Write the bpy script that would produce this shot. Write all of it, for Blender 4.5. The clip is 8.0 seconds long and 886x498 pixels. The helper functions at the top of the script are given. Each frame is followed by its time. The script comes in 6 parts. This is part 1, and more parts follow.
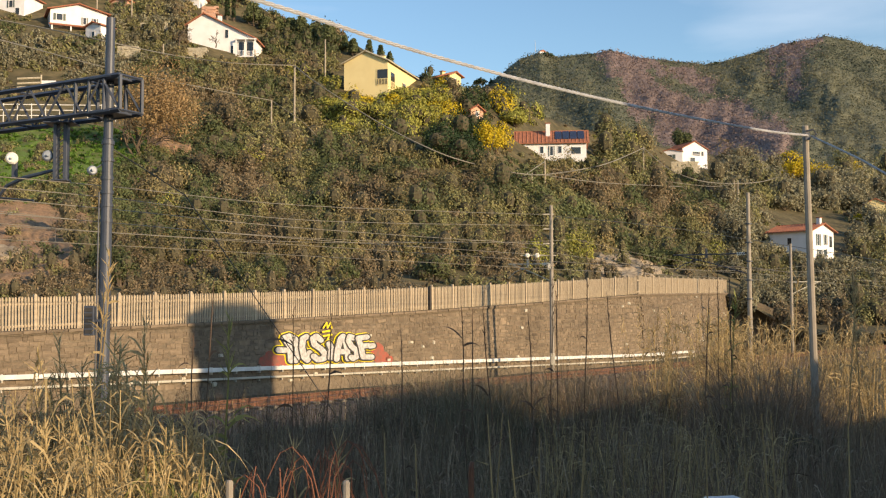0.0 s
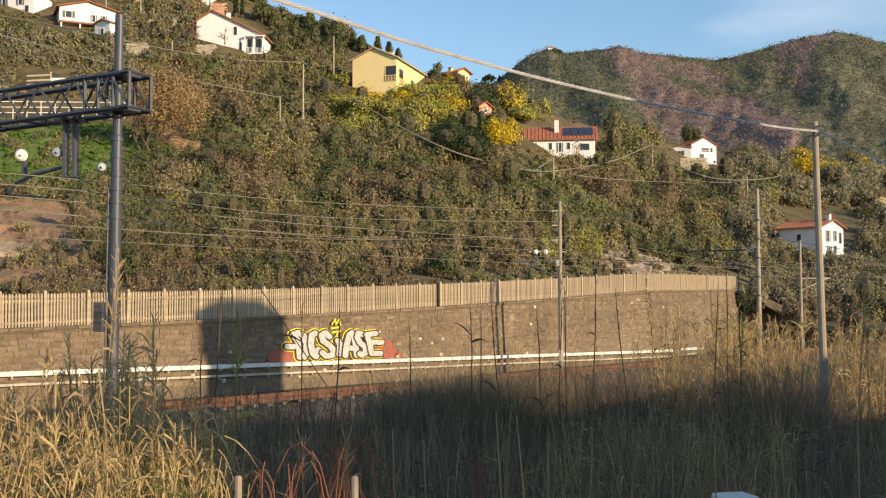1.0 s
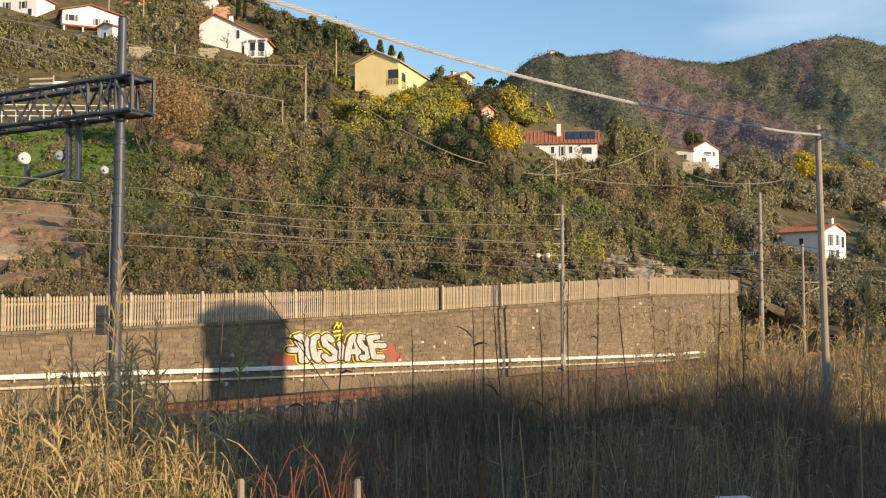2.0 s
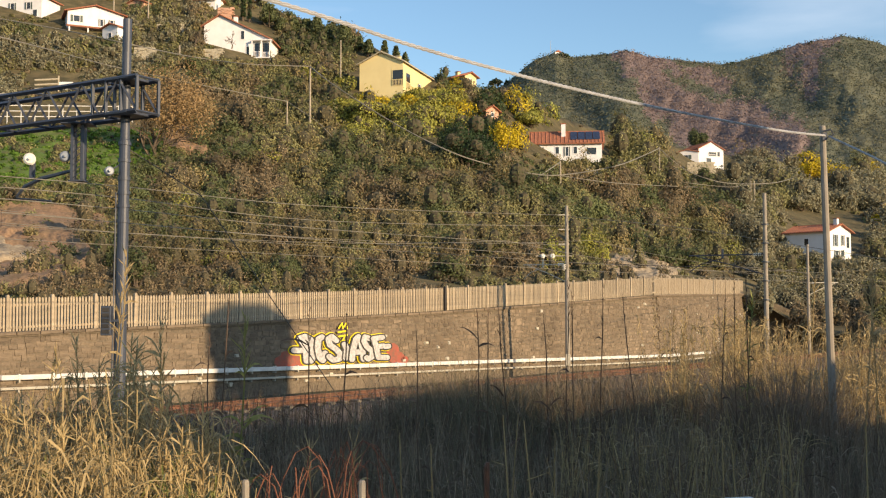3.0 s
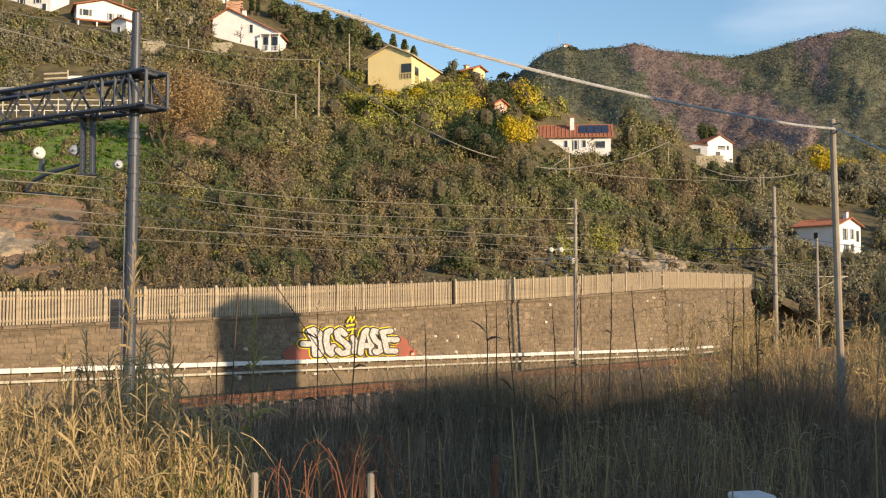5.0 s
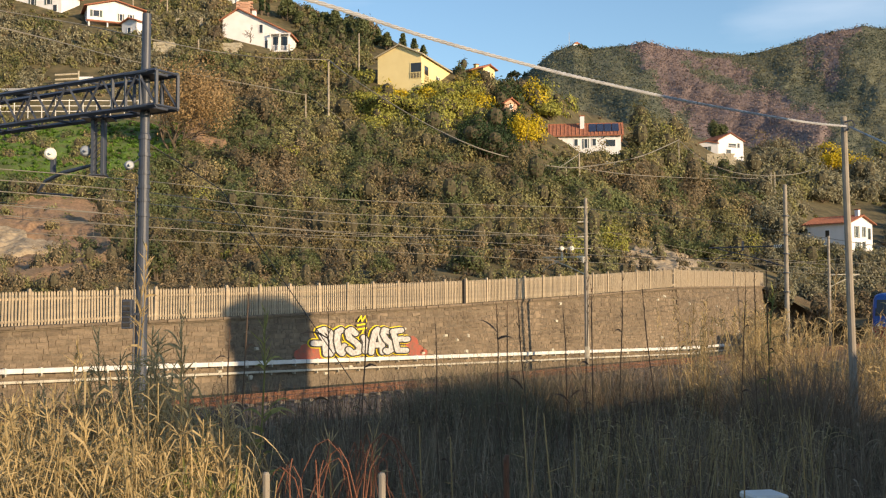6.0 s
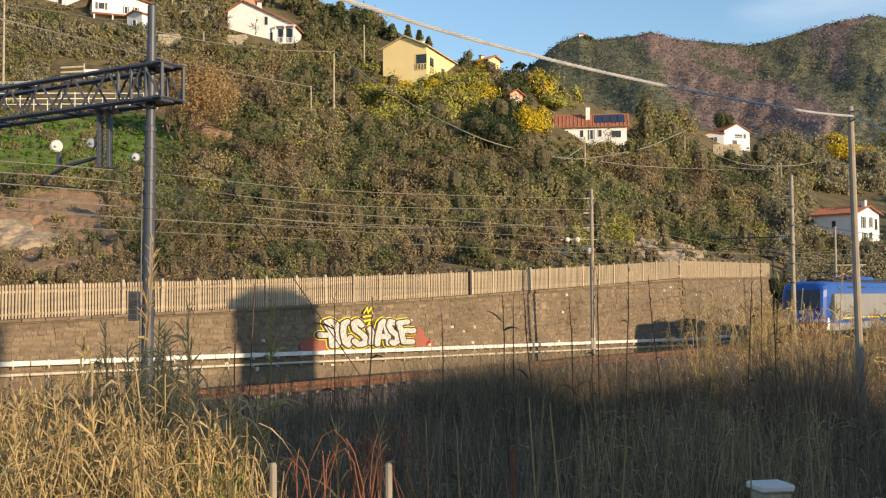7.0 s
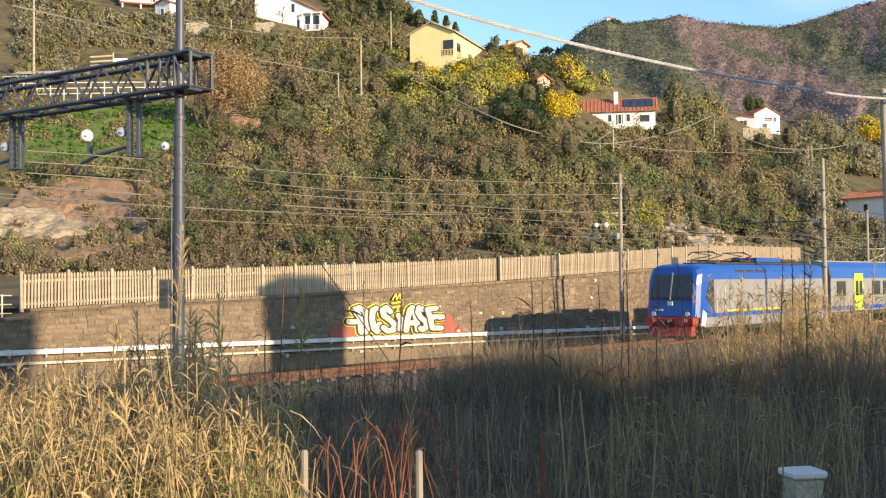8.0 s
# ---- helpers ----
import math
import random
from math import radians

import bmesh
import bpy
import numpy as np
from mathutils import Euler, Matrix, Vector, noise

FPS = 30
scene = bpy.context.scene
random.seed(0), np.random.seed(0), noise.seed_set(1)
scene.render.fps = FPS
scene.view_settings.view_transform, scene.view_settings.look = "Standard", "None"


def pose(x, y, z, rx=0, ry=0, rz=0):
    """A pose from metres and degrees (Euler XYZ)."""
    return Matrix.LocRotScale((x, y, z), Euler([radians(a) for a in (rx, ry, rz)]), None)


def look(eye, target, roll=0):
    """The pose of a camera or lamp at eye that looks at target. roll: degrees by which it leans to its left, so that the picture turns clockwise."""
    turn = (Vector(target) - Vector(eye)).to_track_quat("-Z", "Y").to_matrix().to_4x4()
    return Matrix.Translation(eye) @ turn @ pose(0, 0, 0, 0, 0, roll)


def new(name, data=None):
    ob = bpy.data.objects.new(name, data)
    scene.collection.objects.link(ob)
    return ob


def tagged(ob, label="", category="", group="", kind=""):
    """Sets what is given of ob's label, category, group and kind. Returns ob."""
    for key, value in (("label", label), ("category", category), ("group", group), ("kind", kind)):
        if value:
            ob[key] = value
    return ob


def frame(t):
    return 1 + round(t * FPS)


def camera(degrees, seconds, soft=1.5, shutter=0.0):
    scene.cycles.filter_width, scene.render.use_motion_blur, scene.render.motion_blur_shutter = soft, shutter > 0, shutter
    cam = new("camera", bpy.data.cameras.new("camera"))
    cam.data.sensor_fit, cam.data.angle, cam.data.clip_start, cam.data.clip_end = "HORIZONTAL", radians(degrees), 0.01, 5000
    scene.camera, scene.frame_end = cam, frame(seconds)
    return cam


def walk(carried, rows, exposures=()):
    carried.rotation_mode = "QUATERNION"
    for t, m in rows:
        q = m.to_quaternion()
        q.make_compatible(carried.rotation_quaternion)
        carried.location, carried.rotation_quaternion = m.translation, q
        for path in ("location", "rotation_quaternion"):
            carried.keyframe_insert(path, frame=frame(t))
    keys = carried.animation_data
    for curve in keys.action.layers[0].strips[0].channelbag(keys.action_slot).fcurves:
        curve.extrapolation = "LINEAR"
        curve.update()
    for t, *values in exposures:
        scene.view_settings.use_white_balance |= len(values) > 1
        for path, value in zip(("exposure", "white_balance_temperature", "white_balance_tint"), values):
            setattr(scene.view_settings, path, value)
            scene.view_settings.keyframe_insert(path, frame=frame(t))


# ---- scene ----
SECONDS = 8.0
EYE = 3.6
cam = camera(44.0, SECONDS, soft=1.2)
# seconds, sideways, up, yaw, pitch, roll
VIEWS = (
    (0, 0.001, 0.011, -0.752, 3.251, -0.131),
    (0.5, -0.000, 0.004, -0.338, 2.889, -0.115),
    (1, 0.004, 0.005, -0.303, 3.077, -0.143),
    (1.5, 0.001, 0.000, -0.296, 3.244, -0.101),
    (3, -0.002, 0.007, 0.046, 3.286, -0.064),
    (3.5, -0.000, 0.000, -0.000, 3.420, 0.000),
    (4, 0.002, -0.001, -0.022, 3.306, 0.113),
    (4.5, -0.003, 0.002, 0.173, 3.068, 0.071),
    (6, -0.004, 0.007, 1.029, 2.913, -0.189),
    (6.5, -0.008, 0.010, 1.129, 2.892, -0.236),
    (7, -0.006, -0.001, 1.333, 2.479, -0.322),
    (7.5, -0.007, 0.009, 1.896, 2.185, -0.447),
    (8, -0.014, 0.012, 2.805, 1.759, -0.602),
)


def view(x, dz, yaw, pitch, roll):
    return pose(x, 0, EYE + dz, 0, 0, yaw) @ pose(0, 0, 0, 90 + pitch) @ pose(0, 0, 0, 0, 0, roll)


walk(cam, [(t, view(*r)) for t, *r in VIEWS], exposures=[(0.0, 0.42, 6600, 10), (7.0, 0.44, 6600, 10), (7.5, 0.55, 6500, 10), (8.0, 0.86, 6250, 10)])

# ---- sky and sun: low evening sun from behind on the right ----
SUN_WAY = Vector((0.76, -0.65, 0.25)).normalized()
world = bpy.data.worlds.new("world")
scene.world = world
world.use_nodes = True
wt = world.node_tree
sky = wt.nodes.new("ShaderNodeTexSky")
sky.sky_type = 'NISHITA'
sky.sun_disc = False
sky.sun_elevation = math.asin(SUN_WAY.z)
sky.sun_rotation = math.atan2(SUN_WAY.x, SUN_WAY.y)
sky.air_density, sky.dust_density, sky.ozone_density = 1.1, 0.3, 3.0
bg = wt.nodes["Background"]
bg.inputs[1].default_value = 0.15
# thin high cloud over the blue
tc = wt.nodes.new("ShaderNodeTexCoord")
mp = wt.nodes.new("ShaderNodeMapping")
mp.inputs["Scale"].default_value = (1.6, 1.6, 7.0)
cn = wt.nodes.new("ShaderNodeTexNoise")
cn.inputs["Scale"].default_value, cn.inputs["Detail"].default_value = 1.7, 6.0
cr = wt.nodes.new("ShaderNodeMapRange")
cr.inputs[1].default_value, cr.inputs[2].default_value, cr.inputs[3].default_value, cr.inputs[4].default_value = 0.5, 0.85, 0.0, 0.55
cm = wt.nodes.new("ShaderNodeMixRGB")
cm.inputs[2].default_value = (5.2, 5.6, 6.2, 1)
wt.links.new(tc.outputs["Generated"], mp.inputs["Vector"])
wt.links.new(mp.outputs[0], cn.inputs["Vector"])
wt.links.new(cn.outputs["Fac"], cr.inputs[0])
wt.links.new(cr.outputs[0], cm.inputs[0])
wt.links.new(sky.outputs[0], cm.inputs[1])
wt.links.new(cm.outputs[0], bg.inputs[0])
sun = new("sun", bpy.data.lights.new("sun", 'SUN'))
sun.data.energy, sun.data.angle, sun.data.color = 5.0, radians(0.6), (1.0, 0.75, 0.47)
sun.matrix_world = look(SUN_WAY * 50, (0, 0, 0))


# ---- materials ----
def mat(name, c1, c2=None, scale=3.0, rough=0.8, bump=0.0, metal=0.0, island=0.0, fine=None, spec=0.3, rnd=0.0, big=0.0):
    """Two colours mixed by noise, fine grain, relief; island: spread of value per loose piece; rnd: per object; big: slow drift over tens of metres."""
    m = bpy.data.materials.new(name)
    m.use_nodes = True
    nt = m.node_tree
    n, link = nt.nodes, nt.links.new
    b = n["Principled BSDF"]
    b.inputs["Roughness"].default_value, b.inputs["Metallic"].default_value = rough, metal
    b.inputs["Specular IOR Level"].default_value = spec
    c2 = c2 or tuple(v * 0.75 for v in c1)
    geo = n.new("ShaderNodeTexCoord")
    no = n.new("ShaderNodeTexNoise")
    no.inputs["Scale"].default_value, no.inputs["Detail"].default_value = scale, 7.0
    link(geo.outputs["Object"], no.inputs["Vector"])
    ramp = n.new("ShaderNodeMapRange")
    ramp.inputs[1].default_value, ramp.inputs[2].default_value = 0.32, 0.68
    link(no.outputs["Fac"], ramp.inputs[0])
    mix = n.new("ShaderNodeMixRGB")
    mix.inputs[1].default_value, mix.inputs[2].default_value = (*c1, 1), (*c2, 1)
    link(ramp.outputs[0], mix.inputs[0])
    out = mix.outputs[0]
    hsv = n.new("ShaderNodeHueSaturation")
    link(out, hsv.inputs["Color"])
    out = hsv.outputs[0]
    value = None
    if island or rnd:
        if island:
            g = n.new("ShaderNodeNewGeometry")
            src, span = g.outputs["Random Per Island"], island
        else:
            g = n.new("ShaderNodeObjectInfo")
            src, span = g.outputs["Random"], rnd
        r = n.new("ShaderNodeMapRange")
        r.inputs[3].default_value, r.inputs[4].default_value = 1 - span, 1 + span
        link(src, r.inputs[0])
        value = r.outputs[0]
    if big or fine:
        g2 = n.new("ShaderNodeTexNoise")
        g2.inputs["Scale"].default_value, g2.inputs["Detail"].default_value = (fine or 0.06), 3.0
        link(geo.outputs["Object"], g2.inputs["Vector"])
        r2 = n.new("ShaderNodeMapRange")
        amount = big or 0.25
        r2.inputs[1].default_value, r2.inputs[2].default_value = 0.3, 0.7
        r2.inputs[3].default_value, r2.inputs[4].default_value = 1 - amount, 1 + amount
        link(g2.outputs["Fac"], r2.inputs[0])
        if value:
            mm = n.new("ShaderNodeMath")
            mm.operation = 'MULTIPLY'
            link(value, mm.inputs[0])
            link(r2.outputs[0], mm.inputs[1])
            value = mm.outputs[0]
        else:
            value = r2.outputs[0]
    if value:
        link(value, hsv.inputs["Value"])
    link(out, b.inputs["Base Color"])
    if bump:
        bm_ = n.new("ShaderNodeBump")
        bm_.inputs["Strength"].default_value, bm_.inputs["Distance"].default_value = min(1.0, bump), 0.05 * max(1.0, bump)
        link(no.outputs["Fac"], bm_.inputs["Height"])
        link(bm_.outputs[0], b.inputs["Normal"])
    return m


def leaf_mat(name, c1, c2, scale=0.25, island=0.35, through_light=0.25, fine=None, big=0.0):
    m = mat(name, c1, c2, scale, 0.65, 0, 0, island, fine, 0.25, 0, big)
    nt = m.node_tree
    b = nt.nodes["Principled BSDF"]
    t = nt.nodes.new("ShaderNodeBsdfTranslucent")
    mx = nt.nodes.new("ShaderNodeMixShader")
    mx.inputs[0].default_value = through_light
    colour = b.inputs["Base Color"].links[0].from_socket
    nt.links.new(colour, t.inputs["Color"])
    nt.links.new(b.outputs[0], mx.inputs[1])
    nt.links.new(t.outputs[0], mx.inputs[2])
    nt.links.new(mx.outputs[0], nt.nodes["Material Output"].inputs["Surface"])
    return m


M = dict(
    ground=mat("dry_soil", (0.10, 0.085, 0.05), (0.055, 0.06, 0.03), 0.9, 0.95, 0.8),
    slope=mat("scrub_floor", (0.135, 0.105, 0.052), (0.070, 0.064, 0.030), 0.9, 0.95, 1.6, fine=0.25, big=0.35),
    soil=mat("red_soil", (0.31, 0.19, 0.11), (0.21, 0.145, 0.085), 0.8, 0.95, 0.9, fine=5.0),
    sandstone=mat("pale_cut_rock", (0.40, 0.32, 0.215), (0.28, 0.215, 0.14), 1.2, 0.95, 1.0, fine=4.0),
    lawn=mat("green_herbs", (0.10, 0.17, 0.03), (0.10, 0.105, 0.035), 0.5, 0.9, 0.9, fine=6.0),
    # both mountain colours are lightened and greyed, with the haze painted in
    mountain=mat("hazed_mountain_scrub", (0.135, 0.134, 0.085), (0.095, 0.102, 0.068), 0.02, 0.95, 0.0, fine=0.12, big=0.3),
    mountain_brown=mat("hazed_mountain_wood", (0.215, 0.160, 0.145), (0.175, 0.132, 0.120), 0.02, 0.95, 0.0, fine=0.12, big=0.25),
    ballast=mat("ballast", (0.15, 0.12, 0.10), (0.08, 0.065, 0.055), 9.0, 0.95, 1.0),
    rail=mat("rusty_rail", (0.19, 0.085, 0.048), (0.11, 0.055, 0.035), 6.0, 0.6, 0.3),
    sleeper=mat("concrete_sleeper", (0.19, 0.165, 0.135), None, 8.0, 0.9, 0.4),
    stone=mat("wall_stone", (0.215, 0.163, 0.110), (0.140, 0.108, 0.076), 2.2, 0.9, 1.0, rnd=0.2),
    stone_j=mat("wall_stone_far", (0.215, 0.163, 0.110), (0.140, 0.108, 0.076), 2.2, 0.9, 1.0, island=0.22, fine=0.35, big=0.28),
    stone_w=mat("pale_stone", (0.55, 0.50, 0.40), None, 6.0, 0.9, 0.4),
    mortar=mat("wall_mortar", (0.185, 0.145, 0.10), (0.12, 0.096, 0.068), 1.4, 0.95, 0.8, fine=9.0),
    concrete=mat("weathered_concrete", (0.46, 0.41, 0.31), (0.34, 0.30, 0.22), 4.0, 0.9, 0.5, fine=25.0),
    fence=mat("fence_concrete", (0.43, 0.35, 0.245), (0.33, 0.265, 0.185), 5.0, 0.9, 0.4, rnd=0.15),
    duct=mat("white_duct", (0.72, 0.71, 0.68), (0.60, 0.58, 0.54), 2.0, 0.5, 0.1),
    duct2=mat("grey_duct", (0.50, 0.46, 0.38), (0.40, 0.37, 0.30), 2.0, 0.7, 0.2),
    steel=mat("painted_grey_steel", (0.055, 0.065, 0.09), (0.042, 0.05, 0.07), 3.0, 0.5, 0.1, spec=0.5),
    pole=mat("pole_concrete", (0.33, 0.29, 0.24), (0.25, 0.22, 0.18), 2.5, 0.9, 0.3),
    wood=mat("pole_wood", (0.40, 0.345, 0.27), (0.29, 0.245, 0.185), 2.5, 0.9, 0.4),
    wire=mat("dark_wire", (0.10, 0.09, 0.08), None, 4.0, 0.6, spec=0.4),
    wire_pale=mat("pale_wire", (0.25, 0.23, 0.19), None, 4.0, 0.6, spec=0.4),
    cable=mat("grey_cable", (0.46, 0.465, 0.48), None, 4.0, 0.5, spec=0.5),
    # grey-blue copy of the ceramic, with the shade on some insulators painted in
    ceramic_shade=mat("shaded_ceramic", (0.27, 0.30, 0.35), None, 8.0, 0.3, spec=0.6),
    ceramic=mat("white_ceramic", (0.78, 0.76, 0.70), None, 8.0, 0.2, spec=0.6),
    # dark colour for the bush cores: shade between the leaves, put into the paint
    core_shade=mat("bush_core_shade", (0.095, 0.082, 0.048), (0.066, 0.058, 0.036), 4.0, 0.95, 0.6),
    bark=mat("bark", (0.16, 0.12, 0.085), (0.09, 0.07, 0.05), 8.0, 0.95, 0.8),
    reed=leaf_mat("dry_reed", (0.52, 0.40, 0.20), (0.36, 0.265, 0.13), 0.8, 0.30, 0.3),
    reed_g=leaf_mat("green_reed", (0.22, 0.24, 0.07), (0.30, 0.27, 0.10), 0.8, 0.35, 0.3),
    reed_d=leaf_mat("dark_reed", (0.15, 0.098, 0.066), (0.10, 0.066, 0.045), 0.8, 0.3, 0.1),
    grass=leaf_mat("rank_grass", (0.185, 0.168, 0.095), (0.205, 0.165, 0.108), 0.5, 0.3, 0.25),
    bramble=leaf_mat("red_bramble", (0.30, 0.12, 0.07), (0.21, 0.09, 0.055), 0.8, 0.3, 0.1),
    olive=leaf_mat("olive_leaf", (0.275, 0.256, 0.108), (0.200, 0.196, 0.086), 0.12, 0.2, big=0.3),
    dark=leaf_mat("evergreen_leaf", (0.140, 0.160, 0.066), (0.100, 0.120, 0.052), 0.2, 0.2, big=0.25),
    heath=leaf_mat("heath_leaf", (0.285, 0.228, 0.106), (0.210, 0.182, 0.086), 0.3, 0.2, big=0.3),
    weed=leaf_mat("shaded_weed", (0.36, 0.275, 0.18), (0.26, 0.20, 0.13), 0.5, 0.3, 0.2),
    brush=leaf_mat("brown_brush", (0.27, 0.195, 0.13), (0.19, 0.14, 0.096), 0.6, 0.3, 0.15),
    dry=leaf_mat("dry_leaf", (0.265, 0.200, 0.118), (0.200, 0.156, 0.092), 0.2, 0.2, big=0.25),
    lime=leaf_mat("yellow_green_leaf", (0.40, 0.385, 0.08), (0.29, 0.295, 0.068), 0.3, 0.22, big=0.25),
    mimosa=leaf_mat("mimosa_flower", (0.62, 0.46, 0.02), (0.45, 0.36, 0.03), 0.5, 0.3),
    grey=leaf_mat("grey_olive_leaf", (0.300, 0.278, 0.178), (0.232, 0.220, 0.138), 0.2, 0.14, big=0.2),
    rust=leaf_mat("withered_leaf", (0.37, 0.255, 0.125), (0.28, 0.19, 0.092), 0.4, 0.25),
    # far woods: leaf colours made paler and greyer to stand in for haze
    far_dark=leaf_mat("hazed_evergreen", (0.098, 0.112, 0.075), (0.080, 0.095, 0.066), 0.01, 0.14, 0.1),
    far_dry=leaf_mat("hazed_bare_wood", (0.225, 0.170, 0.155), (0.190, 0.145, 0.132), 0.01, 0.12, 0.1),
    far_olive=leaf_mat("hazed_olive_scrub", (0.155, 0.152, 0.092), (0.122, 0.126, 0.080), 0.01, 0.14, 0.1),
    herb=leaf_mat("herb_leaf", (0.12, 0.22, 0.03), (0.08, 0.15, 0.025), 0.5, 0.3),
    pine=leaf_mat("pine_needles", (0.043, 0.073, 0.027), (0.030, 0.051, 0.022), 0.3, 0.4),
    white=mat("white_render", (0.79, 0.78, 0.79), (0.70, 0.685, 0.68), 0.6, 0.9, 0.2),
    yellow=mat("yellow_render", (0.80, 0.66, 0.34), (0.74, 0.60, 0.30), 0.5, 0.9, 0.2),
    pink=mat("pink_render", (0.60, 0.36, 0.25), (0.52, 0.31, 0.22), 0.5, 0.9, 0.2),
    roof=mat("clay_tiles", (0.38, 0.15, 0.08), (0.27, 0.11, 0.07), 1.5, 0.9, 0.6, fine=6.0),
    glass=mat("dark_window", (0.035, 0.04, 0.045), None, 1.0, 0.12, spec=0.6),
    shutter=mat("green_shutter", (0.10, 0.13, 0.12), None, 3.0, 0.6),
    panel=mat("solar_panel", (0.03, 0.04, 0.08), None, 1.0, 0.2, spec=0.6),
    blue=mat("train_blue", (0.010, 0.072, 0.34), (0.010, 0.064, 0.30), 1.0, 0.28, 0.0, spec=0.5),
    silver=mat("train_silver", (0.235, 0.235, 0.24), (0.205, 0.205, 0.21), 1.5, 0.42, 0.0, spec=0.5),
    red=mat("train_red", (0.40, 0.05, 0.05), (0.28, 0.045, 0.045), 2.0, 0.45, 0.1),
    black=mat("dark_metal", (0.035, 0.033, 0.032), (0.055, 0.05, 0.045), 4.0, 0.6, 0.2),
    lime_paint=mat("yellow_green_paint", (0.55, 0.75, 0.05), None, 3.0, 0.4),
    yellow_paint=mat("yellow_paint", (0.80, 0.62, 0.02), (0.70, 0.55, 0.03), 3.0, 0.7),
    spray_white=mat("spray_white", (0.54, 0.53, 0.51), (0.32, 0.305, 0.29), 7.0, 0.8, 0.5),
    spray_black=mat("spray_black", (0.03, 0.03, 0.03), (0.06, 0.055, 0.05), 5.0, 0.8, 0.3),
    spray_red=mat("spray_red", (0.36, 0.085, 0.055), (0.21, 0.10, 0.07), 4.0, 0.8, 0.5),
)


# ---- mesh helpers ----
def part(name, bm, material, parent=None, label=""):
    me = bpy.data.meshes.new(name)
    bm.to_mesh(me)
    bm.free()
    me.materials.append(M[material])
    ob = new(name, me)
    if parent:
        ob.parent = parent
    if label:
        ob["label"] = label
    return ob


def shared(name, me, parent, m):
    ob = new(name, me)
    ob.parent = parent
    ob.matrix_basis = m
    return ob


def empty(name, m, label, category, group="", kind=""):
    ob = new(name)
    ob.matrix_basis = m
    return tagged(ob, label, category, group, kind)


def box(bm, x0, y0, z0, x1, y1, z1, bevel=0.0, m=None):
    mm = Matrix.LocRotScale(((x0 + x1) / 2, (y0 + y1) / 2, (z0 + z1) / 2), None, (abs(x1 - x0), abs(y1 - y0), abs(z1 - z0)))
    if m:
        mm = m @ mm
    r = bmesh.ops.create_cube(bm, size=1.0, matrix=mm)
    if bevel:
        es = list({e for v in r["verts"] for e in v.link_edges})
        bmesh.ops.bevel(bm, geom=es, offset=bevel, segments=1, affect='EDGES')
    return bm


def boxed(*a, **k):
    return box(bmesh.new(), *a, **k)


def rod(bm, a, b, r0, r1=None, seg=6):
    a, b = Vector(a), Vector(b)
    d = b - a
    q = d.to_track_quat('Z', 'Y').to_matrix().to_4x4()
    bmesh.ops.create_cone(bm, cap_ends=True, segments=seg, radius1=r0, radius2=r0 if r1 is None else r1, depth=d.length,
                          matrix=Matrix.Translation((a + b) / 2) @ q)
    return bm


def tube(bm, pts, r, seg=5):
    """A pipe along a line of points."""
    pts = [Vector(p) for p in pts]
    rings = []
    for i, p in enumerate(pts):
        d = (pts[min(i + 1, len(pts) - 1)] - pts[max(i - 1, 0)]).normalized()
        side = d.cross(Vector((0, 0, 1)))
        side = side.normalized() if side.length > 1e-4 else Vector((1, 0, 0))
        up = side.cross(d)
        rr = r[i] if isinstance(r, (list, tuple)) else r
        rings.append([bm.verts.new(p + rr * (math.cos(a) * side + math.sin(a) * up)) for a in [2 * math.pi * k / seg for k in range(seg)]])
    for r0, r1 in zip(rings, rings[1:]):
        for k in range(seg):
            bm.faces.new((r0[k], r0[(k + 1) % seg], r1[(k + 1) % seg], r1[k]))
    bm.faces.new(rings[0][::-1])
    bm.faces.new(rings[-1])
    return bm


def prism(bm, outline, y0, y1, m=None):
    """A closed outline in x, z pushed from y0 to y1."""
    m = m or Matrix()
    f = [bm.verts.new(m @ Vector((x, y0, z))) for x, z in outline]
    g = [bm.verts.new(m @ Vector((x, y1, z))) for x, z in outline]
    bm.faces.new(f)
    bm.faces.new(g[::-1])
    for i in range(len(f)):
        j = (i + 1) % len(f)
        bm.faces.new((f[j], f[i], g[i], g[j]))
    bmesh.ops.recalc_face_normals(bm, faces=bm.faces[:])
    return bm


def quad_mesh(name, verts, material, corners=4, inner=0):
    """A mesh out of an array of loose polygons of the same number of corners; the last ones, inner, are dark cores that
    paint shade into the gaps.
    """
    v = np.ascontiguousarray(verts, dtype=np.float32).reshape(-1, 3)
    n = len(v)
    me = bpy.data.meshes.new(name)
    me.vertices.add(n)
    me.vertices.foreach_set("co", v.ravel())
    me.loops.add(n)
    me.loops.foreach_set("vertex_index", np.arange(n, dtype=np.int32))
    me.polygons.add(n // corners)
    me.polygons.foreach_set("loop_start", np.arange(0, n, corners, dtype=np.int32))
    me.update(calc_edges=True)
    me.materials.append(M[material])
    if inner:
        me.materials.append(M["core_shade"])
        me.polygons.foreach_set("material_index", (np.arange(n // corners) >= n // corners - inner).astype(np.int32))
    return me


def grid_mesh(name, co, material, smooth=True):
    """A sheet out of an array rows x columns x 3."""
    r, c, _ = co.shape
    idx = np.arange(r * c).reshape(r, c)
    q = np.stack([idx[:-1, :-1], idx[:-1, 1:], idx[1:, 1:], idx[1:, :-1]], -1).reshape(-1, 4)
    me = bpy.data.meshes.new(name)
    me.from_pydata(co.reshape(-1, 3).tolist(), [], q.tolist())
    me.polygons.foreach_set("use_smooth", [smooth] * len(me.polygons))
    me.materials.append(M[material])
    return me


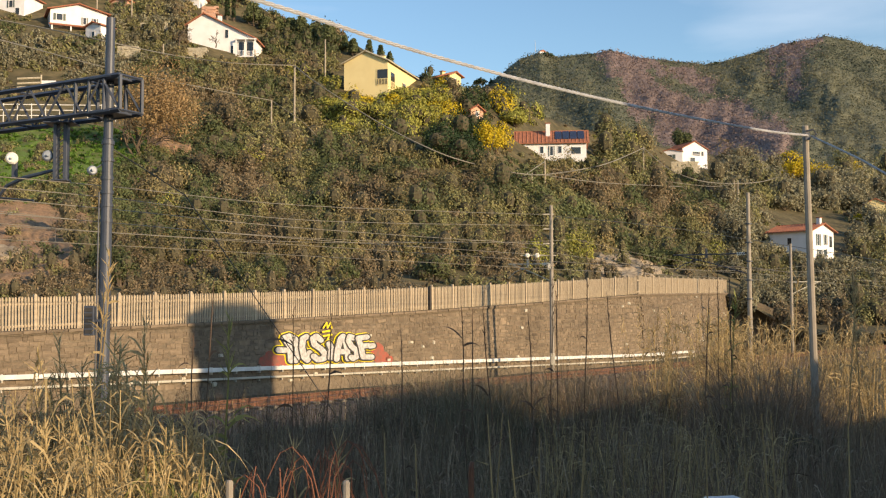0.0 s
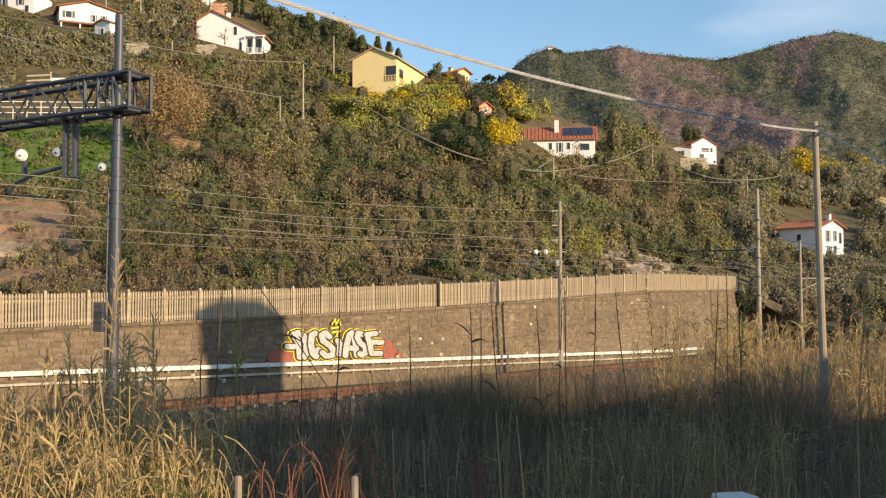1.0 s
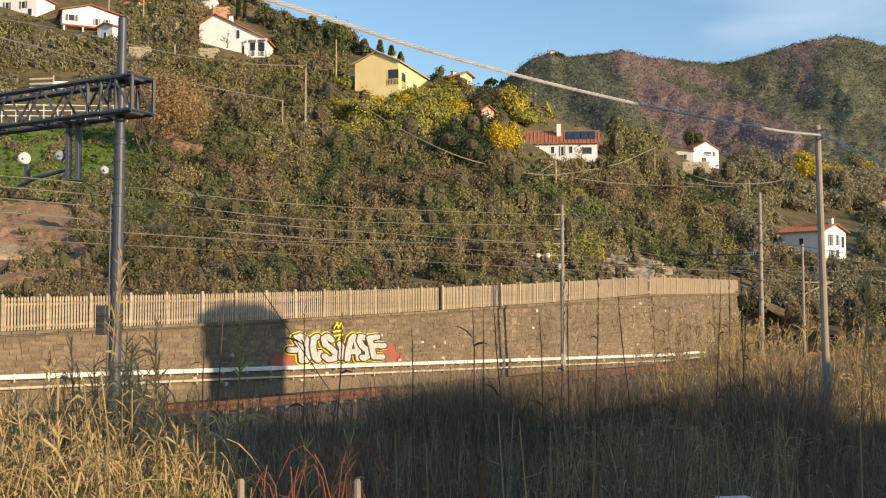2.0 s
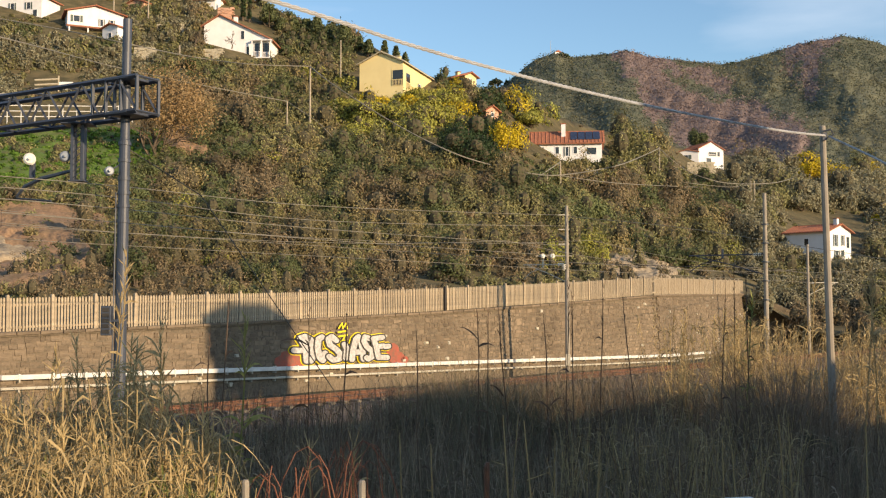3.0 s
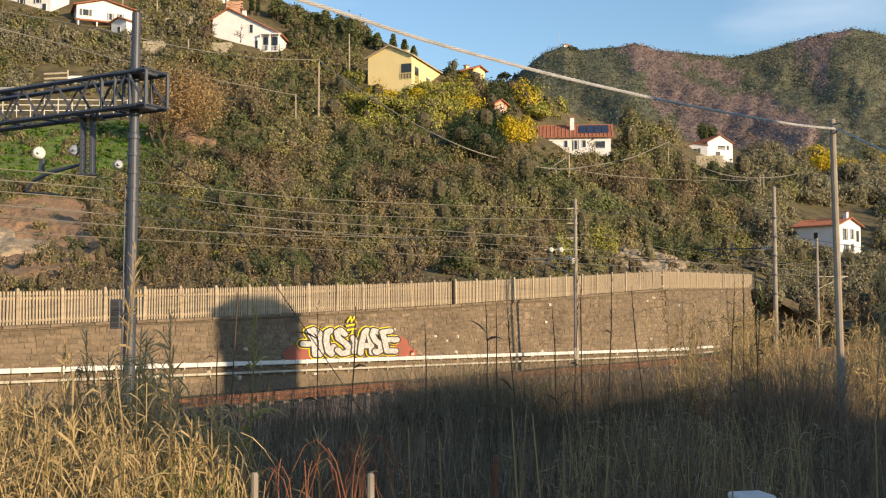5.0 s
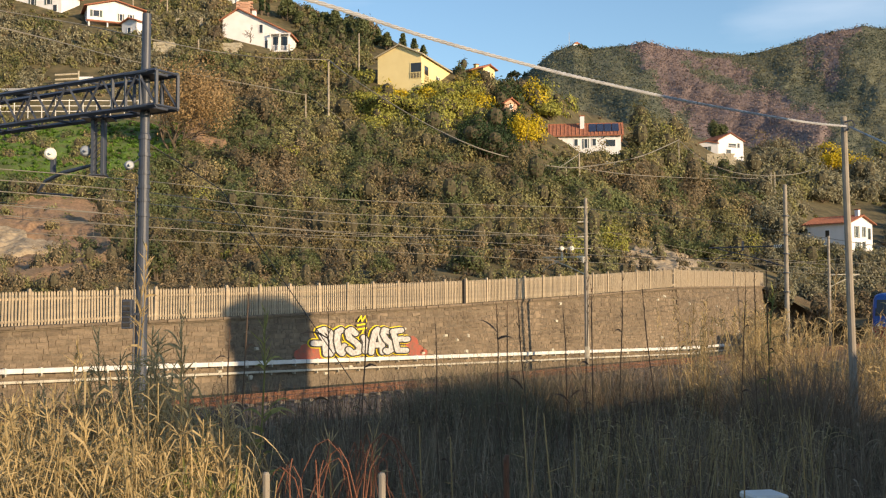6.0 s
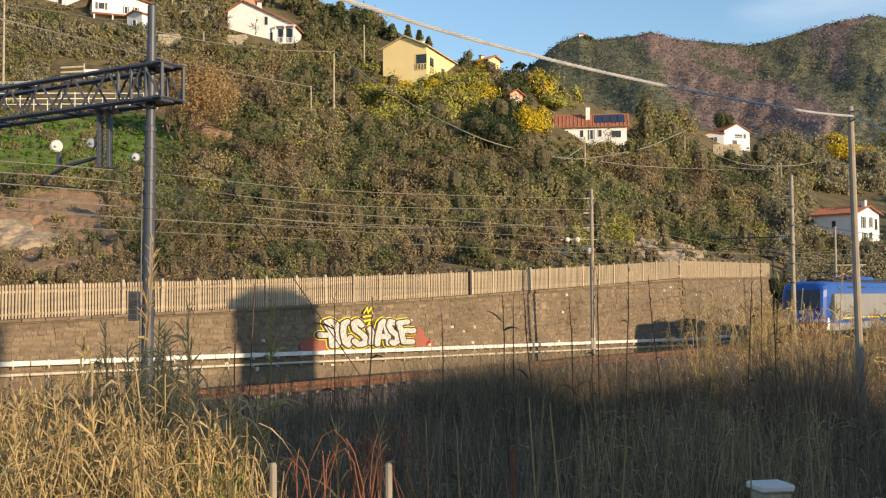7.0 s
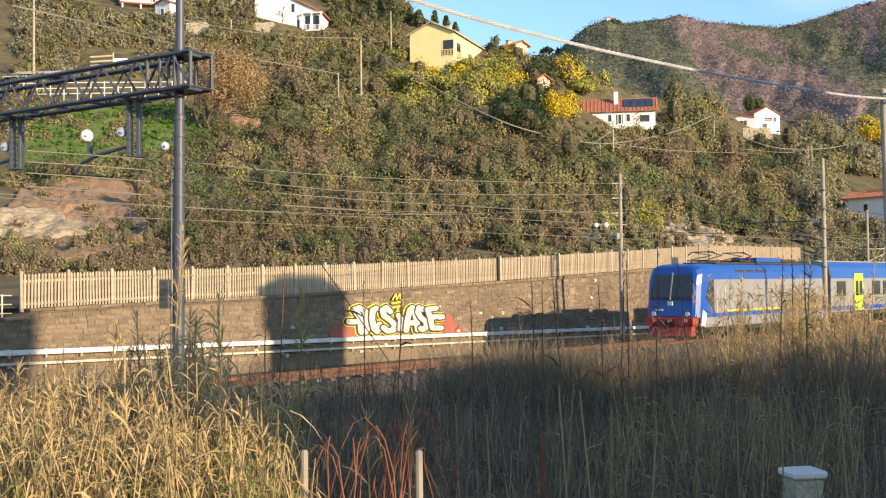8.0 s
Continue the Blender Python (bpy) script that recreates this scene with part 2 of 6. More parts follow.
# ---- plan: bearings are survey units to the right and down, 1940.5 to the unit of tangent ----
TILT = radians(3.42)


def bearing(i, j, far):
    a, b = (i - 784) / 1940.5, (441 - j) / 1940.5
    k = far / (math.cos(TILT) - b * math.sin(TILT))
    return Vector((a * k, far, EYE + (math.sin(TILT) + b * math.cos(TILT)) * k))


# the retaining wall's line: s metres along it, d metres behind its face
WALL0, ALONG, INTO = Vector((-17.4, 43.1, 0)), Vector((0.631, 0.776, 0)), Vector((-0.776, 0.631, 0))
ALONG2 = Vector((0.46, 0.888, 0))
INTO2 = Vector((-0.888, 0.46, 0))
BEND, WALL_L, WALL_R = 54.0, -9.0, 86.0
FENCE_L = -1.4


def by_wall(s, d, z):
    if s <= BEND:
        p = WALL0 + ALONG * s + INTO * d
    else:
        p = WALL0 + ALONG * BEND + ALONG2 * (s - BEND) + INTO2 * d
    return Vector((p.x, p.y, z))


def wall_frame(s, d, z):
    """x along the wall, y into it."""
    a, b = (ALONG, INTO) if s <= BEND else (ALONG2, INTO2)
    m = Matrix.Identity(4)
    m.col[0][:3], m.col[1][:3], m.col[2][:3] = a, b, (0, 0, 1)
    m.col[3][:3] = by_wall(s, d, z)
    return m


def wall_top(s):
    z = 2.74 + 0.039 * s if s < BEND else 2.74 + 0.039 * BEND + 0.017 * (s - BEND)
    z -= 0.23 * math.sin(math.pi * min(1.0, max(0.0, s / BEND)))
    return z - 0.45 * max(0.0, FENCE_L - s) ** 0.5 if s < FENCE_L else z


def duct_z(s):
    return 1.05 - 0.0155 * s


RAIL = 0.63


def smooth_curve(xs, ys, x):
    return np.interp(x, xs, ys)


# ---- ground ----
def build_ground():
    n = 150
    k = np.linspace(-1, 1, n)
    w = np.sign(k) * np.abs(k) ** 3 * 4500
    X, Y = np.meshgrid(w, w + 20)
    Z = 0.05 * np.sin(X * 0.7) * np.sin(Y * 0.53) + 0.08
    # the ground drops towards the foot of the wall
    d = (X - WALL0.x) * INTO.x + (Y - WALL0.y) * INTO.y
    Z = Z - 0.55 * np.clip((d + 13.0) / 4.0, 0, 1)
    tagged(new("ground", grid_mesh("ground", np.stack([X, Y, Z], -1), "ground")), "dry brown earth with rank weeds", "ground", kind="structure")


# ---- the hillside: a slope that climbs from the wall's back to its crest ----
CREST_I = (-900, -400, 0, 250, 430, 520, 620, 760, 880, 960, 1080, 1220, 1380, 1568, 1900, 2500)
CREST_J = (-210, -170, -110, -50, -2, 42, 70, 140, 178, 205, 240, 268, 292, 318, 350, 400)
CREST_FAR = (240, 240, 235, 235, 230, 225, 220, 200, 195, 205, 240, 300, 330, 340, 340, 340)
FOOT_I = (1235, 1320, 1450, 1700, 2500)


def foot(i):
    """Where the slope begins on this bearing: far, and height."""
    u = (i - 784) / 1940.5
    s = (u * WALL0.y - WALL0.x) / (ALONG.x - u * ALONG.y)
    if 0 < s <= BEND or i < 700:
        s = max(s, -30) if i < 700 else s
        p = by_wall(s, 1.3, 0)
        return p.y, wall_top(max(s, FENCE_L)) + 0.1
    for s in np.arange(BEND, WALL_R, 0.5):
        p = by_wall(s, 1.3, 0)
        if p.x / p.y >= u:
            return p.y, wall_top(s) + 0.1
    far = smooth_curve((1300, 1345, 1450, 2500), (111.5, 112, 108, 92), i)
    z = smooth_curve((1300, 1340, 1400, 1460, 2500), (5.3, 4.6, 2.6, 1.4, 1.2), i)
    return far, z


def hill(i, v):
    """A place on the slope: bearing i, v from 0 at the foot to 1 at the crest, and on behind it."""
    y0, z0 = foot(i)
    j, far1 = smooth_curve(CREST_I, CREST_J, i), smooth_curve(CREST_I, CREST_FAR, i)
    b0 = (z0 - EYE) / y0
    b1 = math.tan(TILT + math.atan((441 - j) / 1940.5))
    if v <= 1:
        far = y0 + (far1 - y0) * v ** 1.15
        z = EYE + (b0 + (b1 - b0) * v) * far
    else:
        far = far1 + (v - 1) * 250
        z = EYE + b1 * far1 - (v - 1) ** 1.5 * 160
    u = (i - 784) / 1940.5
    x = u * far * 1.0
    z += 0.7 * noise.noise(Vector((x * 0.08, far * 0.08, 0))) * min(1, v * 6)
    return Vector((x, far, z))


def hill_at(i, j):
    """The place on the slope that lies on this bearing."""
    lo, hi = 0.0, 1.0
    for _ in range(22):
        mid = (lo + hi) / 2
        p = hill(i, mid)
        q = bearing(i, j, p.y)
        if p.z < q.z:
            lo = mid
        else:
            hi = mid
    return hill(i, lo)


def build_hill():
    co = np.array([[hill(i, v)[:] for i in np.linspace(-900, 2500, 150)] for v in np.concatenate([np.linspace(0, 1, 46), np.linspace(1.06, 1.9, 8)])])
    tagged(new("hillside", grid_mesh("hillside", co, "slope")), "steep hillside of brown earth under scrub", "hillside", kind="structure")


# ---- far mountains: spurs run down from the crest, bare brown woods lie in broad strips ----
RIDGE_I = (-400, 700, 868, 900, 945, 985, 1010, 1090, 1110, 1150, 1210, 1280, 1340, 1420, 1500, 1540, 1600, 1700, 1900, 2600)
RIDGE_J = (260, 230, 168, 150, 112, 98, 108, 99, 94, 106, 112, 120, 108, 84, 70, 76, 92, 120, 150, 200)
SPURS = (((985, 98), (1040, 150), (1105, 200), (1140, 250), 40, 46), ((1112, 95), (1190, 160), (1290, 205), (1430, 255), 52, 52),
         ((940, 115), (935, 170), (960, 230), (980, 260), 30, 40), ((1350, 108), (1375, 150), (1350, 190), (1440, 240), 26, 36),
         ((1490, 70), (1470, 130), (1520, 180), (1600, 240), 50, 50), ((1240, 116), (1300, 160), (1370, 200), (1430, 225), 26, 36),
         ((1560, 82), (1600, 150), (1680, 220), (1700, 260), 40, 50))
BROWN = (((1110, 98), (1140, 130), (1175, 185), (1235, 215), 30), ((1175, 190), (1250, 215), (1330, 225), (1400, 262), 34), ((1180, 180), (1230, 250), (1330, 270), (1400, 275), 30),
         ((1480, 76), (1440, 90), (1410, 96), (1400, 120), 17), ((1450, 90), (1440, 120), (1432, 150), (1440, 165), 15), ((1135, 105), (1180, 120), (1230, 135), (1280, 160), 13))


def off_line(i, j, pts):
    """How far the bearing lies from a broken line."""
    best = 1e9
    for (a, b), (c, d) in zip(pts, pts[1:]):
        t = max(0.0, min(1.0, ((i - a) * (c - a) + (j - b) * (d - b)) / ((c - a) ** 2 + (d - b) ** 2)))
        best = min(best, math.hypot(i - a - t * (c - a), j - b - t * (d - b)))
    return best


def build_mountains():
    cols, rows = np.concatenate([np.linspace(-400, 820, 40, endpoint=False), np.linspace(820, 1720, 300, endpoint=False), np.linspace(1720, 2600, 40)]), np.concatenate([np.linspace(0, 1, 116), np.linspace(1.03, 1.25, 8)])
    f0, f1 = 420, 1500
    out, brown = [], []
    for v in rows:
        line, tint = [], []
        for i in cols:
            crest = float(np.interp(i, RIDGE_I, RIDGE_J))
            u = (i - 784) / 1940.5
            b1, b0 = math.tan(TILT + math.atan((441 - crest) / 1940.5)), 0.06
            far = f0 + (f1 - f0) * min(v, 1.0) + max(0, v - 1) * 900
            lift = 0.0
            if v <= 1:
                b = b0 + (b1 - b0) * v ** 0.85
                z = EYE + b * far
                j = 441 - 1940.5 * math.tan(math.atan(b) - TILT)
                fade = min(1.0, (1 - v) * 5) * min(1.0, v * 3)
                wob = 14 * noise.noise(Vector((i * 0.02, j * 0.02, 2.0)))
                for *pts, w, h in SPURS:
                    d = off_line(i + wob, j + wob, pts)
                    lift = max(lift, h * max(0.0, 1 - d / (w * 1.3)))
                lift *= 1.25 * fade
                gully = abs(noise.noise(Vector((i * 0.030 + j * 0.012, j * 0.011, 7.7))))
                lift += fade * (26 * gully + 7 * noise.noise(Vector((i * 0.06, j * 0.05, 4.4))))
                ragged = 15 * noise.noise(Vector((i * 0.03, j * 0.03, 9.0))) + 9 * noise.noise(Vector((i * 0.11, j * 0.11, 6.0)))
                tint.append(max(w - off_line(i, j, pts) for *pts, w in BROWN) + ragged)
            else:
                z = EYE + b1 * f1 - (v - 1) * 900
                tint.append(-50.0)
            near = 1 - lift / far
            z = EYE + (z - EYE) * near + 2.0 * noise.noise(Vector((u * far * 0.05, far * 0.05, 1)))
            line.append((u * far * near, far * near, z))
        out.append(line)
        brown.append(tint)
    out, brown = np.array(out), np.array(brown)
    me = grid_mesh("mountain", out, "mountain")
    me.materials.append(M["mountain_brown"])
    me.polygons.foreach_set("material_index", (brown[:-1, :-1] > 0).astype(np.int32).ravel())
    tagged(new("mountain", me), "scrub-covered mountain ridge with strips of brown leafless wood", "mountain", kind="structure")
    return out, brown


# ---- railway wall ----
def build_wall():
    bm = bmesh.new()
    st = list(np.arange(WALL_L - 22, WALL_R + 0.1, 2.0))
    rows = []
    for s in st:
        t = wall_top(s)
        rows.append([bm.verts.new(by_wall(s, d, z)) for d, z in ((-0.02, -0.5), (0.22, t - 0.12), (0.16, t - 0.12), (0.16, t), (1.4, t + 0.02), (1.4, -0.5))])
    for a, b in zip(rows, rows[1:]):
        for k in range(6):
            bm.faces.new((a[k], b[k], b[(k + 1) % 6], a[(k + 1) % 6]))
    bm.faces.new(rows[0])
    bm.faces.new(rows[-1][::-1])
    bmesh.ops.recalc_face_normals(bm, faces=bm.faces[:])
    wall = part("wall_railway", bm, "mortar")
    tagged(wall, "long retaining wall of rough brown stone", "retaining wall", kind="structure")
    # wing wall that falls away at the far end
    bm = bmesh.new()
    e = by_wall(WALL_R, 0, 0)
    f = pose(e.x, e.y, 0, 0, 0, -4)
    prism(bm, [(0, -0.5), (0, 5.2), (1.2, 5.2), (4, 3.9), (9, 1.8), (14, 0.6), (14, -0.5)], 0.0, 0.6, f)
    tagged(part("wall_wing", bm, "mortar"), "sloping stone wing wall", "retaining wall", kind="structure")
    return wall


def build_tracks():
    bed = bmesh.new()
    o, L = -40.0, 190.0
    f = Matrix.Identity(4)
    f.col[0][:3], f.col[1][:3] = ALONG, INTO
    f.col[3][:3] = WALL0
    pts = [(-16.2, 0.0), (-14.6, 0.42), (-10.4, 0.42), (-9.0, -0.6)]
    a = [bed.verts.new(f @ Vector((o, d, z))) for d, z in pts]
    b = [bed.verts.new(f @ Vector((L, d, z))) for d, z in pts]
    for k in range(3):
        bed.faces.new((a[k], b[k], b[k + 1], a[k + 1]))
    tagged(part("trackbed", bed, "ballast"), "brown ballast trackbed", "trackbed", kind="structure")
    for c in (TRACK,):
        tr = empty("railway_track", f @ pose(0, c, 0), "rusty steel rails on concrete sleepers in ballast", "railway track", kind="structure")
        for side in (-0.75, 0.75):
            prof = [(-0.07, 0.47), (0.07, 0.47), (0.06, 0.49), (0.012, 0.51), (0.012, 0.585), (0.036, 0.6), (0.036, RAIL), (-0.036, RAIL), (-0.036, 0.6), (-0.012, 0.585), (-0.012, 0.51), (-0.06, 0.49)]
            part("rail", prism(bmesh.new(), prof, o, L, pose(0, side, 0, 0, 0, -90) @ pose(0, 0, 0, 0, 0, 0)), "rail", tr)
        me = None
        for k in range(90):
            if me is None:
                ob = part("sleeper", boxed(-0.12, -1.2, 0.40, 0.12, 1.2, 0.50, 0.02), "sleeper", tr)
                me = ob.data
                ob.matrix_basis = pose(-20, 0, 0)
            else:
                shared("sleeper", me, tr, pose(-20 + 0.65 * k, 0, 0))


TRACK = -12.5

build_ground()
build_hill()
MOUNTAIN, BROWN_WOOD = build_mountains()
railway_wall = build_wall()
build_tracks()
# ---- plants ----
RNG = np.random.default_rng(7)


def unit(a):
    return a / np.maximum(np.linalg.norm(a, axis=-1, keepdims=True), 1e-9)


def leaves(p, w, size, rng, long=1.35, spread=0.32, upright=0.0):
    """A leaf, four-cornered and pointed, at each place p, facing about w."""
    n = len(p)
    nn = unit(w + spread * rng.normal(size=(n, 3)))
    t = rng.normal(size=(n, 3)) + np.array([0, 0, upright])
    t = unit(t - nn * (t * nn).sum(1, keepdims=True))
    b = np.cross(nn, t)
    s = (size * rng.uniform(0.6, 1.35, n))[:, None]
    bow = nn * s * 0.25
    return np.stack([p - t * s * long * 0.5 - bow, p + b * s * 0.42, p + t * s * long * 0.5 - bow, p - b * s * 0.42], 1)


def ball_quads(n=3):
    """A round body out of six bulged grids of quads."""
    t = np.tan(np.linspace(-math.pi / 4, math.pi / 4, n + 1))
    quads = []
    for ax in range(3):
        for sg in (-1, 1):
            g = np.zeros((n + 1, n + 1, 3))
            g[..., ax] = sg
            g[..., (ax + 1) % 3] = t[:, None] * sg
            g[..., (ax + 2) % 3] = t[None, :]
            g = unit(g)
            quads.append(np.stack([g[:-1, :-1], g[1:, :-1], g[1:, 1:], g[:-1, 1:]], 2).reshape(-1, 4, 3))
    return np.concatenate(quads)


BALL = ball_quads(2)


def lumpy(n, lumps, rng, tall=1.0, flat=0.3, core=0.58):
    """A crown of radius about 1 out of many unlike lumps: leaf places, their outward ways, and the bodies inside that
    serve as dark shade.
    """
    c = unit(rng.normal(size=(lumps, 3)) * np.array([1, 1, 0.9])) * rng.uniform(0.2, 0.72, (lumps, 1))
    c[:, 2] = (np.abs(c[:, 2]) * 1.15 - flat) * tall
    r = rng.uniform(0.25, 0.48, lumps)
    k = rng.choice(lumps, n, p=r ** 2 / (r ** 2).sum())
    w = unit(rng.normal(size=(n, 3)) + np.array([0, 0, 0.2]))
    ragged = rng.uniform(0.62, 1.12, n) + 0.45 * rng.random(n) ** 5
    p = c[k] + w * (r[k] * ragged)[:, None]
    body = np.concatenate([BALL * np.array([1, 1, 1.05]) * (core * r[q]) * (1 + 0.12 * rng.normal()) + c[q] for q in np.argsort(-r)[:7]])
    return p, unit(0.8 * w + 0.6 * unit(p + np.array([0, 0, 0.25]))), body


CROWNS = [lumpy(2300, int(RNG.integers(9, 17)), RNG, RNG.uniform(0.9, 1.3)) for _ in range(16)]
BUSHES = [lumpy(260, 6, RNG) for _ in range(8)]
TUFTS = [lumpy(60, 4, RNG) for _ in range(8)]


def plants_mesh(name, plants, material, leaf=0.00135, shapes=CROWNS, dense=0.9, spread=0.38, long=2.0):
    """plants: rows of place, radius, height factor; leaf: size for each metre of distance."""
    out, wood = [], []
    for p, r, h in plants:
        c, w, body = shapes[RNG.integers(len(shapes))]
        n = int(min(len(c), max(70, dense * (r / p[1] * 1940.5) ** 2)))
        a = RNG.uniform(0, 6.283)
        R = np.array([[math.cos(a), -math.sin(a), 0], [math.sin(a), math.cos(a), 0], [0, 0, 1]])
        size, at = np.array([r, r, r * h]), np.array([p[0], p[1], p[2] + 0.25 * r * h])
        # dark cores stand in for the shade inside each bush
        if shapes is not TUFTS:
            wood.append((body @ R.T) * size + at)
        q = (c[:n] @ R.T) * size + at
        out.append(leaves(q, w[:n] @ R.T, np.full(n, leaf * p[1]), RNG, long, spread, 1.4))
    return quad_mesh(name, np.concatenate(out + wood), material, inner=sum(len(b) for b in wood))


# open ground where little grows: bearings left, right, top, bottom
BARE = ((-80, 150, 378, 482), (-80, 250, 236, 345), (250, 300, 225, 290), (286, 350, 236, 288), (1075, 1165, 455, 494), (1330, 1400, 575, 620))
# walls of houses stand free of bushes: bearings
CLEAR = ((632, 766, 80, 160), (372, 478, 20, 104), (72, 205, 5, 62), (940, 1068, 230, 272), (1200, 1290, 240, 288), (1408, 1524, 388, 456), (-20, 75, -30, 30), (40, 135, 135, 160), (0, 250, 185, 215), (510, 580, -10, 20))


def inside(boxes, i, j, m=0):
    return any(a - m <= i <= b + m and c - m <= j <= d + m for a, b, c, d in boxes)


def species(i, j):
    n = noise.noise(Vector((i * 0.011, j * 0.018, 4.0))) + RNG.normal() * 0.13
    if 590 < i < 815 and 150 < j < 255:
        return "lime" if RNG.random() < 0.62 else ("mimosa" if RNG.random() < 0.5 else "dark")
    if 775 < i < 890 and 205 < j < 300:
        return "pine"
    if 868 < i < 915 and 200 < j < 285:
        return "mimosa"
    if 900 < i < 985 and 190 < j < 235:
        return "lime"
    if (1408 < i < 1512 and 286 < j < 330) or (1514 < i < 1600 and 282 < j < 312):
        return "mimosa"
    if (345 < i < 455 and 235 < j < 305) or (1205 < i < 1272 and 348 < j < 405):
        return "dark"
    if (1040 < i < 1115 and 315 < j < 375) or (1255 < i < 1310 and 380 < j < 430) or (420 < i < 520 and 325 < j < 375):
        return "dry"
    if i > 1300 and 300 < j < 560:
        return "grey" if n < 0.2 else "olive"
    if i < 330 and j < 215:
        return "grey" if n < 0.05 else ("olive" if n < 0.3 else "dark")
    if j > 480:
        return "dry" if n < 0.1 else "olive"
    n += RNG.normal() * 0.12
    return "dark" if n > 0.19 else "olive" if n > 0.0 else "heath" if n > -0.2 else "dry" if n > -0.34 else "olive" if n > -0.6 else "lime"


def build_scrub():
    beds, tufts = {}, {}
    j = 592.0
    while j > -40:
        i = -90 + RNG.uniform(0, 40)
        upper = j < 190
        while i < 1660:
            crest = float(np.interp(i, CREST_I, CREST_J))
            jj = j + RNG.uniform(-11, 11)
            big = RNG.uniform(15, 27) if upper else RNG.uniform(22, 36) if RNG.random() < 0.5 else RNG.uniform(36, 54)
            if jj > 470:
                big *= 0.85
            step = big * RNG.uniform(0.8, 1.2)
            if j > 556 and i < 1335:
                i += 20
                continue
            bare = inside(BARE, i, jj)
            if bare:
                big *= 0.5
            clash = lambda g: any(a - g * 0.8 < i < b + g * 0.8 and c - g * 0.3 < jj < d + g * 1.15 for a, b, c, d in CLEAR)
            blocked = clash(big)
            if blocked:
                big = RNG.uniform(6, 10)
                blocked = clash(big)
                step = big * 0.9
            if jj > crest - 2 and not blocked and not (bare and RNG.random() < 0.62):
                p = hill_at(i, jj)
                if p.y < 400 and bearing(i, jj, p.y).z >= p.z - (0.6 if jj > 495 else 3):
                    r = big / 1940.5 * p.y
                    if jj > 490 and i < 1330:
                        r = min(r, 1.0)
                        p = p + INTO * (r * 1.1)
                    beds.setdefault(species(i, jj), []).append(((p.x, p.y, p.z - 0.15 * r), r, RNG.uniform(0.9, 1.5) if jj < 440 else RNG.uniform(1.1, 2.0)))
            i += step
        j -= 11 if upper else 19 if j < 440 else 17
    # a ragged hem of bushes along the crest
    for i in np.arange(440, 1000, 6.5):
        jj = float(np.interp(i, CREST_I, CREST_J)) + RNG.uniform(1, 16)
        g = RNG.uniform(9, 17)
        if any(a - g * 0.7 < i < b + g * 0.7 and c - g < jj < d + g for a, b, c, d in CLEAR):
            continue
        p = hill_at(i, jj)
        beds.setdefault(str(RNG.choice(("dark", "olive", "dark", "heath"))), []).append((p[:], g / 1940.5 * p.y, RNG.uniform(0.8, 1.3)))
    # bushes below the long house
    f0 = hill_at(985, 284).y
    for j0 in (300, 316, 332):
        for i in range(936, 1084, 11):
            p = bearing(i + RNG.uniform(-4, 4), j0 + RNG.uniform(-4, 4), f0 - 3 - (j0 - 300) * 0.25)
            beds.setdefault(str(RNG.choice(("olive", "dark", "dry", "olive"))), []).append((p[:], RNG.uniform(12, 18) / 1940.5 * p.y, 1.0))
    # low tufts between the bushes
    for n in range(3400):
        i, jj = RNG.uniform(-90, 1650), RNG.uniform(-20, 560)
        if n > 3000:
            i, jj = RNG.uniform(880, 1570), RNG.uniform(225, 480)
        elif n > 1500:
            i, jj = RNG.uniform(-60, 720), RNG.uniform(-20, 190)
        crest = float(np.interp(i, CREST_I, CREST_J))
        if jj < crest + 4 or any(a < i < b and c < jj < d + 4 for a, b, c, d in CLEAR):
            continue
        p = hill_at(i, jj)
        if abs(bearing(i, jj, p.y).z - p.z) > 0.5:
            continue
        if jj > 480:
            p = p + INTO * 0.7
        green = inside(BARE[1:2], i, jj)
        tufts.setdefault("lime" if green and RNG.random() < 0.8 else ("dry" if RNG.random() < 0.35 else "olive"), []).append(((p.x, p.y, p.z - 0.1), RNG.uniform(6, 12) / 1940.5 * p.y, RNG.uniform(0.5, 0.9)))
    for n in range(520):
        i, jj = RNG.uniform(-90, 290), RNG.uniform(238, 348)
        p = hill_at(i, jj)
        tufts["lime"].append(((p.x, p.y, p.z + 0.4), RNG.uniform(6, 11) / 1940.5 * p.y, 0.55))
    for n in range(90):
        i, jj = RNG.uniform(110, 300), RNG.uniform(240, 335)
        p = hill_at(i, jj)
        beds.setdefault("herb", []).append(((p.x, p.y, p.z + 0.25), RNG.uniform(9, 16) / 1940.5 * p.y, 0.7))
    for n in range(16):
        i, jj = RNG.uniform(-20, 140), RNG.uniform(262, 312)
        p = hill_at(i, jj)
        beds["olive"].append(((p.x, p.y, p.z), RNG.uniform(17, 26) / 1940.5 * p.y, 1.0))
    names = dict(olive=("olive_green_scrub", "dense olive-green scrub covering the hillside"), dark=("evergreen_scrub", "dark evergreen bushes scattered over the hillside"),
                 dry=("dry_scrub", "brown leafless brush on the hillside"), lime=("yellow_green_scrub", "yellow-green bushes coming into flower"),
                 mimosa=("mimosa_bushes", "bright yellow flowering mimosa bushes"), pine=("pine_scrub", "dark green young pines on the slope"),
                 herb=("green_herb_bed", "lush fresh green herbs on the terrace"), heath=("tree_heath", "brownish olive tree heath on the hillside"), grey=("grey_olive_trees", "grey-green olive trees on the slope"))
    for k, plants in beds.items():
        n, label = names[k]
        tagged(new(n, plants_mesh(n, plants, k)), label, "scrub", kind="stuff")
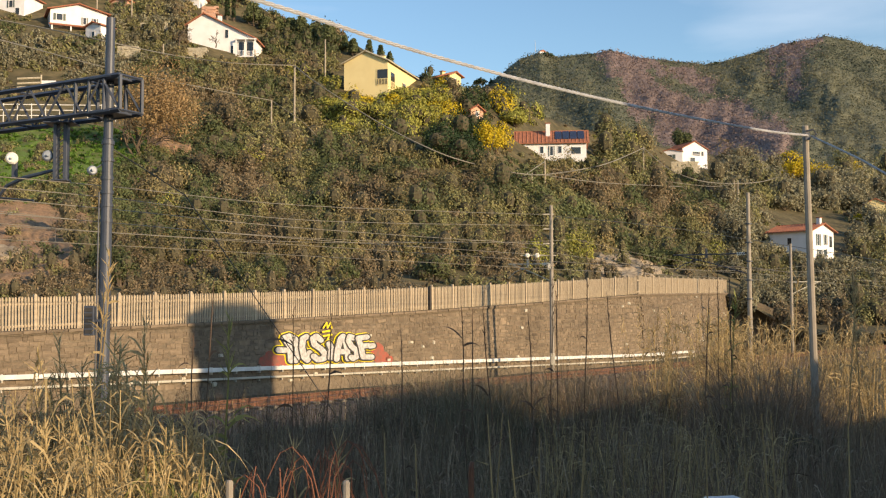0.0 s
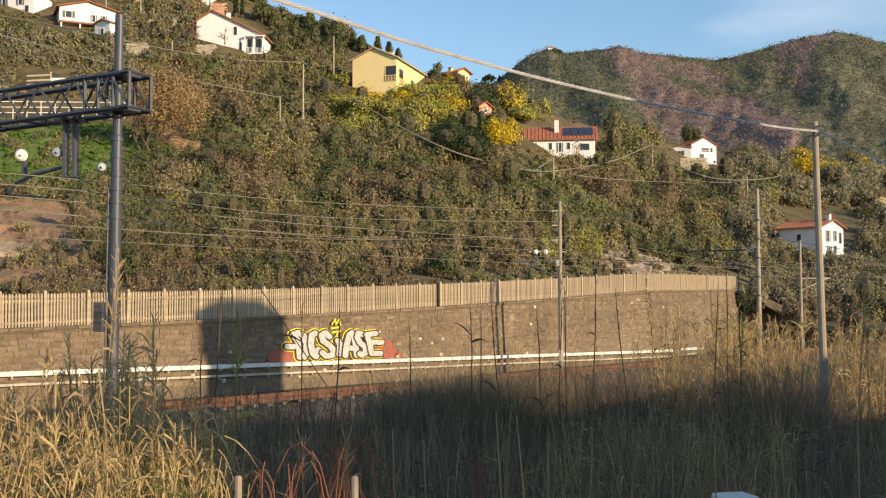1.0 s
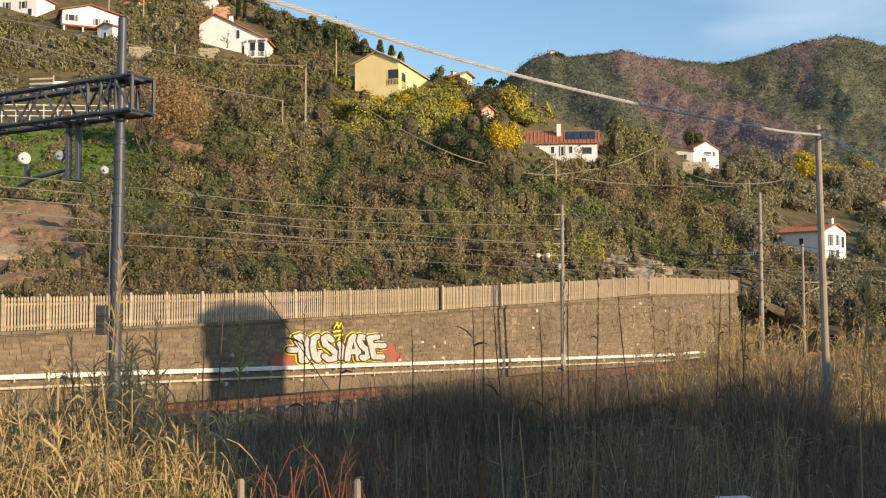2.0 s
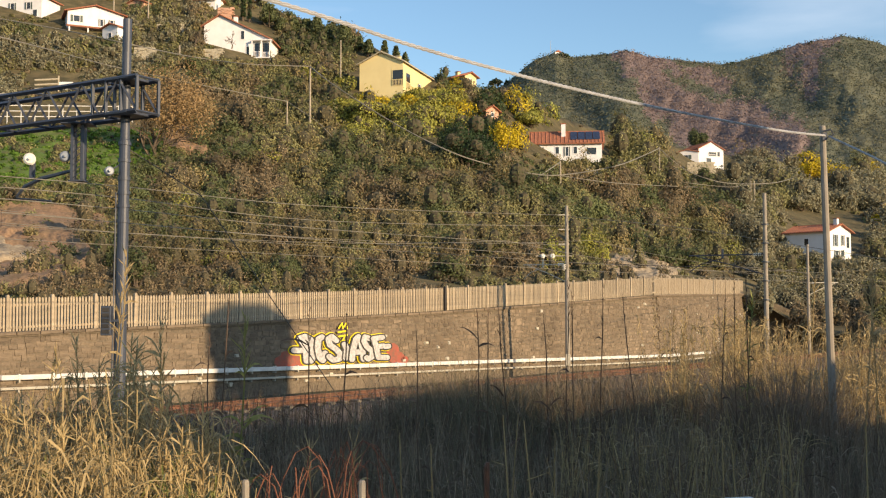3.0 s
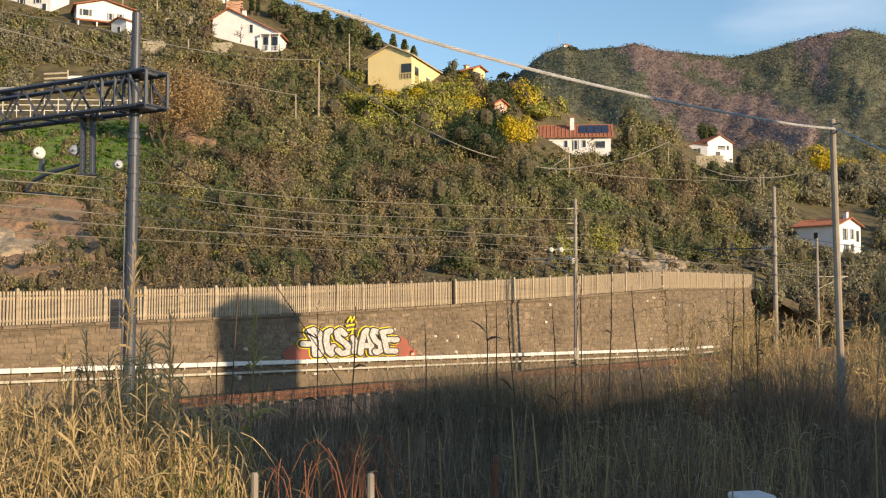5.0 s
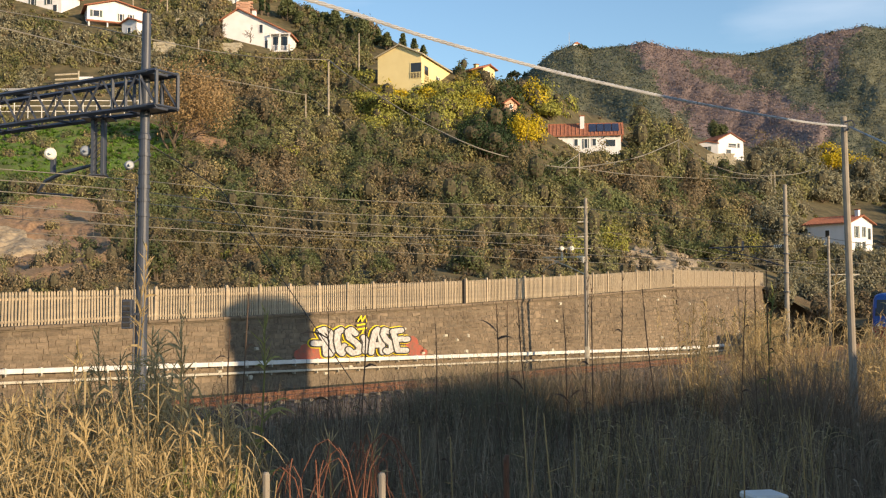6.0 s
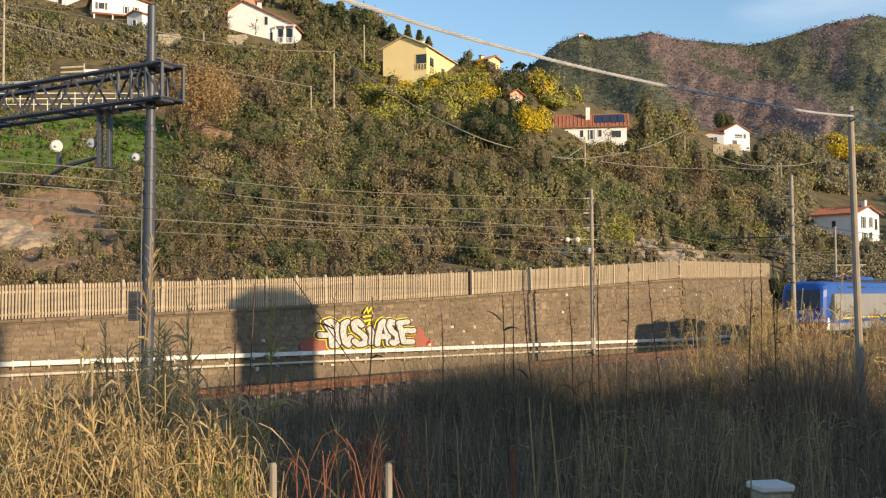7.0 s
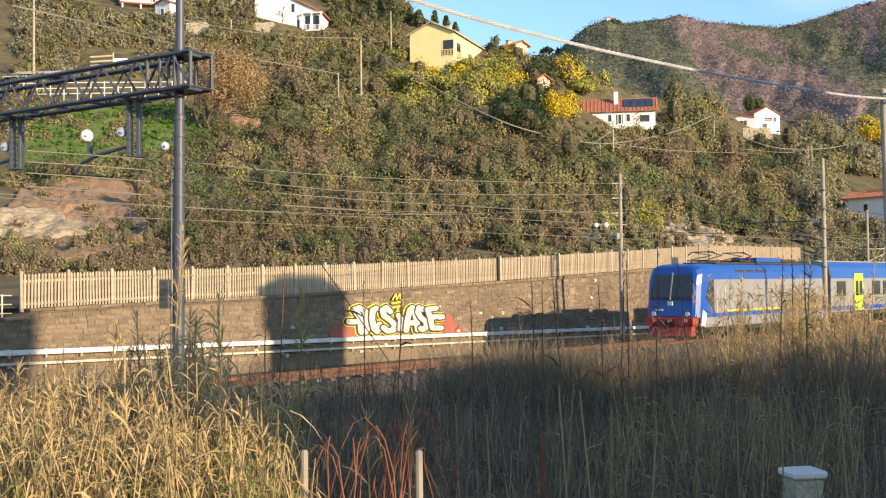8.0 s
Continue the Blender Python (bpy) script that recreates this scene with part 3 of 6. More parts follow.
    for k, n, label in (("lime", "herb_tufts", "fresh green herb tufts on the terrace"), ("dry", "dry_tufts", "tufts of dry grass on the hillside"), ("olive", "low_tufts", "low olive-green tufts on the hillside")):
        tagged(new(n, plants_mesh(n, tufts[k], "herb" if k == "lime" else k, 0.0013, TUFTS)), label, "tufts", kind="stuff")


def sheet(name, i0, i1, j0, j1, material, label, category, lift=0.35):
    """A patch of open ground on the slope, with a ragged rim."""
    rows = []
    for b in np.linspace(0, 1, 30):
        rows.append([])
        for a in np.linspace(0, 1, 60):
            rag = 1 + 0.3 * noise.noise(Vector((2 * math.cos(6.2832 * a), 2 * math.sin(6.2832 * a), i0)))
            rag *= 1 + 0.25 * math.sin(9 * a + i0)
            i = (i0 + i1) / 2 + 0.55 * b * math.cos(6.2832 * a) * (i1 - i0) * rag
            j = (j0 + j1) / 2 + 0.55 * b * math.sin(6.2832 * a) * (j1 - j0) * rag
            p = hill_at(i, j)
            edge = (1 - b) * 8
            rows[-1].append((p.x, p.y - 0.2, p.z + (lift if edge > 0.5 else -0.3) + 0.45 * noise.noise(Vector((p.x * 0.5, p.y * 0.5, 2))) + 0.3 * noise.noise(Vector((p.x * 1.7, p.y * 1.7, 5)))))
    tagged(new(name, grid_mesh(name, np.array(rows), material)), label, category, kind="structure")


def ribbon(pts, width, side):
    """A leaf blade as quads along a line of points, narrowing to its tip."""
    pts = np.asarray(pts)
    w = np.interp(np.linspace(0, 1, len(pts)), [0, 0.25, 1], [0.5, 1, 0.05])[:, None] * width
    a, b = pts - side * w, pts + side * w
    return np.stack([a[:-1], b[:-1], b[1:], a[1:]], 1)


def reed_template(h, blades, rng, lean=0.12, plume=False, droop=1.0, width=0.014):
    """A stalk with drooping blades; gives quads for stalk and blades."""
    a = rng.uniform(0, 6.283)
    way = np.array([math.cos(a), math.sin(a), 0])
    t = np.linspace(0, 1, 6)[:, None]
    line = np.array([0, 0, 1.0]) * t * h + way * (t ** 2) * h * lean * rng.uniform(0.3, 1.6)
    quads = []
    r = np.interp(t[:, 0], [0, 1], [0.012, 0.005])
    for k in range(3):
        a0, a1 = 2.094 * k, 2.094 * (k + 1)
        o0 = np.array([math.cos(a0), math.sin(a0), 0]) * r[:, None]
        o1 = np.array([math.cos(a1), math.sin(a1), 0]) * r[:, None]
        quads.append(np.stack([(line + o0)[:-1], (line + o1)[:-1], (line + o1)[1:], (line + o0)[1:]], 1))
    for _ in range(blades):
        f = rng.uniform(0.25, 1.0)
        base = np.array([np.interp(f, t[:, 0], line[:, k]) for k in range(3)])
        a = rng.uniform(0, 6.283)
        out = np.array([math.cos(a), math.sin(a), 0])
        L = rng.uniform(0.28, 0.62) * min(1.2, h / 2.2)
        s = np.linspace(0, 1, 5)[:, None]
        rise, fall = rng.uniform(0.2, 0.9), droop * rng.uniform(0.5, 1.9)
        pts = base + out * s * L * rng.uniform(0.4, 0.9) + np.array([0, 0, 1]) * L * (rise * s - fall * s ** 2)
        side = np.cross(out, [0, 0, 1]) + 0.5 * rng.normal(size=3)
        quads.append(ribbon(pts, width * rng.uniform(0.5, 1.1), unit(side)))
    if plume:
        top = line[-1]
        for _ in range(26):
            f = rng.uniform(0, 1)
            b = top - np.array([0, 0, 0.55]) * f * min(1, h / 3)
            o = unit(rng.normal(size=3) + np.array([0, 0, 1.6]))
            L = rng.uniform(0.08, 0.2)
            s = np.linspace(0, 1, 3)[:, None]
            quads.append(ribbon(b + o * s * L, 0.012, unit(rng.normal(size=3))))
    return np.concatenate(quads)


def stand(name, spots, templates, material, label, category="reeds"):
    out = []
    for x, y, z, s in spots:
        q = templates[RNG.integers(len(templates))]
        a = RNG.uniform(0, 6.283)
        R = np.array([[math.cos(a), -math.sin(a), 0], [math.sin(a), math.cos(a), 0], [0, 0, 1]])
        out.append((q * s) @ R.T + np.array([x, y, z]))
    return tagged(new(name, quad_mesh(name, np.concatenate(out), material)), label, category, kind="stuff")


def field(n, i0, i1, f0, f1, s0, s1, power=1.0, keep=None):
    """n spots between two bearings and two distances."""
    rows = []
    while len(rows) < n:
        i, f = RNG.uniform(i0, i1), f0 + (f1 - f0) * RNG.random() ** power
        if keep and not keep(i, f):
            continue
        rows.append(((i - 784) / 1940.5 * f, f, 0.1, RNG.uniform(s0, s1)))
    return rows


def build_reeds():
    dry = [reed_template(2.3, 26, RNG, droop=1.1, width=0.0105) for _ in range(12)] + [reed_template(2.5, 12, RNG, plume=True) for _ in range(4)]
    thin = [reed_template(2.2, 7, RNG, lean=0.2, droop=0.7, width=0.010) for _ in range(10)]
    tall = [reed_template(3.2, 14, RNG, lean=0.14, droop=0.7, width=0.022) for _ in range(8)] + [reed_template(3.4, 9, RNG, plume=True, lean=0.18, width=0.014) for _ in range(5)]
    lumps = lambda i, f: noise.noise(Vector((i * 0.012, f * 0.5, 0))) > -0.25
    edge = lambda i, f: i < 425 - 14 * (f - 8) + 30 * noise.noise(Vector((i * 0.02, f, 1)))
    stand("dry_reed_bed", field(760, -160, 430, 8.2, 13.5, 0.74, 1.06, keep=edge), dry, "reed", "golden dry giant reeds with drooping leaves")
    stand("mast_reed_clump", field(46, 165, 262, 10.2, 12.6, 1.0, 1.32), dry, "reed", "tall clump of golden reeds before the mast")
    stand("green_reed_bed", field(330, -160, 400, 8.2, 12.5, 0.6, 0.92, keep=edge), dry, "reed_g", "green-yellow giant reeds among dry ones")
    stand("shaded_weeds", field(1000, 380, 1640, 9.5, 27, 0.45, 0.84, 1.2, lumps), thin, "weed", "dull dry grass stalks in shade")
    stand("rank_grass", field(1300, 380, 1640, 9.5, 30, 0.4, 0.76, 1.2), thin, "grass", "rank green and brown grass in shade", "grass")
    stand("dark_stalks", field(450, 430, 1640, 10, 30, 0.5, 0.88, 1.0, lumps), thin, "reed_d", "dark withered stalks standing in weeds", "weeds")
    ragged = lambda i, f: noise.noise(Vector((i * 0.022, f * 0.4, 9))) > -0.05 and i > 1150 + RNG.random() ** 2 * 130
    stand("far_reed_bed", field(190, 1120, 1335, 24, 31, 0.62, 1.06, keep=ragged), tall, "reed", "tall golden reeds by the railway line")
    stand("roadside_reed_bed", field(400, 1300, 1680, 24, 34, 0.6, 0.98, keep=lumps), tall, "reed", "tall golden reeds by the railway line")
    stand("trackside_weeds", field(900, -100, 1200, 22, 31, 0.45, 0.8), thin, "reed_d", "dark weeds along the trackbed", "weeds")
    stand("pale_trackside_weeds", field(260, -100, 1150, 22, 33, 0.42, 0.7), thin, "reed", "dry weeds along the trackbed", "weeds")
    stand("pale_stalks", field(330, 980, 1420, 13, 22, 0.55, 0.86), thin, "reed", "pale dry stalks before a dark thicket", "weeds")
    # weeds along the rails
    rows = []
    for _ in range(1000):
        s, d = RNG.uniform(-12, 62), RNG.uniform(-17.0, -14.2)
        if 1.5 < s < 9 and RNG.random() < 0.75:
            continue
        q = by_wall(min(s, BEND), d, 0.1)
        rows.append((q.x, q.y, 0.05, RNG.uniform(0.36, 0.62) + (0.12 if s > 14 else 0)))
    stand("rail_side_weeds", rows[0::2], thin, "grass", "brown weeds beside the rails", "weeds")
    stand("rail_side_stalks", rows[1::2], thin, "reed_d", "dark dead stalks beside the rails", "weeds")
    # thickets of fine upright twigs over a low tangle
    twiggy = [brush_template(RNG) for _ in range(10)]
    low = {"weed": [], "brush": [], "grass": []}
    stems = {"weed": [], "brush": [], "grass": []}
    def patch(n, i0, i1, f0, f1, h0, h1, kinds):
        for _ in range(n):
            i, f = RNG.uniform(i0, i1), RNG.uniform(f0, f1)
            x = (i - 784) / 1940.5 * f
            h = RNG.uniform(h0, h1) * (1 + 0.25 * noise.noise(Vector((i * 0.02, f * 0.3, 3))))
            kind = str(RNG.choice(kinds))
            stems[kind].append((x, f, 0.0, h))
            if RNG.random() < 0.2:
                low[kind].append(((x, f, 0.15), 0.42 * h, 1.2))
    patch(190, 440, 1640, 11, 19, 0.7, 1.25, ("brush", "weed", "brush"))
    patch(300, 470, 1190, 19, 29.5, 0.8, 1.3, ("brush", "weed", "grass"))
    patch(190, 1120, 1650, 17, 24, 0.9, 1.7, ("brush", "brush", "weed"))
    patch(110, -100, 440, 15, 26, 0.7, 1.1, ("grass", "weed"))
    patch(210, 690, 1230, 26.5, 30, 1.6, 2.35, ("brush", "grass", "weed"))
    patch(80, 800, 980, 25, 29, 1.6, 2.2, ("grass",))
    patch(120, -110, 640, 24, 29, 0.6, 1.0, ("brush", "weed"))
    patch(70, 1310, 1445, 21, 25, 1.8, 2.7, ("brush",))
    for s in np.arange(9, 50, 0.3):
        q = by_wall(s, -15.4 + RNG.uniform(-0.4, 0.4), 0)
        stems[str(RNG.choice(("brush", "weed")))].append((q.x, q.y, 0.1, RNG.uniform(0.6, 1.0)))
    for k, n, lab in (("grass", "green_weed_thicket", "thicket of dull green weeds in shade"), ("weed", "dry_weed_thicket", "thicket of dry brown weeds in shade"), ("brush", "brown_thicket", "dark brown leafless thicket in shade")):
        tagged(new(n, plants_mesh(n, low[k], k, 0.0022, BUSHES, 0.5)), lab, "thicket", kind="stuff")
        stand("upright_" + n, stems[k], twiggy, k, lab, "thicket")


def brush_template(rng):
    """A metre-high sheaf of thin twigs that fork upwards."""
    quads = []
    s = np.linspace(0, 1, 4)[:, None]
    for _ in range(30):
        a, r = rng.uniform(0, 6.283), 0.3 * rng.random() ** 0.5
        foot_ = np.array([r * math.cos(a), r * math.sin(a), 0])
        out = np.array([math.cos(a), math.sin(a), 0]) * rng.uniform(0.02, 0.4) + rng.normal(size=3) * np.array([0.08, 0.08, 0])
        h = rng.uniform(0.5, 1.05)
        line = foot_ + np.array([0, 0, 1.0]) * h * s + out * s ** 1.6
        side = unit(rng.normal(size=3) * np.array([1, 1, 0.1]))
        quads.append(ribbon(line, 0.0055, side))
        for _ in range(3):
            f = rng.uniform(0.3, 0.9)
            b = foot_ + np.array([0, 0, h * f]) + out * f ** 1.6
            way = unit(rng.normal(size=3) * np.array([1, 1, 0.3]) + np.array([0, 0, 1.1]))
            quads.append(ribbon(b + way * s[::3] * rng.uniform(0.1, 0.3), 0.0042, unit(rng.normal(size=3))))
    return np.concatenate(quads)


def bare_branches(bm, a, way, length, r, depth, rng):
    """A limb that forks."""
    b = a + way * length
    mid = (a + b) / 2 + Vector(rng.normal(size=3)) * length * 0.06
    tube(bm, [a, mid, b], [r, r * 0.85, r * 0.65], 5 if depth > 1 else 3)
    if depth == 0:
        return
    for _ in range(3 if depth > 1 else 4):
        w = (way + Vector(rng.normal(size=3)) * 0.55 + Vector((0, 0, 0.12))).normalized()
        bare_branches(bm, b if rng.random() < 0.6 else mid, w, length * rng.uniform(0.6, 0.85), r * 0.6, depth - 1, rng)


def tree(i, j, high, wide, leaf, label, name="tree", category="tree", n=900, trunk=0.35, at=None, size=0.0017, taper=0.0, lumps=14):
    """A tree whose foot stands on the slope on this bearing."""
    p = at or hill_at(i, j)
    t = empty(name, pose(p.x, p.y, p.z - 0.3, 0, 0, RNG.uniform(0, 360)), label, category)
    bm = bmesh.new()
    r = 0.035 * high
    for k in range(5):
        a = 1.2566 * k + RNG.uniform(-0.3, 0.3)
        lo = high * trunk * RNG.uniform(0.6, 1.0)
        out = Vector((math.cos(a), math.sin(a), 0)) * wide * 0.35
        tube(bm, [(0, 0, lo * 0.6), (out.x * 0.4, out.y * 0.4, lo * 1.15), (out.x, out.y, high * 0.62)], [r * 0.6, r * 0.4, r * 0.15], 5)
    tube(bm, [(0, 0, 0), (0.1 * r, 0, high * trunk * 0.5), (0, 0.1 * r, high * (trunk + 0.3)), (0, 0, high * 0.85)], [r * 1.2, r, r * 0.7, r * 0.2], 7)
    part("trunk", bm, "bark", t)
    n = int(n * 2.2)
    wide *= 1.2
    c, w, body = lumpy(n, lumps, RNG, 1.1, core=0.6)
    if taper:
        c[:, 2] = RNG.uniform(-0.45, 1, len(c))
        c[:, :2] *= ((1.05 - c[:, 2]) / 1.5)[:, None] * taper + (1 - taper)
    q = c * np.array([wide / 2, wide / 2, high * (1 - trunk) * 0.62]) + np.array([0, 0, high * (trunk + (1 - trunk) * 0.42)])
    quads = [leaves(q, w, np.full(n, size * p.y), RNG, spread=0.45)]
    # dark cores again, as painted shade within the crown
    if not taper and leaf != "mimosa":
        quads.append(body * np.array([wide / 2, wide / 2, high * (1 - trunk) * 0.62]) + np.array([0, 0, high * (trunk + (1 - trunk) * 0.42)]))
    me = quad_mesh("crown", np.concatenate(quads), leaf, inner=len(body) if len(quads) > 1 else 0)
    o = new("crown", me)
    o.parent = t
    return t


def build_trees():
    # the withered tree beside the mast
    p = hill_at(272, 286)
    t = empty("withered_tree", pose(p.x, p.y, p.z - 0.2), "broad tree with withered brown leaves", "tree")
    bm = bmesh.new()
    rng = np.random.default_rng(5)
    for k in range(4):
        bare_branches(bm, Vector((0.3 * k - 0.5, 0, 0)), Vector((0.28 * k - 0.42, rng.normal() * 0.25, 1)).normalized(), 3.4, 0.17, 3, rng)
    part("limb", bm, "bark", t, "bare grey-brown limbs")
    c, w, body = lumpy(9500, 40, RNG)
    k = p.y / 1940.5
    q = c * np.array([94, 90, 98]) * k + np.array([36 * k, 0, 106 * k])
    o = new("crown", quad_mesh("crown", leaves(q, w, np.full(len(q), 0.0014 * p.y), RNG, 1.5, 0.7), "rust"))
    o.parent = t
    o["label"] = "thin withered brown leaves"
    # bare trees by the white house
    for i, j, h in ((345, 95, 62), (410, 98, 42)):
        p = hill_at(i, j)
        t = empty("bare_tree", pose(p.x, p.y - 3, p.z), "leafless grey tree in front of a white house", "tree")
        bm = bmesh.new()
        h *= p.y / 1940.5
        bare_branches(bm, Vector((0, 0, 0)), Vector((0.05, 0, 1)).normalized(), h * 0.26, 0.13, 4, rng)
        part("limb", bm, "bark", t)
    g = 0.0014
    for i, j, h, w in ((600, 215, 48, 60), (650, 230, 62, 70), (705, 238, 70, 80), (755, 225, 66, 70), (630, 250, 40, 60), (800, 205, 58, 60), (940, 232, 40, 55), (740, 190, 40, 60)):
        k = hill_at(i, j).y / 1940.5
        tree(i, j, h * k, w * k, "lime", "yellow-green mimosa tree in bud below the yellow house", "mimosa_tree", "tree", 1000, 0.2, size=g)
    for i, j, h, w in ((888, 292, 92, 46), (905, 275, 50, 34), (1435, 328, 42, 52), (1475, 330, 40, 60), (1535, 318, 34, 40), (1555, 400, 20, 22), (668, 200, 30, 42), (745, 215, 34, 46), (715, 195, 30, 40)):
        k = hill_at(i, j).y / 1940.5
        tree(i, j, h * k, w * k, "mimosa", "mimosa tree covered in bright yellow flowers", "flowering_mimosa", "tree", 900, 0.2, size=g)
    for i, j, h, w in ((828, 305, 92, 92), (800, 280, 66, 60), (862, 300, 74, 50)):
        k = hill_at(i, j).y / 1940.5
        tree(i, j, h * k, w * k, "pine", "dark green pine on the slope", "pine_tree", "tree", 1200, 0.15, size=g)
    for i, j, h, w in ((405, 305, 64, 80), (440, 300, 50, 50), (1235, 402, 54, 70), (500, 510, 70, 80), (440, 505, 60, 60), (795, 505, 66, 66), (640, 505, 56, 50), (240, 512, 90, 60), (1235, 262, 42, 34), (1215, 480, 46, 60), (335, 130, 30, 40), (260, 330, 60, 56)):
        k = hill_at(i, j).y / 1940.5
        tree(i, j, h * k, w * k, "dark", "dense dark evergreen oak", "evergreen_oak", "tree", 1000, 0.15, size=g)
    # pines on the crest
    for i, j, h, w in ((535, 62, 30, 40), (560, 70, 32, 44), (585, 75, 28, 36), (610, 85, 34, 40), (632, 88, 30, 26), (655, 100, 26, 22), (680, 108, 28, 20), (695, 112, 26, 20), (712, 118, 24, 24), (520, 58, 22, 30), (470, 40, 34, 44), (492, 50, 26, 32)):
        p = hill_at(i, j)
        k = p.y / 1940.5
        tree(i + RNG.uniform(-8, 8), j + RNG.uniform(2, 14), h * k * RNG.uniform(0.9, 1.5), w * k * RNG.uniform(0.8, 1.2), "dark", "pine standing on the hill crest", "crest_pine", "tree", 620, 0.2, size=0.0016, taper=0.7)
    for i, j, h in ((424, 42, 62), (436, 44, 58)):
        k = hill_at(i, j).y / 1940.5
        tree(i, j, h * k, 9 * k, "pine", "slender dark cypress on the crest", "cypress_tree", "tree", 420, 0.04, size=0.0018, taper=0.3)
    # olive trees round the right-hand house
    for i, j, h, w in ((1385, 470, 48, 60), (1440, 482, 40, 56), (1545, 455, 60, 66), (1500, 500, 52, 70), (1565, 520, 60, 70), (1370, 530, 60, 70), (1450, 540, 60, 70), (1330, 430, 40, 50), (1540, 380, 40, 56), (1420, 380, 40, 60), (1350, 380, 38, 54), (1480, 372, 40, 60)):
        k = hill_at(i, j).y / 1940.5
        tree(i, j, h * k, w * k, "grey", "grey-green olive tree on the slope", "olive_tree", "tree", 800, 0.2, size=g)


sheet("soil_bank", -120, 175, 352, 490, "soil", "eroded bank of reddish bare soil", "soil bank", 0.3)
sheet("sandy_scar", -130, 40, 428, 482, "sandstone", "pale sandy scar in a soil bank", "soil bank", 0.5)
sheet("grass_terrace", -120, 275, 238, 352, "lawn", "terrace of fresh green herbs", "grass")
sheet("bare_earth", 284, 352, 236, 292, "soil", "bare orange earth under a tree", "soil bank")
sheet("rock_cutting", 1050, 1185, 462, 500, "sandstone", "pale eroded rock cutting above the fence", "rock face", 0.05)
build_scrub()
build_trees()
build_reeds()


def build_far_woods():
    rng = np.random.default_rng(17)
    out = {"dark": [], "dry": [], "olive": []}
    co = MOUNTAIN
    for _ in range(36000):
        a, b = 2 + 113 * rng.random() ** 0.8, rng.uniform(42, 339)
        r, c = int(a), int(b)
        e, g = a - r, b - c
        p = co[r, c] * (1 - e) * (1 - g) + co[r + 1, c] * e * (1 - g) + co[r, c + 1] * (1 - e) * g + co[r + 1, c + 1] * e * g
        n = noise.noise(Vector((p[0] * 0.006, p[1] * 0.004, 5.0))) + 0.5 * noise.noise(Vector((p[0] * 0.02, p[1] * 0.012, 8.0))) + rng.normal() * 0.12
        kind = "dry" if BROWN_WOOD[r, c] + rng.normal() * 7 > 0 else ("dark" if n < 0.0 else "olive")
        k = 4
        d = rng.normal(size=(k, 3)) * np.array([2.6, 2.6, 1.4]) * (0.45 + p[1] / 1900)
        d[:, 2] = np.abs(d[:, 2])
        out[kind].append(leaves(p + d, unit(d + np.array([0, -1.0, 3.0])), np.full(k, 0.00125 * p[1]), rng, spread=0.4))
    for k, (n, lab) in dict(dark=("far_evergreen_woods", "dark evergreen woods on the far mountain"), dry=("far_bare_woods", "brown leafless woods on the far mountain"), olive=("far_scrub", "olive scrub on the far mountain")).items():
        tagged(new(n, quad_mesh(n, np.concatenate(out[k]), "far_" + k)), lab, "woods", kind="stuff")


build_far_woods()
# ---- stones of the retaining wall ----
def stone_quads(x0, x1, z0, z1, out, rng):
    """Front and four sides of a rough stone, local: x along, y into the wall, z up."""
    j = lambda: rng.uniform(-0.042, 0.042)
    c = min(0.03, 0.15 * (x1 - x0), 0.15 * (z1 - z0))
    b = np.array([(x0 + j(), 0.03, z0 + j()), (x1 + j(), 0.03, z0 + j()), (x1 + j(), 0.03, z1 + j()), (x0 + j(), 0.03, z1 + j())])
    y = lambda: -out + rng.uniform(-0.014, 0.014)
    f = np.array([(x0 + c + j(), y(), z0 + c + j()), (x1 - c + j(), y(), z0 + c + j()), (x1 - c + j(), y(), z1 - c + j()), (x0 + c + j(), y(), z1 - c + j())])
    q = [f] + [np.array([b[k], b[(k + 1) % 4], f[(k + 1) % 4], f[k]]) for k in range(4)]
    return np.array(q)


def face_d(s, z):
    t = wall_top(s)
    return -0.02 + 0.24 * (z + 0.5) / (t + 0.38)


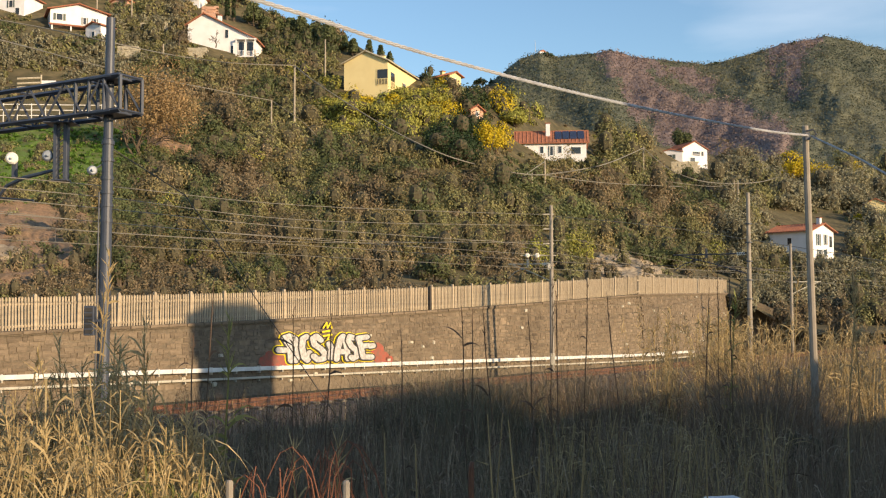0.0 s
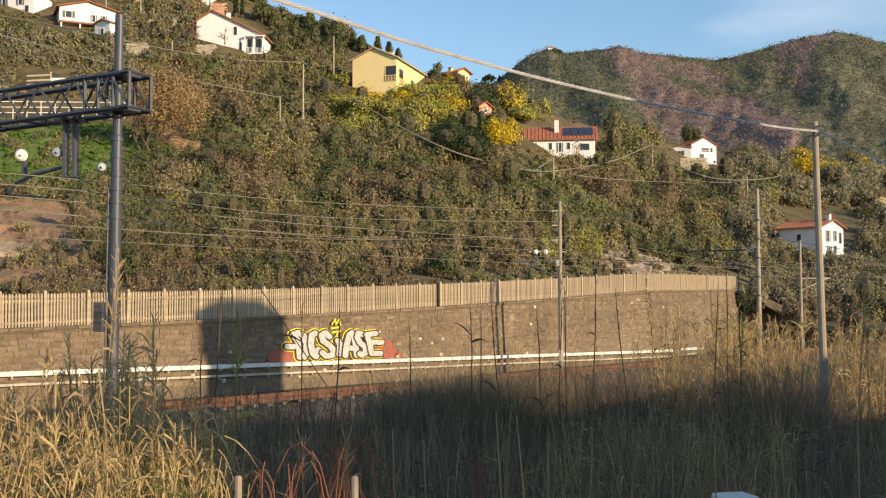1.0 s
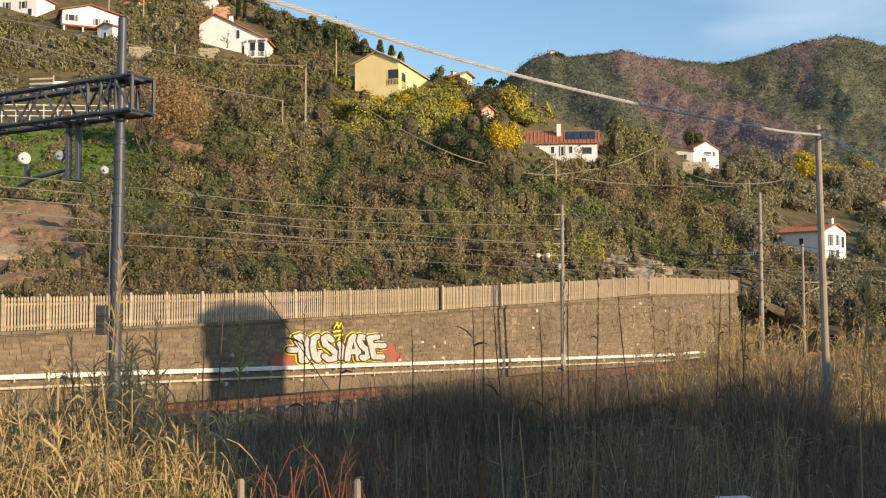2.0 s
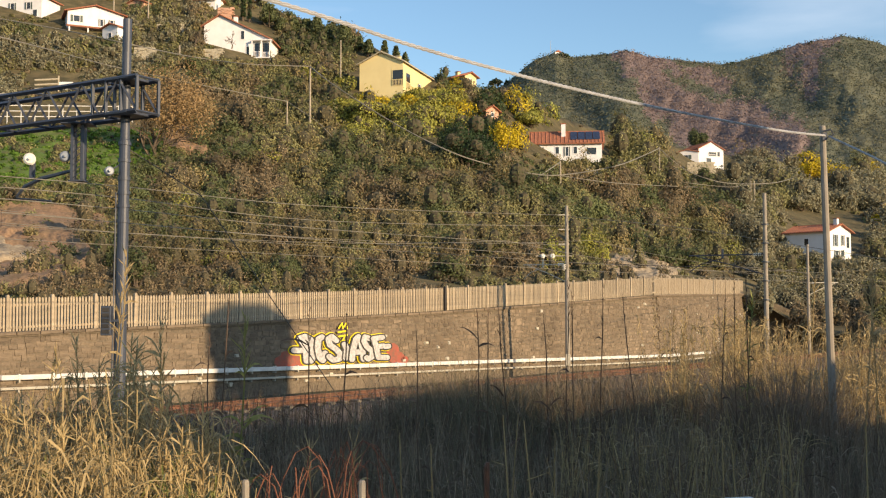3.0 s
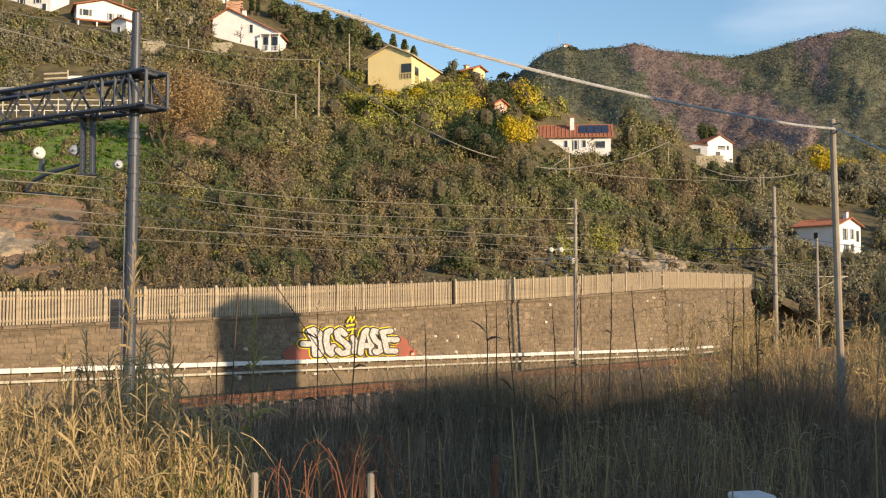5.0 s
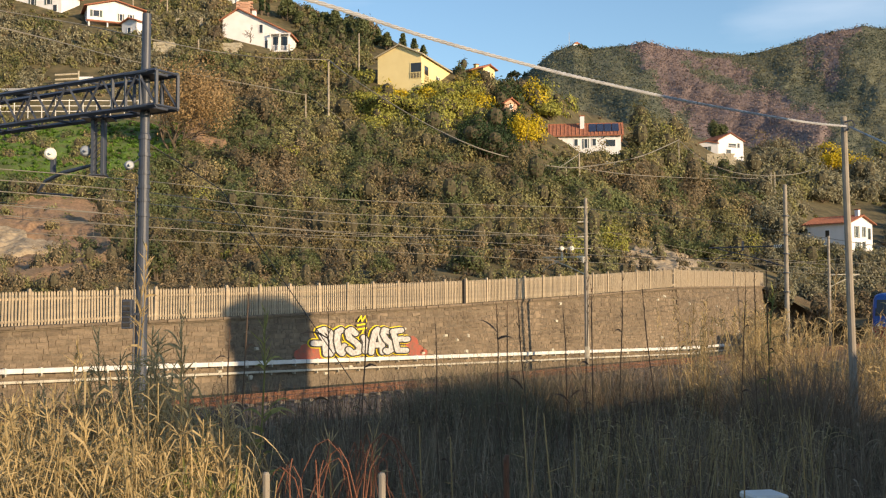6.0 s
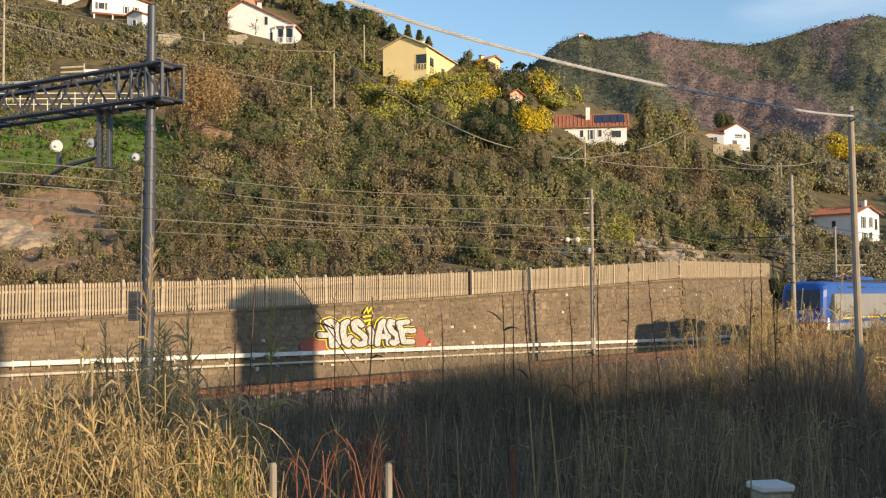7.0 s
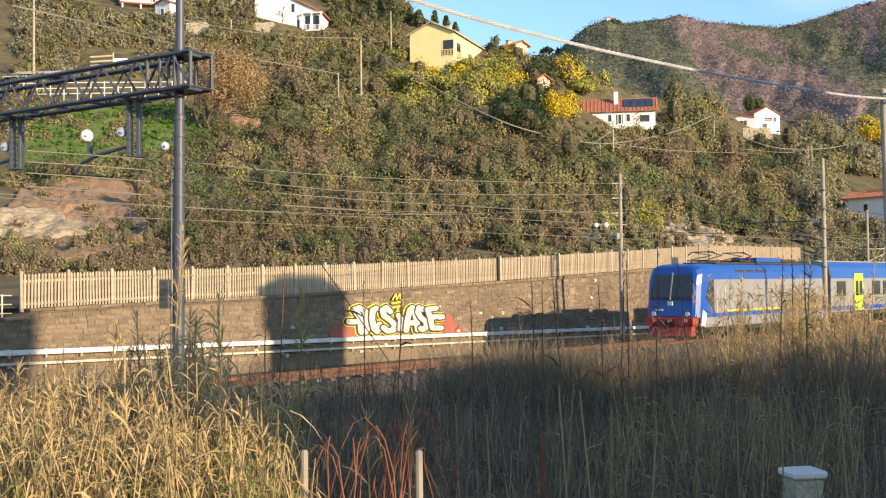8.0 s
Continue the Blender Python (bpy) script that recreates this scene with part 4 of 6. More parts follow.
def build_stones(wall):
    rng = np.random.default_rng(11)
    near, rest, pale = [], [], []
    shapes = []
    for k in range(10):
        me = quad_mesh("stone", stone_quads(-0.5, 0.5, -0.5, 0.5, 0.0, rng) * np.array([1, 1, 1]), "stone")
        shapes.append(me)
    row, z = 0, 0.1
    while z < 5.0:
        h = rng.uniform(0.2, 0.31)
        s = -30 + rng.uniform(0, 0.5)
        while s < WALL_R - 0.3:
            w = rng.uniform(0.16, 0.5) if rng.random() < 0.8 else rng.uniform(0.5, 0.75)
            t = wall_top(s + w / 2) - 0.14
            wave = z + 0.11 * noise.noise(Vector((s * 0.55, row * 0.6, 1.5))) + rng.uniform(-0.025, 0.025)
            hh = h * rng.uniform(0.72, 1.15)
            if not (s < BEND < s + w) and wave + hh * 0.6 < t:
                z1 = min(wave + hh, t) - 0.012
                kind = rest
                if -6 < s < 10 and z > 0.7 and len(near) < 300:
                    kind = near
                kind.append((s + w / 2, wave, z1, w - 0.018, rng.uniform(0.004, 0.034)))
            s += w
        z += h
        row += 1
    for s, z0, z1, w, out in near:
        m = wall_frame(s, face_d(s, (z0 + z1) / 2) - out, (z0 + z1) / 2) @ Matrix.Diagonal((w, 1.6, z1 - z0, 1))
        o = new("stone", shapes[rng.integers(10)])
        o.parent = wall
        o.matrix_basis = m
    def place(rows):
        acc = []
        for s, z0, z1, w, out in rows:
            q = stone_quads(-w / 2, w / 2, -(z1 - z0) / 2, (z1 - z0) / 2, out, rng).reshape(-1, 3)
            m = np.array(wall_frame(s, face_d(s, (z0 + z1) / 2), (z0 + z1) / 2))
            acc.append((q @ m[:3, :3].T + m[:3, 3]).reshape(-1, 4, 3))
        return np.concatenate(acc)
    for k in range(len(rest) - 1, -1, -1):
        if rng.random() < 0.012:
            r = rest.pop(k)
            pale.append((r[0], r[1], r[1] + min(0.2, r[2] - r[1]), min(0.28, r[3]), 0.1))
    o = new("stonework", quad_mesh("stonework", place(rest), "stone_j"))
    o.parent = wall
    tagged(o, kind="stuff")
    o = new("pale_stonework", quad_mesh("pale_stonework", place(pale), "stone_w"))
    o.parent = wall
    tagged(o, kind="stuff")
    # coping along the top
    me = boxed(-0.5, -0.06, -0.07, 0.5, 0.5, 0.06, 0.015)
    ob = part("coping_stone", me, "stone", wall)
    ob.matrix_basis = wall_frame(-9, 0.16, wall_top(-9))
    for s in np.arange(-8, WALL_R - 1, 1.03):
        a = math.atan(0.039) if s < 58 else 0
        shared("coping_stone", ob.data, wall, wall_frame(s, 0.16, wall_top(s)) @ pose(0, 0, 0.01, rng.uniform(-2, 2), -math.degrees(a), rng.uniform(-2, 2)))


# ---- concrete picket fence on the wall ----
def build_fence():
    f = empty("picket_fence", Matrix(), "weathered concrete picket fence along the wall top", "fence")
    rng = np.random.default_rng(3)
    bm = bmesh.new()
    prism(bm, [(-0.042, 0.05), (0.042, 0.05), (0.042, 1.36), (0.012, 1.42), (-0.012, 1.42), (-0.042, 1.36)], -0.02, 0.02)
    picket = part("picket", bm, "fence", f)
    bm = bmesh.new()
    prism(bm, [(-0.065, -0.1), (0.065, -0.1), (0.065, 1.46), (0.03, 1.52), (-0.03, 1.52), (-0.065, 1.46)], -0.065, 0.065)
    post = part("post", bm, "fence", f)
    rail = part("rail", boxed(-0.98, 0.024, -0.05, 0.98, 0.085, 0.05, 0.01), "fence", f)
    first = dict(picket=True, post=True, rail=True)
    counted, rest = 0, []
    s = FENCE_L
    while s < WALL_R - 1:
        lean = pose(0, 0, 0, rng.uniform(-1.2, 1.2), rng.uniform(-1.6, 1.6), 0)
        z = wall_top(s) + 0.04
        m = wall_frame(s, 0.6, z) @ lean
        if first["post"]:
            post.matrix_basis, first["post"] = m, False
        else:
            shared("post", post.data, f, m)
        sag = rng.uniform(-1.0, 1.0)
        for k in range(1, 14):
            x = s + 2.0 * k / 14
            if s < BEND < s + 2 and x > BEND:
                x = min(x, BEND)
            m = wall_frame(x, 0.6, wall_top(x) + 0.02 + rng.uniform(-0.012, 0.012)) @ pose(0, 0, 0, 0, sag + rng.uniform(-0.8, 0.8), 0)
            if counted < 300:
                if first["picket"]:
                    picket.matrix_basis, first["picket"] = m, False
                else:
                    shared("picket", picket.data, f, m)
                counted += 1
            else:
                rest.append(m)
        for h in (0.22, 1.12):
            m = wall_frame(s + 1, 0.6, wall_top(s + 1) + 0.02 + h) @ pose(0, 0, 0, 0, -2.2 if s < 56 else 0.7, 0)
            if first["rail"]:
                rail.matrix_basis, first["rail"] = m, False
            else:
                shared("rail", rail.data, f, m)
        s += 2.0
    co = np.array([v.co[:] for v in picket.data.vertices])
    faces = [list(p.vertices) for p in picket.data.polygons]
    vs, fs = [], []
    for m in rest:
        a = np.array(m)
        fs += [[k + len(vs) * len(co) for k in p] for p in faces]
        vs.append(co @ a[:3, :3].T + a[:3, 3])
    me = bpy.data.meshes.new("pickets")
    me.from_pydata(np.concatenate(vs).tolist(), [], fs)
    me.materials.append(M["fence"])
    o = new("picket_rest", me)
    o.parent = f
    tagged(o, kind="stuff")
    dark = part("steel_post", boxed(-0.06, -0.06, -0.2, 0.06, 0.06, 1.5, 0.01), "black")
    dark.matrix_basis = wall_frame(28.3, 0.5, wall_top(28.3))
    tagged(dark, "dark steel post standing before the fence", "post")
    # steel railing where the pickets end
    r = empty("steel_railing", Matrix(), "plain grey steel railing beyond the fence", "railing")
    for k in range(4):
        o = part("post", boxed(-0.03, -0.03, -0.3, 0.03, 0.03, 1.1), "duct2", r)
        o.matrix_basis = wall_frame(FENCE_L - 0.7 - 1.5 * k, 0.8, wall_top(FENCE_L) - 0.45)
    for z in (0.35, 0.7, 1.05):
        part("rail", tube(bmesh.new(), [by_wall(FENCE_L - 0.3, 0.8, wall_top(FENCE_L) - 0.45 + z), by_wall(FENCE_L - 6.0, 0.8, wall_top(FENCE_L) - 0.45 + z)], 0.025, 6), "duct2", r)


def build_ducts():
    for name, dz, h, depth, m, lab in (("cable_duct", 0.0, 0.10, 0.16, "duct", "white cable duct on wall brackets"), ("lower_cable_duct", -0.44, 0.055, 0.12, "duct2", "dull grey cable duct below the white one")):
        t = empty(name, Matrix(), lab, "cable duct")
        step = 3.0
        s = -30.0
        first = {}
        while s < 68:
            s1 = s + step - 0.02
            if s < BEND < s1:
                s1 = BEND
            o = boxed(0, -depth, -h, s1 - s, 0, h, 0.02)
            o = part("trunking", o, m, t)
            d = face_d(s, duct_z(s)) - 0.11
            a = -0.0155 if s < 54 else -0.0155
            o.matrix_basis = wall_frame(s, d, duct_z(s) + dz) @ pose(0, 0, 0, 0, math.degrees(0.0155), 0)
            for k in (0.75, 2.25):
                mm = wall_frame(s + k, d, duct_z(s + k) + dz)
                if "b" in first:
                    shared("bracket", first["b"], t, mm)
                else:
                    ob = part("bracket", boxed(-0.03, -depth - 0.02, -h - 0.1, 0.03, 0.12, -h - 0.004), "duct2", t)
                    ob.matrix_basis, first["b"] = mm, ob.data
                if dz == 0:
                    if "c" in first:
                        shared("clamp", first["c"], t, mm)
                    else:
                        ob = part("clamp", boxed(-0.04, -depth - 0.012, -h - 0.012, 0.04, 0.01, h + 0.03), "duct", t)
                        ob.matrix_basis, first["c"] = mm, ob.data
            s += step


# ---- graffiti: broad rounded letters sprayed on the stones ----
def stroke(bm, pts, w, y, m, step=0.0004):
    n = 0
    for k, (x, z) in enumerate(pts):
        ring = [bm.verts.new(m @ Vector((x + w * math.cos(a), y - n * step, z + w * math.sin(a)))) for a in [2 * math.pi * q / 14 for q in range(14)]]
        bm.faces.new(ring)
        n += 1
        if k + 1 < len(pts):
            x1, z1 = pts[k + 1]
            L = math.hypot(x1 - x, z1 - z) or 1
            ox, oz = -(z1 - z) / L * w, (x1 - x) / L * w
            bm.faces.new([bm.verts.new(m @ Vector((a, y - n * step, b))) for a, b in ((x + ox, z + oz), (x - ox, z - oz), (x1 - ox, z1 - oz), (x1 + ox, z1 + oz))])
            n += 1


def build_graffiti():
    s0, z0 = 15.3, 0.80
    m = wall_frame(s0, face_d(s0 + 4, 1.8) - 0.135, z0) @ pose(0, 0, 0, 0, 0.7, 0) @ pose(0, 0, 0, -4.5, 0, 0)
    X = lambda c: (c - 512) * 0.0166
    Z = lambda c: (424 - c) * 0.0122
    # the letters are drawn on a sheet of their own and spread along the wall
    A = m @ Matrix(((0.01305, 0, 0, 0.19 - 140 * 0.01305), (0, 1, 0, 0), (0, 0, -0.00837, 1.708 + 165 * 0.00837), (0, 0, 0, 1)))
    G = [
        [[(152, 262), (186, 264)], [(186, 190), (212, 240), (216, 328)], [(186, 190), (212, 180), (240, 198), (254, 250), (250, 305), (240, 328)]],
        [[(304, 184), (284, 196), (277, 250), (286, 310), (302, 328), (316, 300), (316, 284)]],
        [[(382, 206), (358, 182), (338, 196), (344, 232), (380, 262), (402, 292), (394, 322), (360, 328), (338, 306)]],
        [[(428, 232), (440, 262), (432, 318)]],
        [[(466, 328), (474, 270), (494, 200), (510, 184), (522, 214), (530, 270), (532, 328)], [(484, 282), (526, 282)]],
        [[(574, 196), (548, 186), (540, 214), (556, 250), (586, 278), (588, 312), (562, 328), (552, 320)]],
        [[(652, 190), (598, 198), (612, 250), (622, 320), (676, 322)], [(614, 250), (656, 246)], [(668, 250), (688, 248)]],
    ]
    g = empty("graffiti", Matrix(), "white and yellow sprayed bubble letters on red", "graffiti", kind="")
    for cx, cz, rx, rz in ((478, 396, 24, 24), (508, 388, 34, 36), (540, 395, 40, 34), (985, 372, 34, 46), (1014, 394, 28, 28), (1042, 404, 20, 16)):
        bm = bmesh.new()
        ring = []
        for q in range(22):
            a = 6.2832 * q / 22
            k = 1 + 0.18 * noise.noise(Vector((cx, 3 * math.cos(a), 3 * math.sin(a))))
            ring.append(bm.verts.new(m @ Vector((X(cx + rx * k * math.cos(a)), -0.0005 * (cx % 7), max(0.02, Z(cz - rz * k * math.sin(a)))))))
        bm.faces.new(ring)
        part("red_cloud", bm, "spray_red", g, "faded red sprayed cloud")
    bm = bmesh.new()
    y = -0.006
    for let in G:
        for st in let:
            stroke(bm, st, 30, y, A)
            y -= 0.003
    part("yellow_outline", bm, "yellow_paint", g, "yellow outer outline")
    for let in G:
        bm = bmesh.new()
        for st in let:
            stroke(bm, st, 25, y, A)
            y -= 0.0045
        o = part("letter", bm, "spray_black", g, "black letter outline")
        bm = bmesh.new()
        for st in let:
            stroke(bm, st, 16.5, y, A)
            y -= 0.0045
        part("fill", bm, "spray_white", o, "white letter filling")
    bm = bmesh.new()
    for k, st in enumerate(([(722, 268), (758, 262)], [(726, 250), (742, 228), (744, 250), (760, 228), (764, 252)], [(724, 286), (762, 280)], [(742, 300), (748, 290)])):
        stroke(bm, [(X(a) - 0.05, Z(b + 10)) for a, b in st], 0.045, y - 0.006 * k, m)
    part("crown", bm, "yellow_paint", g, "small yellow sprayed crown")


# ---- houses on the hill ----
def house(i, j, turn, a, b, high, rise, walls, ridge, label, openings=(), chimneys=(), eave=0.5, up=0.0, roof="roof", down=4.0, group="", name="house", far=0.0, apex=0.5, left=None):
    """Near corner on this bearing; faces a (turned left) and b (right), in survey units; openings: face, along, low, wide, high in units, glass or shutter."""
    p = bearing(i, j, far) if far else hill_at(i, j)
    k = p.y / 1940.5
    a, b, high, rise = a * k, b * k, high * k, rise * k
    left = high if left is None else left * k
    t = radians(turn)
    m = Matrix.Identity(4)
    m.col[0][:3], m.col[1][:3] = (math.cos(t), -math.sin(t), 0), (math.sin(t), math.cos(t), 0)
    m.col[3][:3] = (p.x, p.y, p.z + up)
    h = empty(name, m, label, "house", group)
    bm = bmesh.new()
    if ridge == "left":
        prism(bm, [(-a, -down), (0, -down), (0, high), (-a * (1 - apex), high + rise), (-a, left)], 0, b)
    elif ridge == "right":
        prism(bm, [(0, -down), (b, -down), (b, high), (b / 2, high + rise), (0, high)], 0, a, pose(0, 0, 0, 0, 0, 90))
    else:
        box(bm, -a, 0, -down, 0, b, high)
    wall = part("wall", bm, walls, h)
    th = 0.16
    if ridge in ("left", "right"):
        w, L = (a, b) if ridge == "left" else (b, a)
        top, mid = high + rise, w * apex
        for side in (0, 1):
            bm = bmesh.new()
            z_at = lambda x: (left + (top - left) * x / mid if x < mid else top - rise * (x - mid) / (w - mid)) + 0.03
            xs = (-eave, mid) if side == 0 else (mid, w + eave)
            prism(bm, [(xs[0], z_at(xs[0])), (xs[1], z_at(xs[1])), (xs[1], z_at(xs[1]) + th), (xs[0], z_at(xs[0]) + th)], -eave, L + eave,
                  pose(-a, 0, 0) if ridge == "left" else pose(0, 0, 0, 0, 0, 90))
            r = part("roof", bm, roof, h)
            # rows of tiles
            bm = bmesh.new()
            n = max(5, int(L / 0.55))
            for q in range(n):
                y = -eave + (L + 2 * eave) * (q + 0.5) / n
                pa, pb = Vector((xs[0], y, z_at(xs[0]) + th)), Vector((xs[1], y, z_at(xs[1]) + th))
                mm = pose(-a, 0, 0) if ridge == "left" else pose(0, 0, 0, 0, 0, 90)
                tube(bm, [mm @ pa, mm @ pb], 0.09, 4)
            tagged(part("tiling", bm, roof, r), kind="stuff")
        bm = bmesh.new()
        if ridge == "left":
            tube(bm, [(mid - a, -eave, high + rise + th), (mid - a, b + eave, high + rise + th)], 0.14, 6)
        else:
            tube(bm, [(eave, b / 2, high + rise + th), (-a - eave, b / 2, high + rise + th)], 0.14, 6)
        part("ridge_tile", bm, roof, h)
    else:
        part("roof", boxed(-a - 0.2, -0.2, high + 0.004, 0.2, b + 0.2, high + 0.2, 0.03), roof, h)
    for face, al, lo, w, hh, kind in openings:
        w, hh, lo = w * k, hh * k, lo * k
        f = Matrix() if face == "l" else pose(0, 0, 0, 0, 0, 90)
        x = -a * (1 - al) if face == "l" else b * al
        bm = bmesh.new()
        fr = 0.10
        for bx in ((x - w / 2 - fr, lo - fr, x + w / 2 + fr, lo), (x - w / 2 - fr, lo + hh, x + w / 2 + fr, lo + hh + fr), (x - w / 2 - fr, lo, x - w / 2, lo + hh), (x + w / 2, lo, x + w / 2 + fr, lo + hh)):
            box(bm, bx[0], -0.06, bx[1], bx[2], 0.03, bx[3], 0, f)
        win = part("window", bm, "white" if kind != "recess" else walls, h)
        # a recess has no depth: a flat dark pane stands for its shade
        part("pane", boxed(x - w / 2, -0.012 if kind != "recess" else -0.02, lo, x + w / 2, 0.02, lo + hh, 0, f), "glass", win)
        if kind == "shutter":
            for sx in (x - w - 0.04, x + w / 2 + 0.12):
                part("shutter", boxed(sx, -0.09, lo - 0.05, sx + w / 2 - 0.08, -0.03, lo + hh + 0.05, 0.01, f), "shutter", win)
        if kind == "recess":
            n = 7
            for q in range(n + 1):
                xx = x - w / 2 + w * q / n
                part("baluster", boxed(xx - 0.03, -0.12, lo, xx + 0.03, -0.07, lo + hh * 0.35, 0, f), walls, win)
            part("handrail", boxed(x - w / 2 - 0.1, -0.14, lo + hh * 0.35, x + w / 2 + 0.1, -0.05, lo + hh * 0.35 + 0.08, 0, f), walls, win)
    for x, y, hh in chimneys:
        c = part("chimney", boxed(-a * x - 0.35, b * y - 0.35, high, -a * x + 0.35, b * y + 0.35, high + rise + hh, 0.03), walls, h)
        part("chimney_cap", boxed(-a * x - 0.45, b * y - 0.45, high + rise + hh + 0.004, -a * x + 0.45, b * y + 0.45, high + rise + hh + 0.15, 0.03), roof, c)
    return h


def build_houses():
    house(712, 176, 18, 84, 160, 64, 19, "yellow", "left", "yellow rendered house with balcony on the hill", eave=0.45, roof="concrete", far=hill_at(690, 172).y - 4, down=9,
          openings=(("l", 0.88, 22, 20, 27, "recess"), ("r", 0.16, 20, 22, 27, "recess"), ("r", 0.55, 22, 9, 17, "shutter"), ("r", 0.84, 22, 8, 17, "shutter")), chimneys=((0.45, 0.5, 0.9), (0.6, 0.75, 0.8)))
    big_house = house(474, 112, 4, 122, 70, 38, 46, "white", "left", "large white house with uneven gable among bare trees", eave=0.5, apex=0.24, left=66,
          openings=(("l", 0.40, 4, 15, 13, "glass"), ("l", 0.58, 40, 6, 15, "glass"), ("l", 0.80, 8, 10, 24, "recess"), ("l", 0.93, 6, 12, 26, "recess"), ("l", 0.66, 10, 5, 16, "glass"), ("l", 0.11, 10, 9, 12, "glass")), chimneys=((0.6, 0.5, 0.6),))
    k = big_house.matrix_basis.translation.y / 1940.5
    part("porch_roof", boxed(-34 * k, -9 * k, 35 * k, 4 * k, -0.004, 37 * k, 0.05), "white", big_house, "white porch slab over the balcony")
    part("balcony_floor", boxed(-34 * k, -9 * k, 3 * k, 4 * k, -0.004, 5 * k, 0.05), "white", big_house)
    for x in (-32, -15, 2):
        part("porch_post", boxed((x - 1) * k, -8.5 * k, 5 * k, (x + 1) * k, -7 * k, 35 * k), "white", big_house)
    gabled = house(109, 56, 66, 90, 98, 34, 13, "white", "right", "white house with clay tile gable roof", eave=0.6,
          openings=(("r", 0.16, 16, 10, 11, "shutter"), ("r", 0.60, 12, 5, 12, "shutter"), ("r", 0.78, 12, 5, 12, "shutter"), ("l", 0.7, 8, 12, 18, "recess")))
    k = gabled.matrix_basis.translation.y / 1940.5
    part("lean_to_roof", boxed(-3 * k, -16 * k, -0.08, 100 * k, 0, 0.08, 0.02, pose(0, 0, 0, 0, 0, 90) @ pose(0, -0.004, 9 * k, 20)), "roof", gabled, "red tiled lean-to roof")
    for x in (2, 34, 66, 96):
        part("lean_to_post", boxed((x - 1.2) * k, -14 * k, -22 * k, (x + 1.2) * k, -12 * k, 4 * k, 0.02, pose(0, 0, 0, 0, 0, 90)), "white", gabled)
    house(199, 82, 30, 38, 30, 32, 6, "white", "left", "small white annexe below a house", eave=0.4, openings=(("l", 0.5, 10, 8, 12, "glass"),))
    long_house = house(1064, 284, 6, 124, 70, 28, 23, "white", "right", "long white house with red clay tile roof", eave=0.5, far=hill_at(985, 284).y, down=4,
          openings=(("l", 0.12, 4, 12, 16, "recess"), ("l", 0.36, 8, 6, 12, "glass"), ("l", 0.50, 4, 5, 16, "shutter"), ("l", 0.62, 8, 6, 12, "glass"), ("l", 0.85, 6, 17, 12, "glass")), chimneys=((0.55, 0.3, 1.2),))
    house(1238, 294, 68, 60, 53, 26, 13, "white", "right", "white gabled house on the far slope", eave=0.4,
          openings=(("r", 0.55, 14, 16, 7, "recess"), ("r", 0.4, 2, 10, 8, "glass"), ("r", 0.8, 14, 5, 8, "glass")))
    house(1237, 294, 20, 40, 30, 20, 4, "white", "left", "low wing with dark shutters beside a white house", eave=0.3, openings=(("l", 0.4, 8, 12, 7, "shutter"),))
    house(1466, 468, 48, 86, 80, 54, 13, "white", "right", "two-storey white house with red roof and balcony", eave=0.6,
          openings=(("r", 0.30, 28, 8, 20, "shutter"), ("r", 0.62, 30, 6, 18, "shutter"), ("r", 0.85, 26, 10, 20, "glass"), ("r", 0.35, 3, 9, 17, "shutter"), ("r", 0.6, 3, 12, 18, "recess"), ("l", 0.5, 30, 8, 12, "glass")), chimneys=((0.05, 0.45, 1.1),))
    house(62, 36, 12, 130, 60, 40, 12, "white", "left", "white house high on the hill", openings=(("l", 0.55, 18, 7, 12, "shutter"), ("l", 0.8, 18, 7, 12, "shutter"), ("l", 0.9, 4, 8, 12, "glass")))
    house(246, 24, 22, 36, 24, 17, 6, "pink", "left", "small peach-coloured house with red roof", eave=0.4, openings=(("l", 0.6, 6, 5, 7, "glass"),))
    house(374, 22, 12, 74, 40, 20, 8, "white", "right", "old house with columned terrace on the crest", eave=0.6, openings=(("l", 0.2, 4, 9, 12, "recess"), ("l", 0.45, 4, 9, 12, "recess"), ("l", 0.7, 4, 9, 12, "recess")))
    house(822, 164, 48, 56, 28, 26, 6, "yellow", "right", "yellow house behind the hill shoulder", eave=0.5, openings=(("l", 0.8, 12, 6, 10, "shutter"), ("r", 0.4, 12, 5, 9, "shutter"), ("l", 0.3, 12, 10, 10, "recess")), chimneys=((0.6, 0.5, 0.7),))
    house(860, 216, 60, 30, 26, 16, 8, "pink", "right", "pink house half hidden by trees", eave=0.4, openings=(("r", 0.5, 6, 5, 7, "glass"),))
    house(1600, 396, 20, 34, 30, 30, 8, "yellow", "left", "yellow house at the edge of the valley", eave=0.4, openings=(("l", 0.4, 14, 6, 9, "glass"),))
    k = long_house.matrix_basis.translation.y / 1940.5
    b, hi, ri = 70 * k, 28 * k, 23 * k
    for n in range(4):
        z = lambda y: hi + ri * y / (b / 2) + 0.30
        part("solar_panel", prism(bmesh.new(), [(b * 0.06, z(b * 0.06)), (b * 0.44, z(b * 0.44)), (b * 0.44, z(b * 0.44) + 0.06), (b * 0.06, z(b * 0.06) + 0.06)],
                                  (3 + 13.5 * n) * k, (15 + 13.5 * n) * k, pose(0, 0, 0, 0, 0, 90)), "panel", long_house, "dark blue solar panel")
    # chapel and aerial on the summit
    p = bearing(985, 100, 1490)
    h = empty("summit_house", pose(p.x, p.y, p.z - 4, 0, 0, 20), "tiny white house on the mountain summit", "house")
    part("wall", boxed(-5, -4, -4, 5, 4, 5), "white", h)
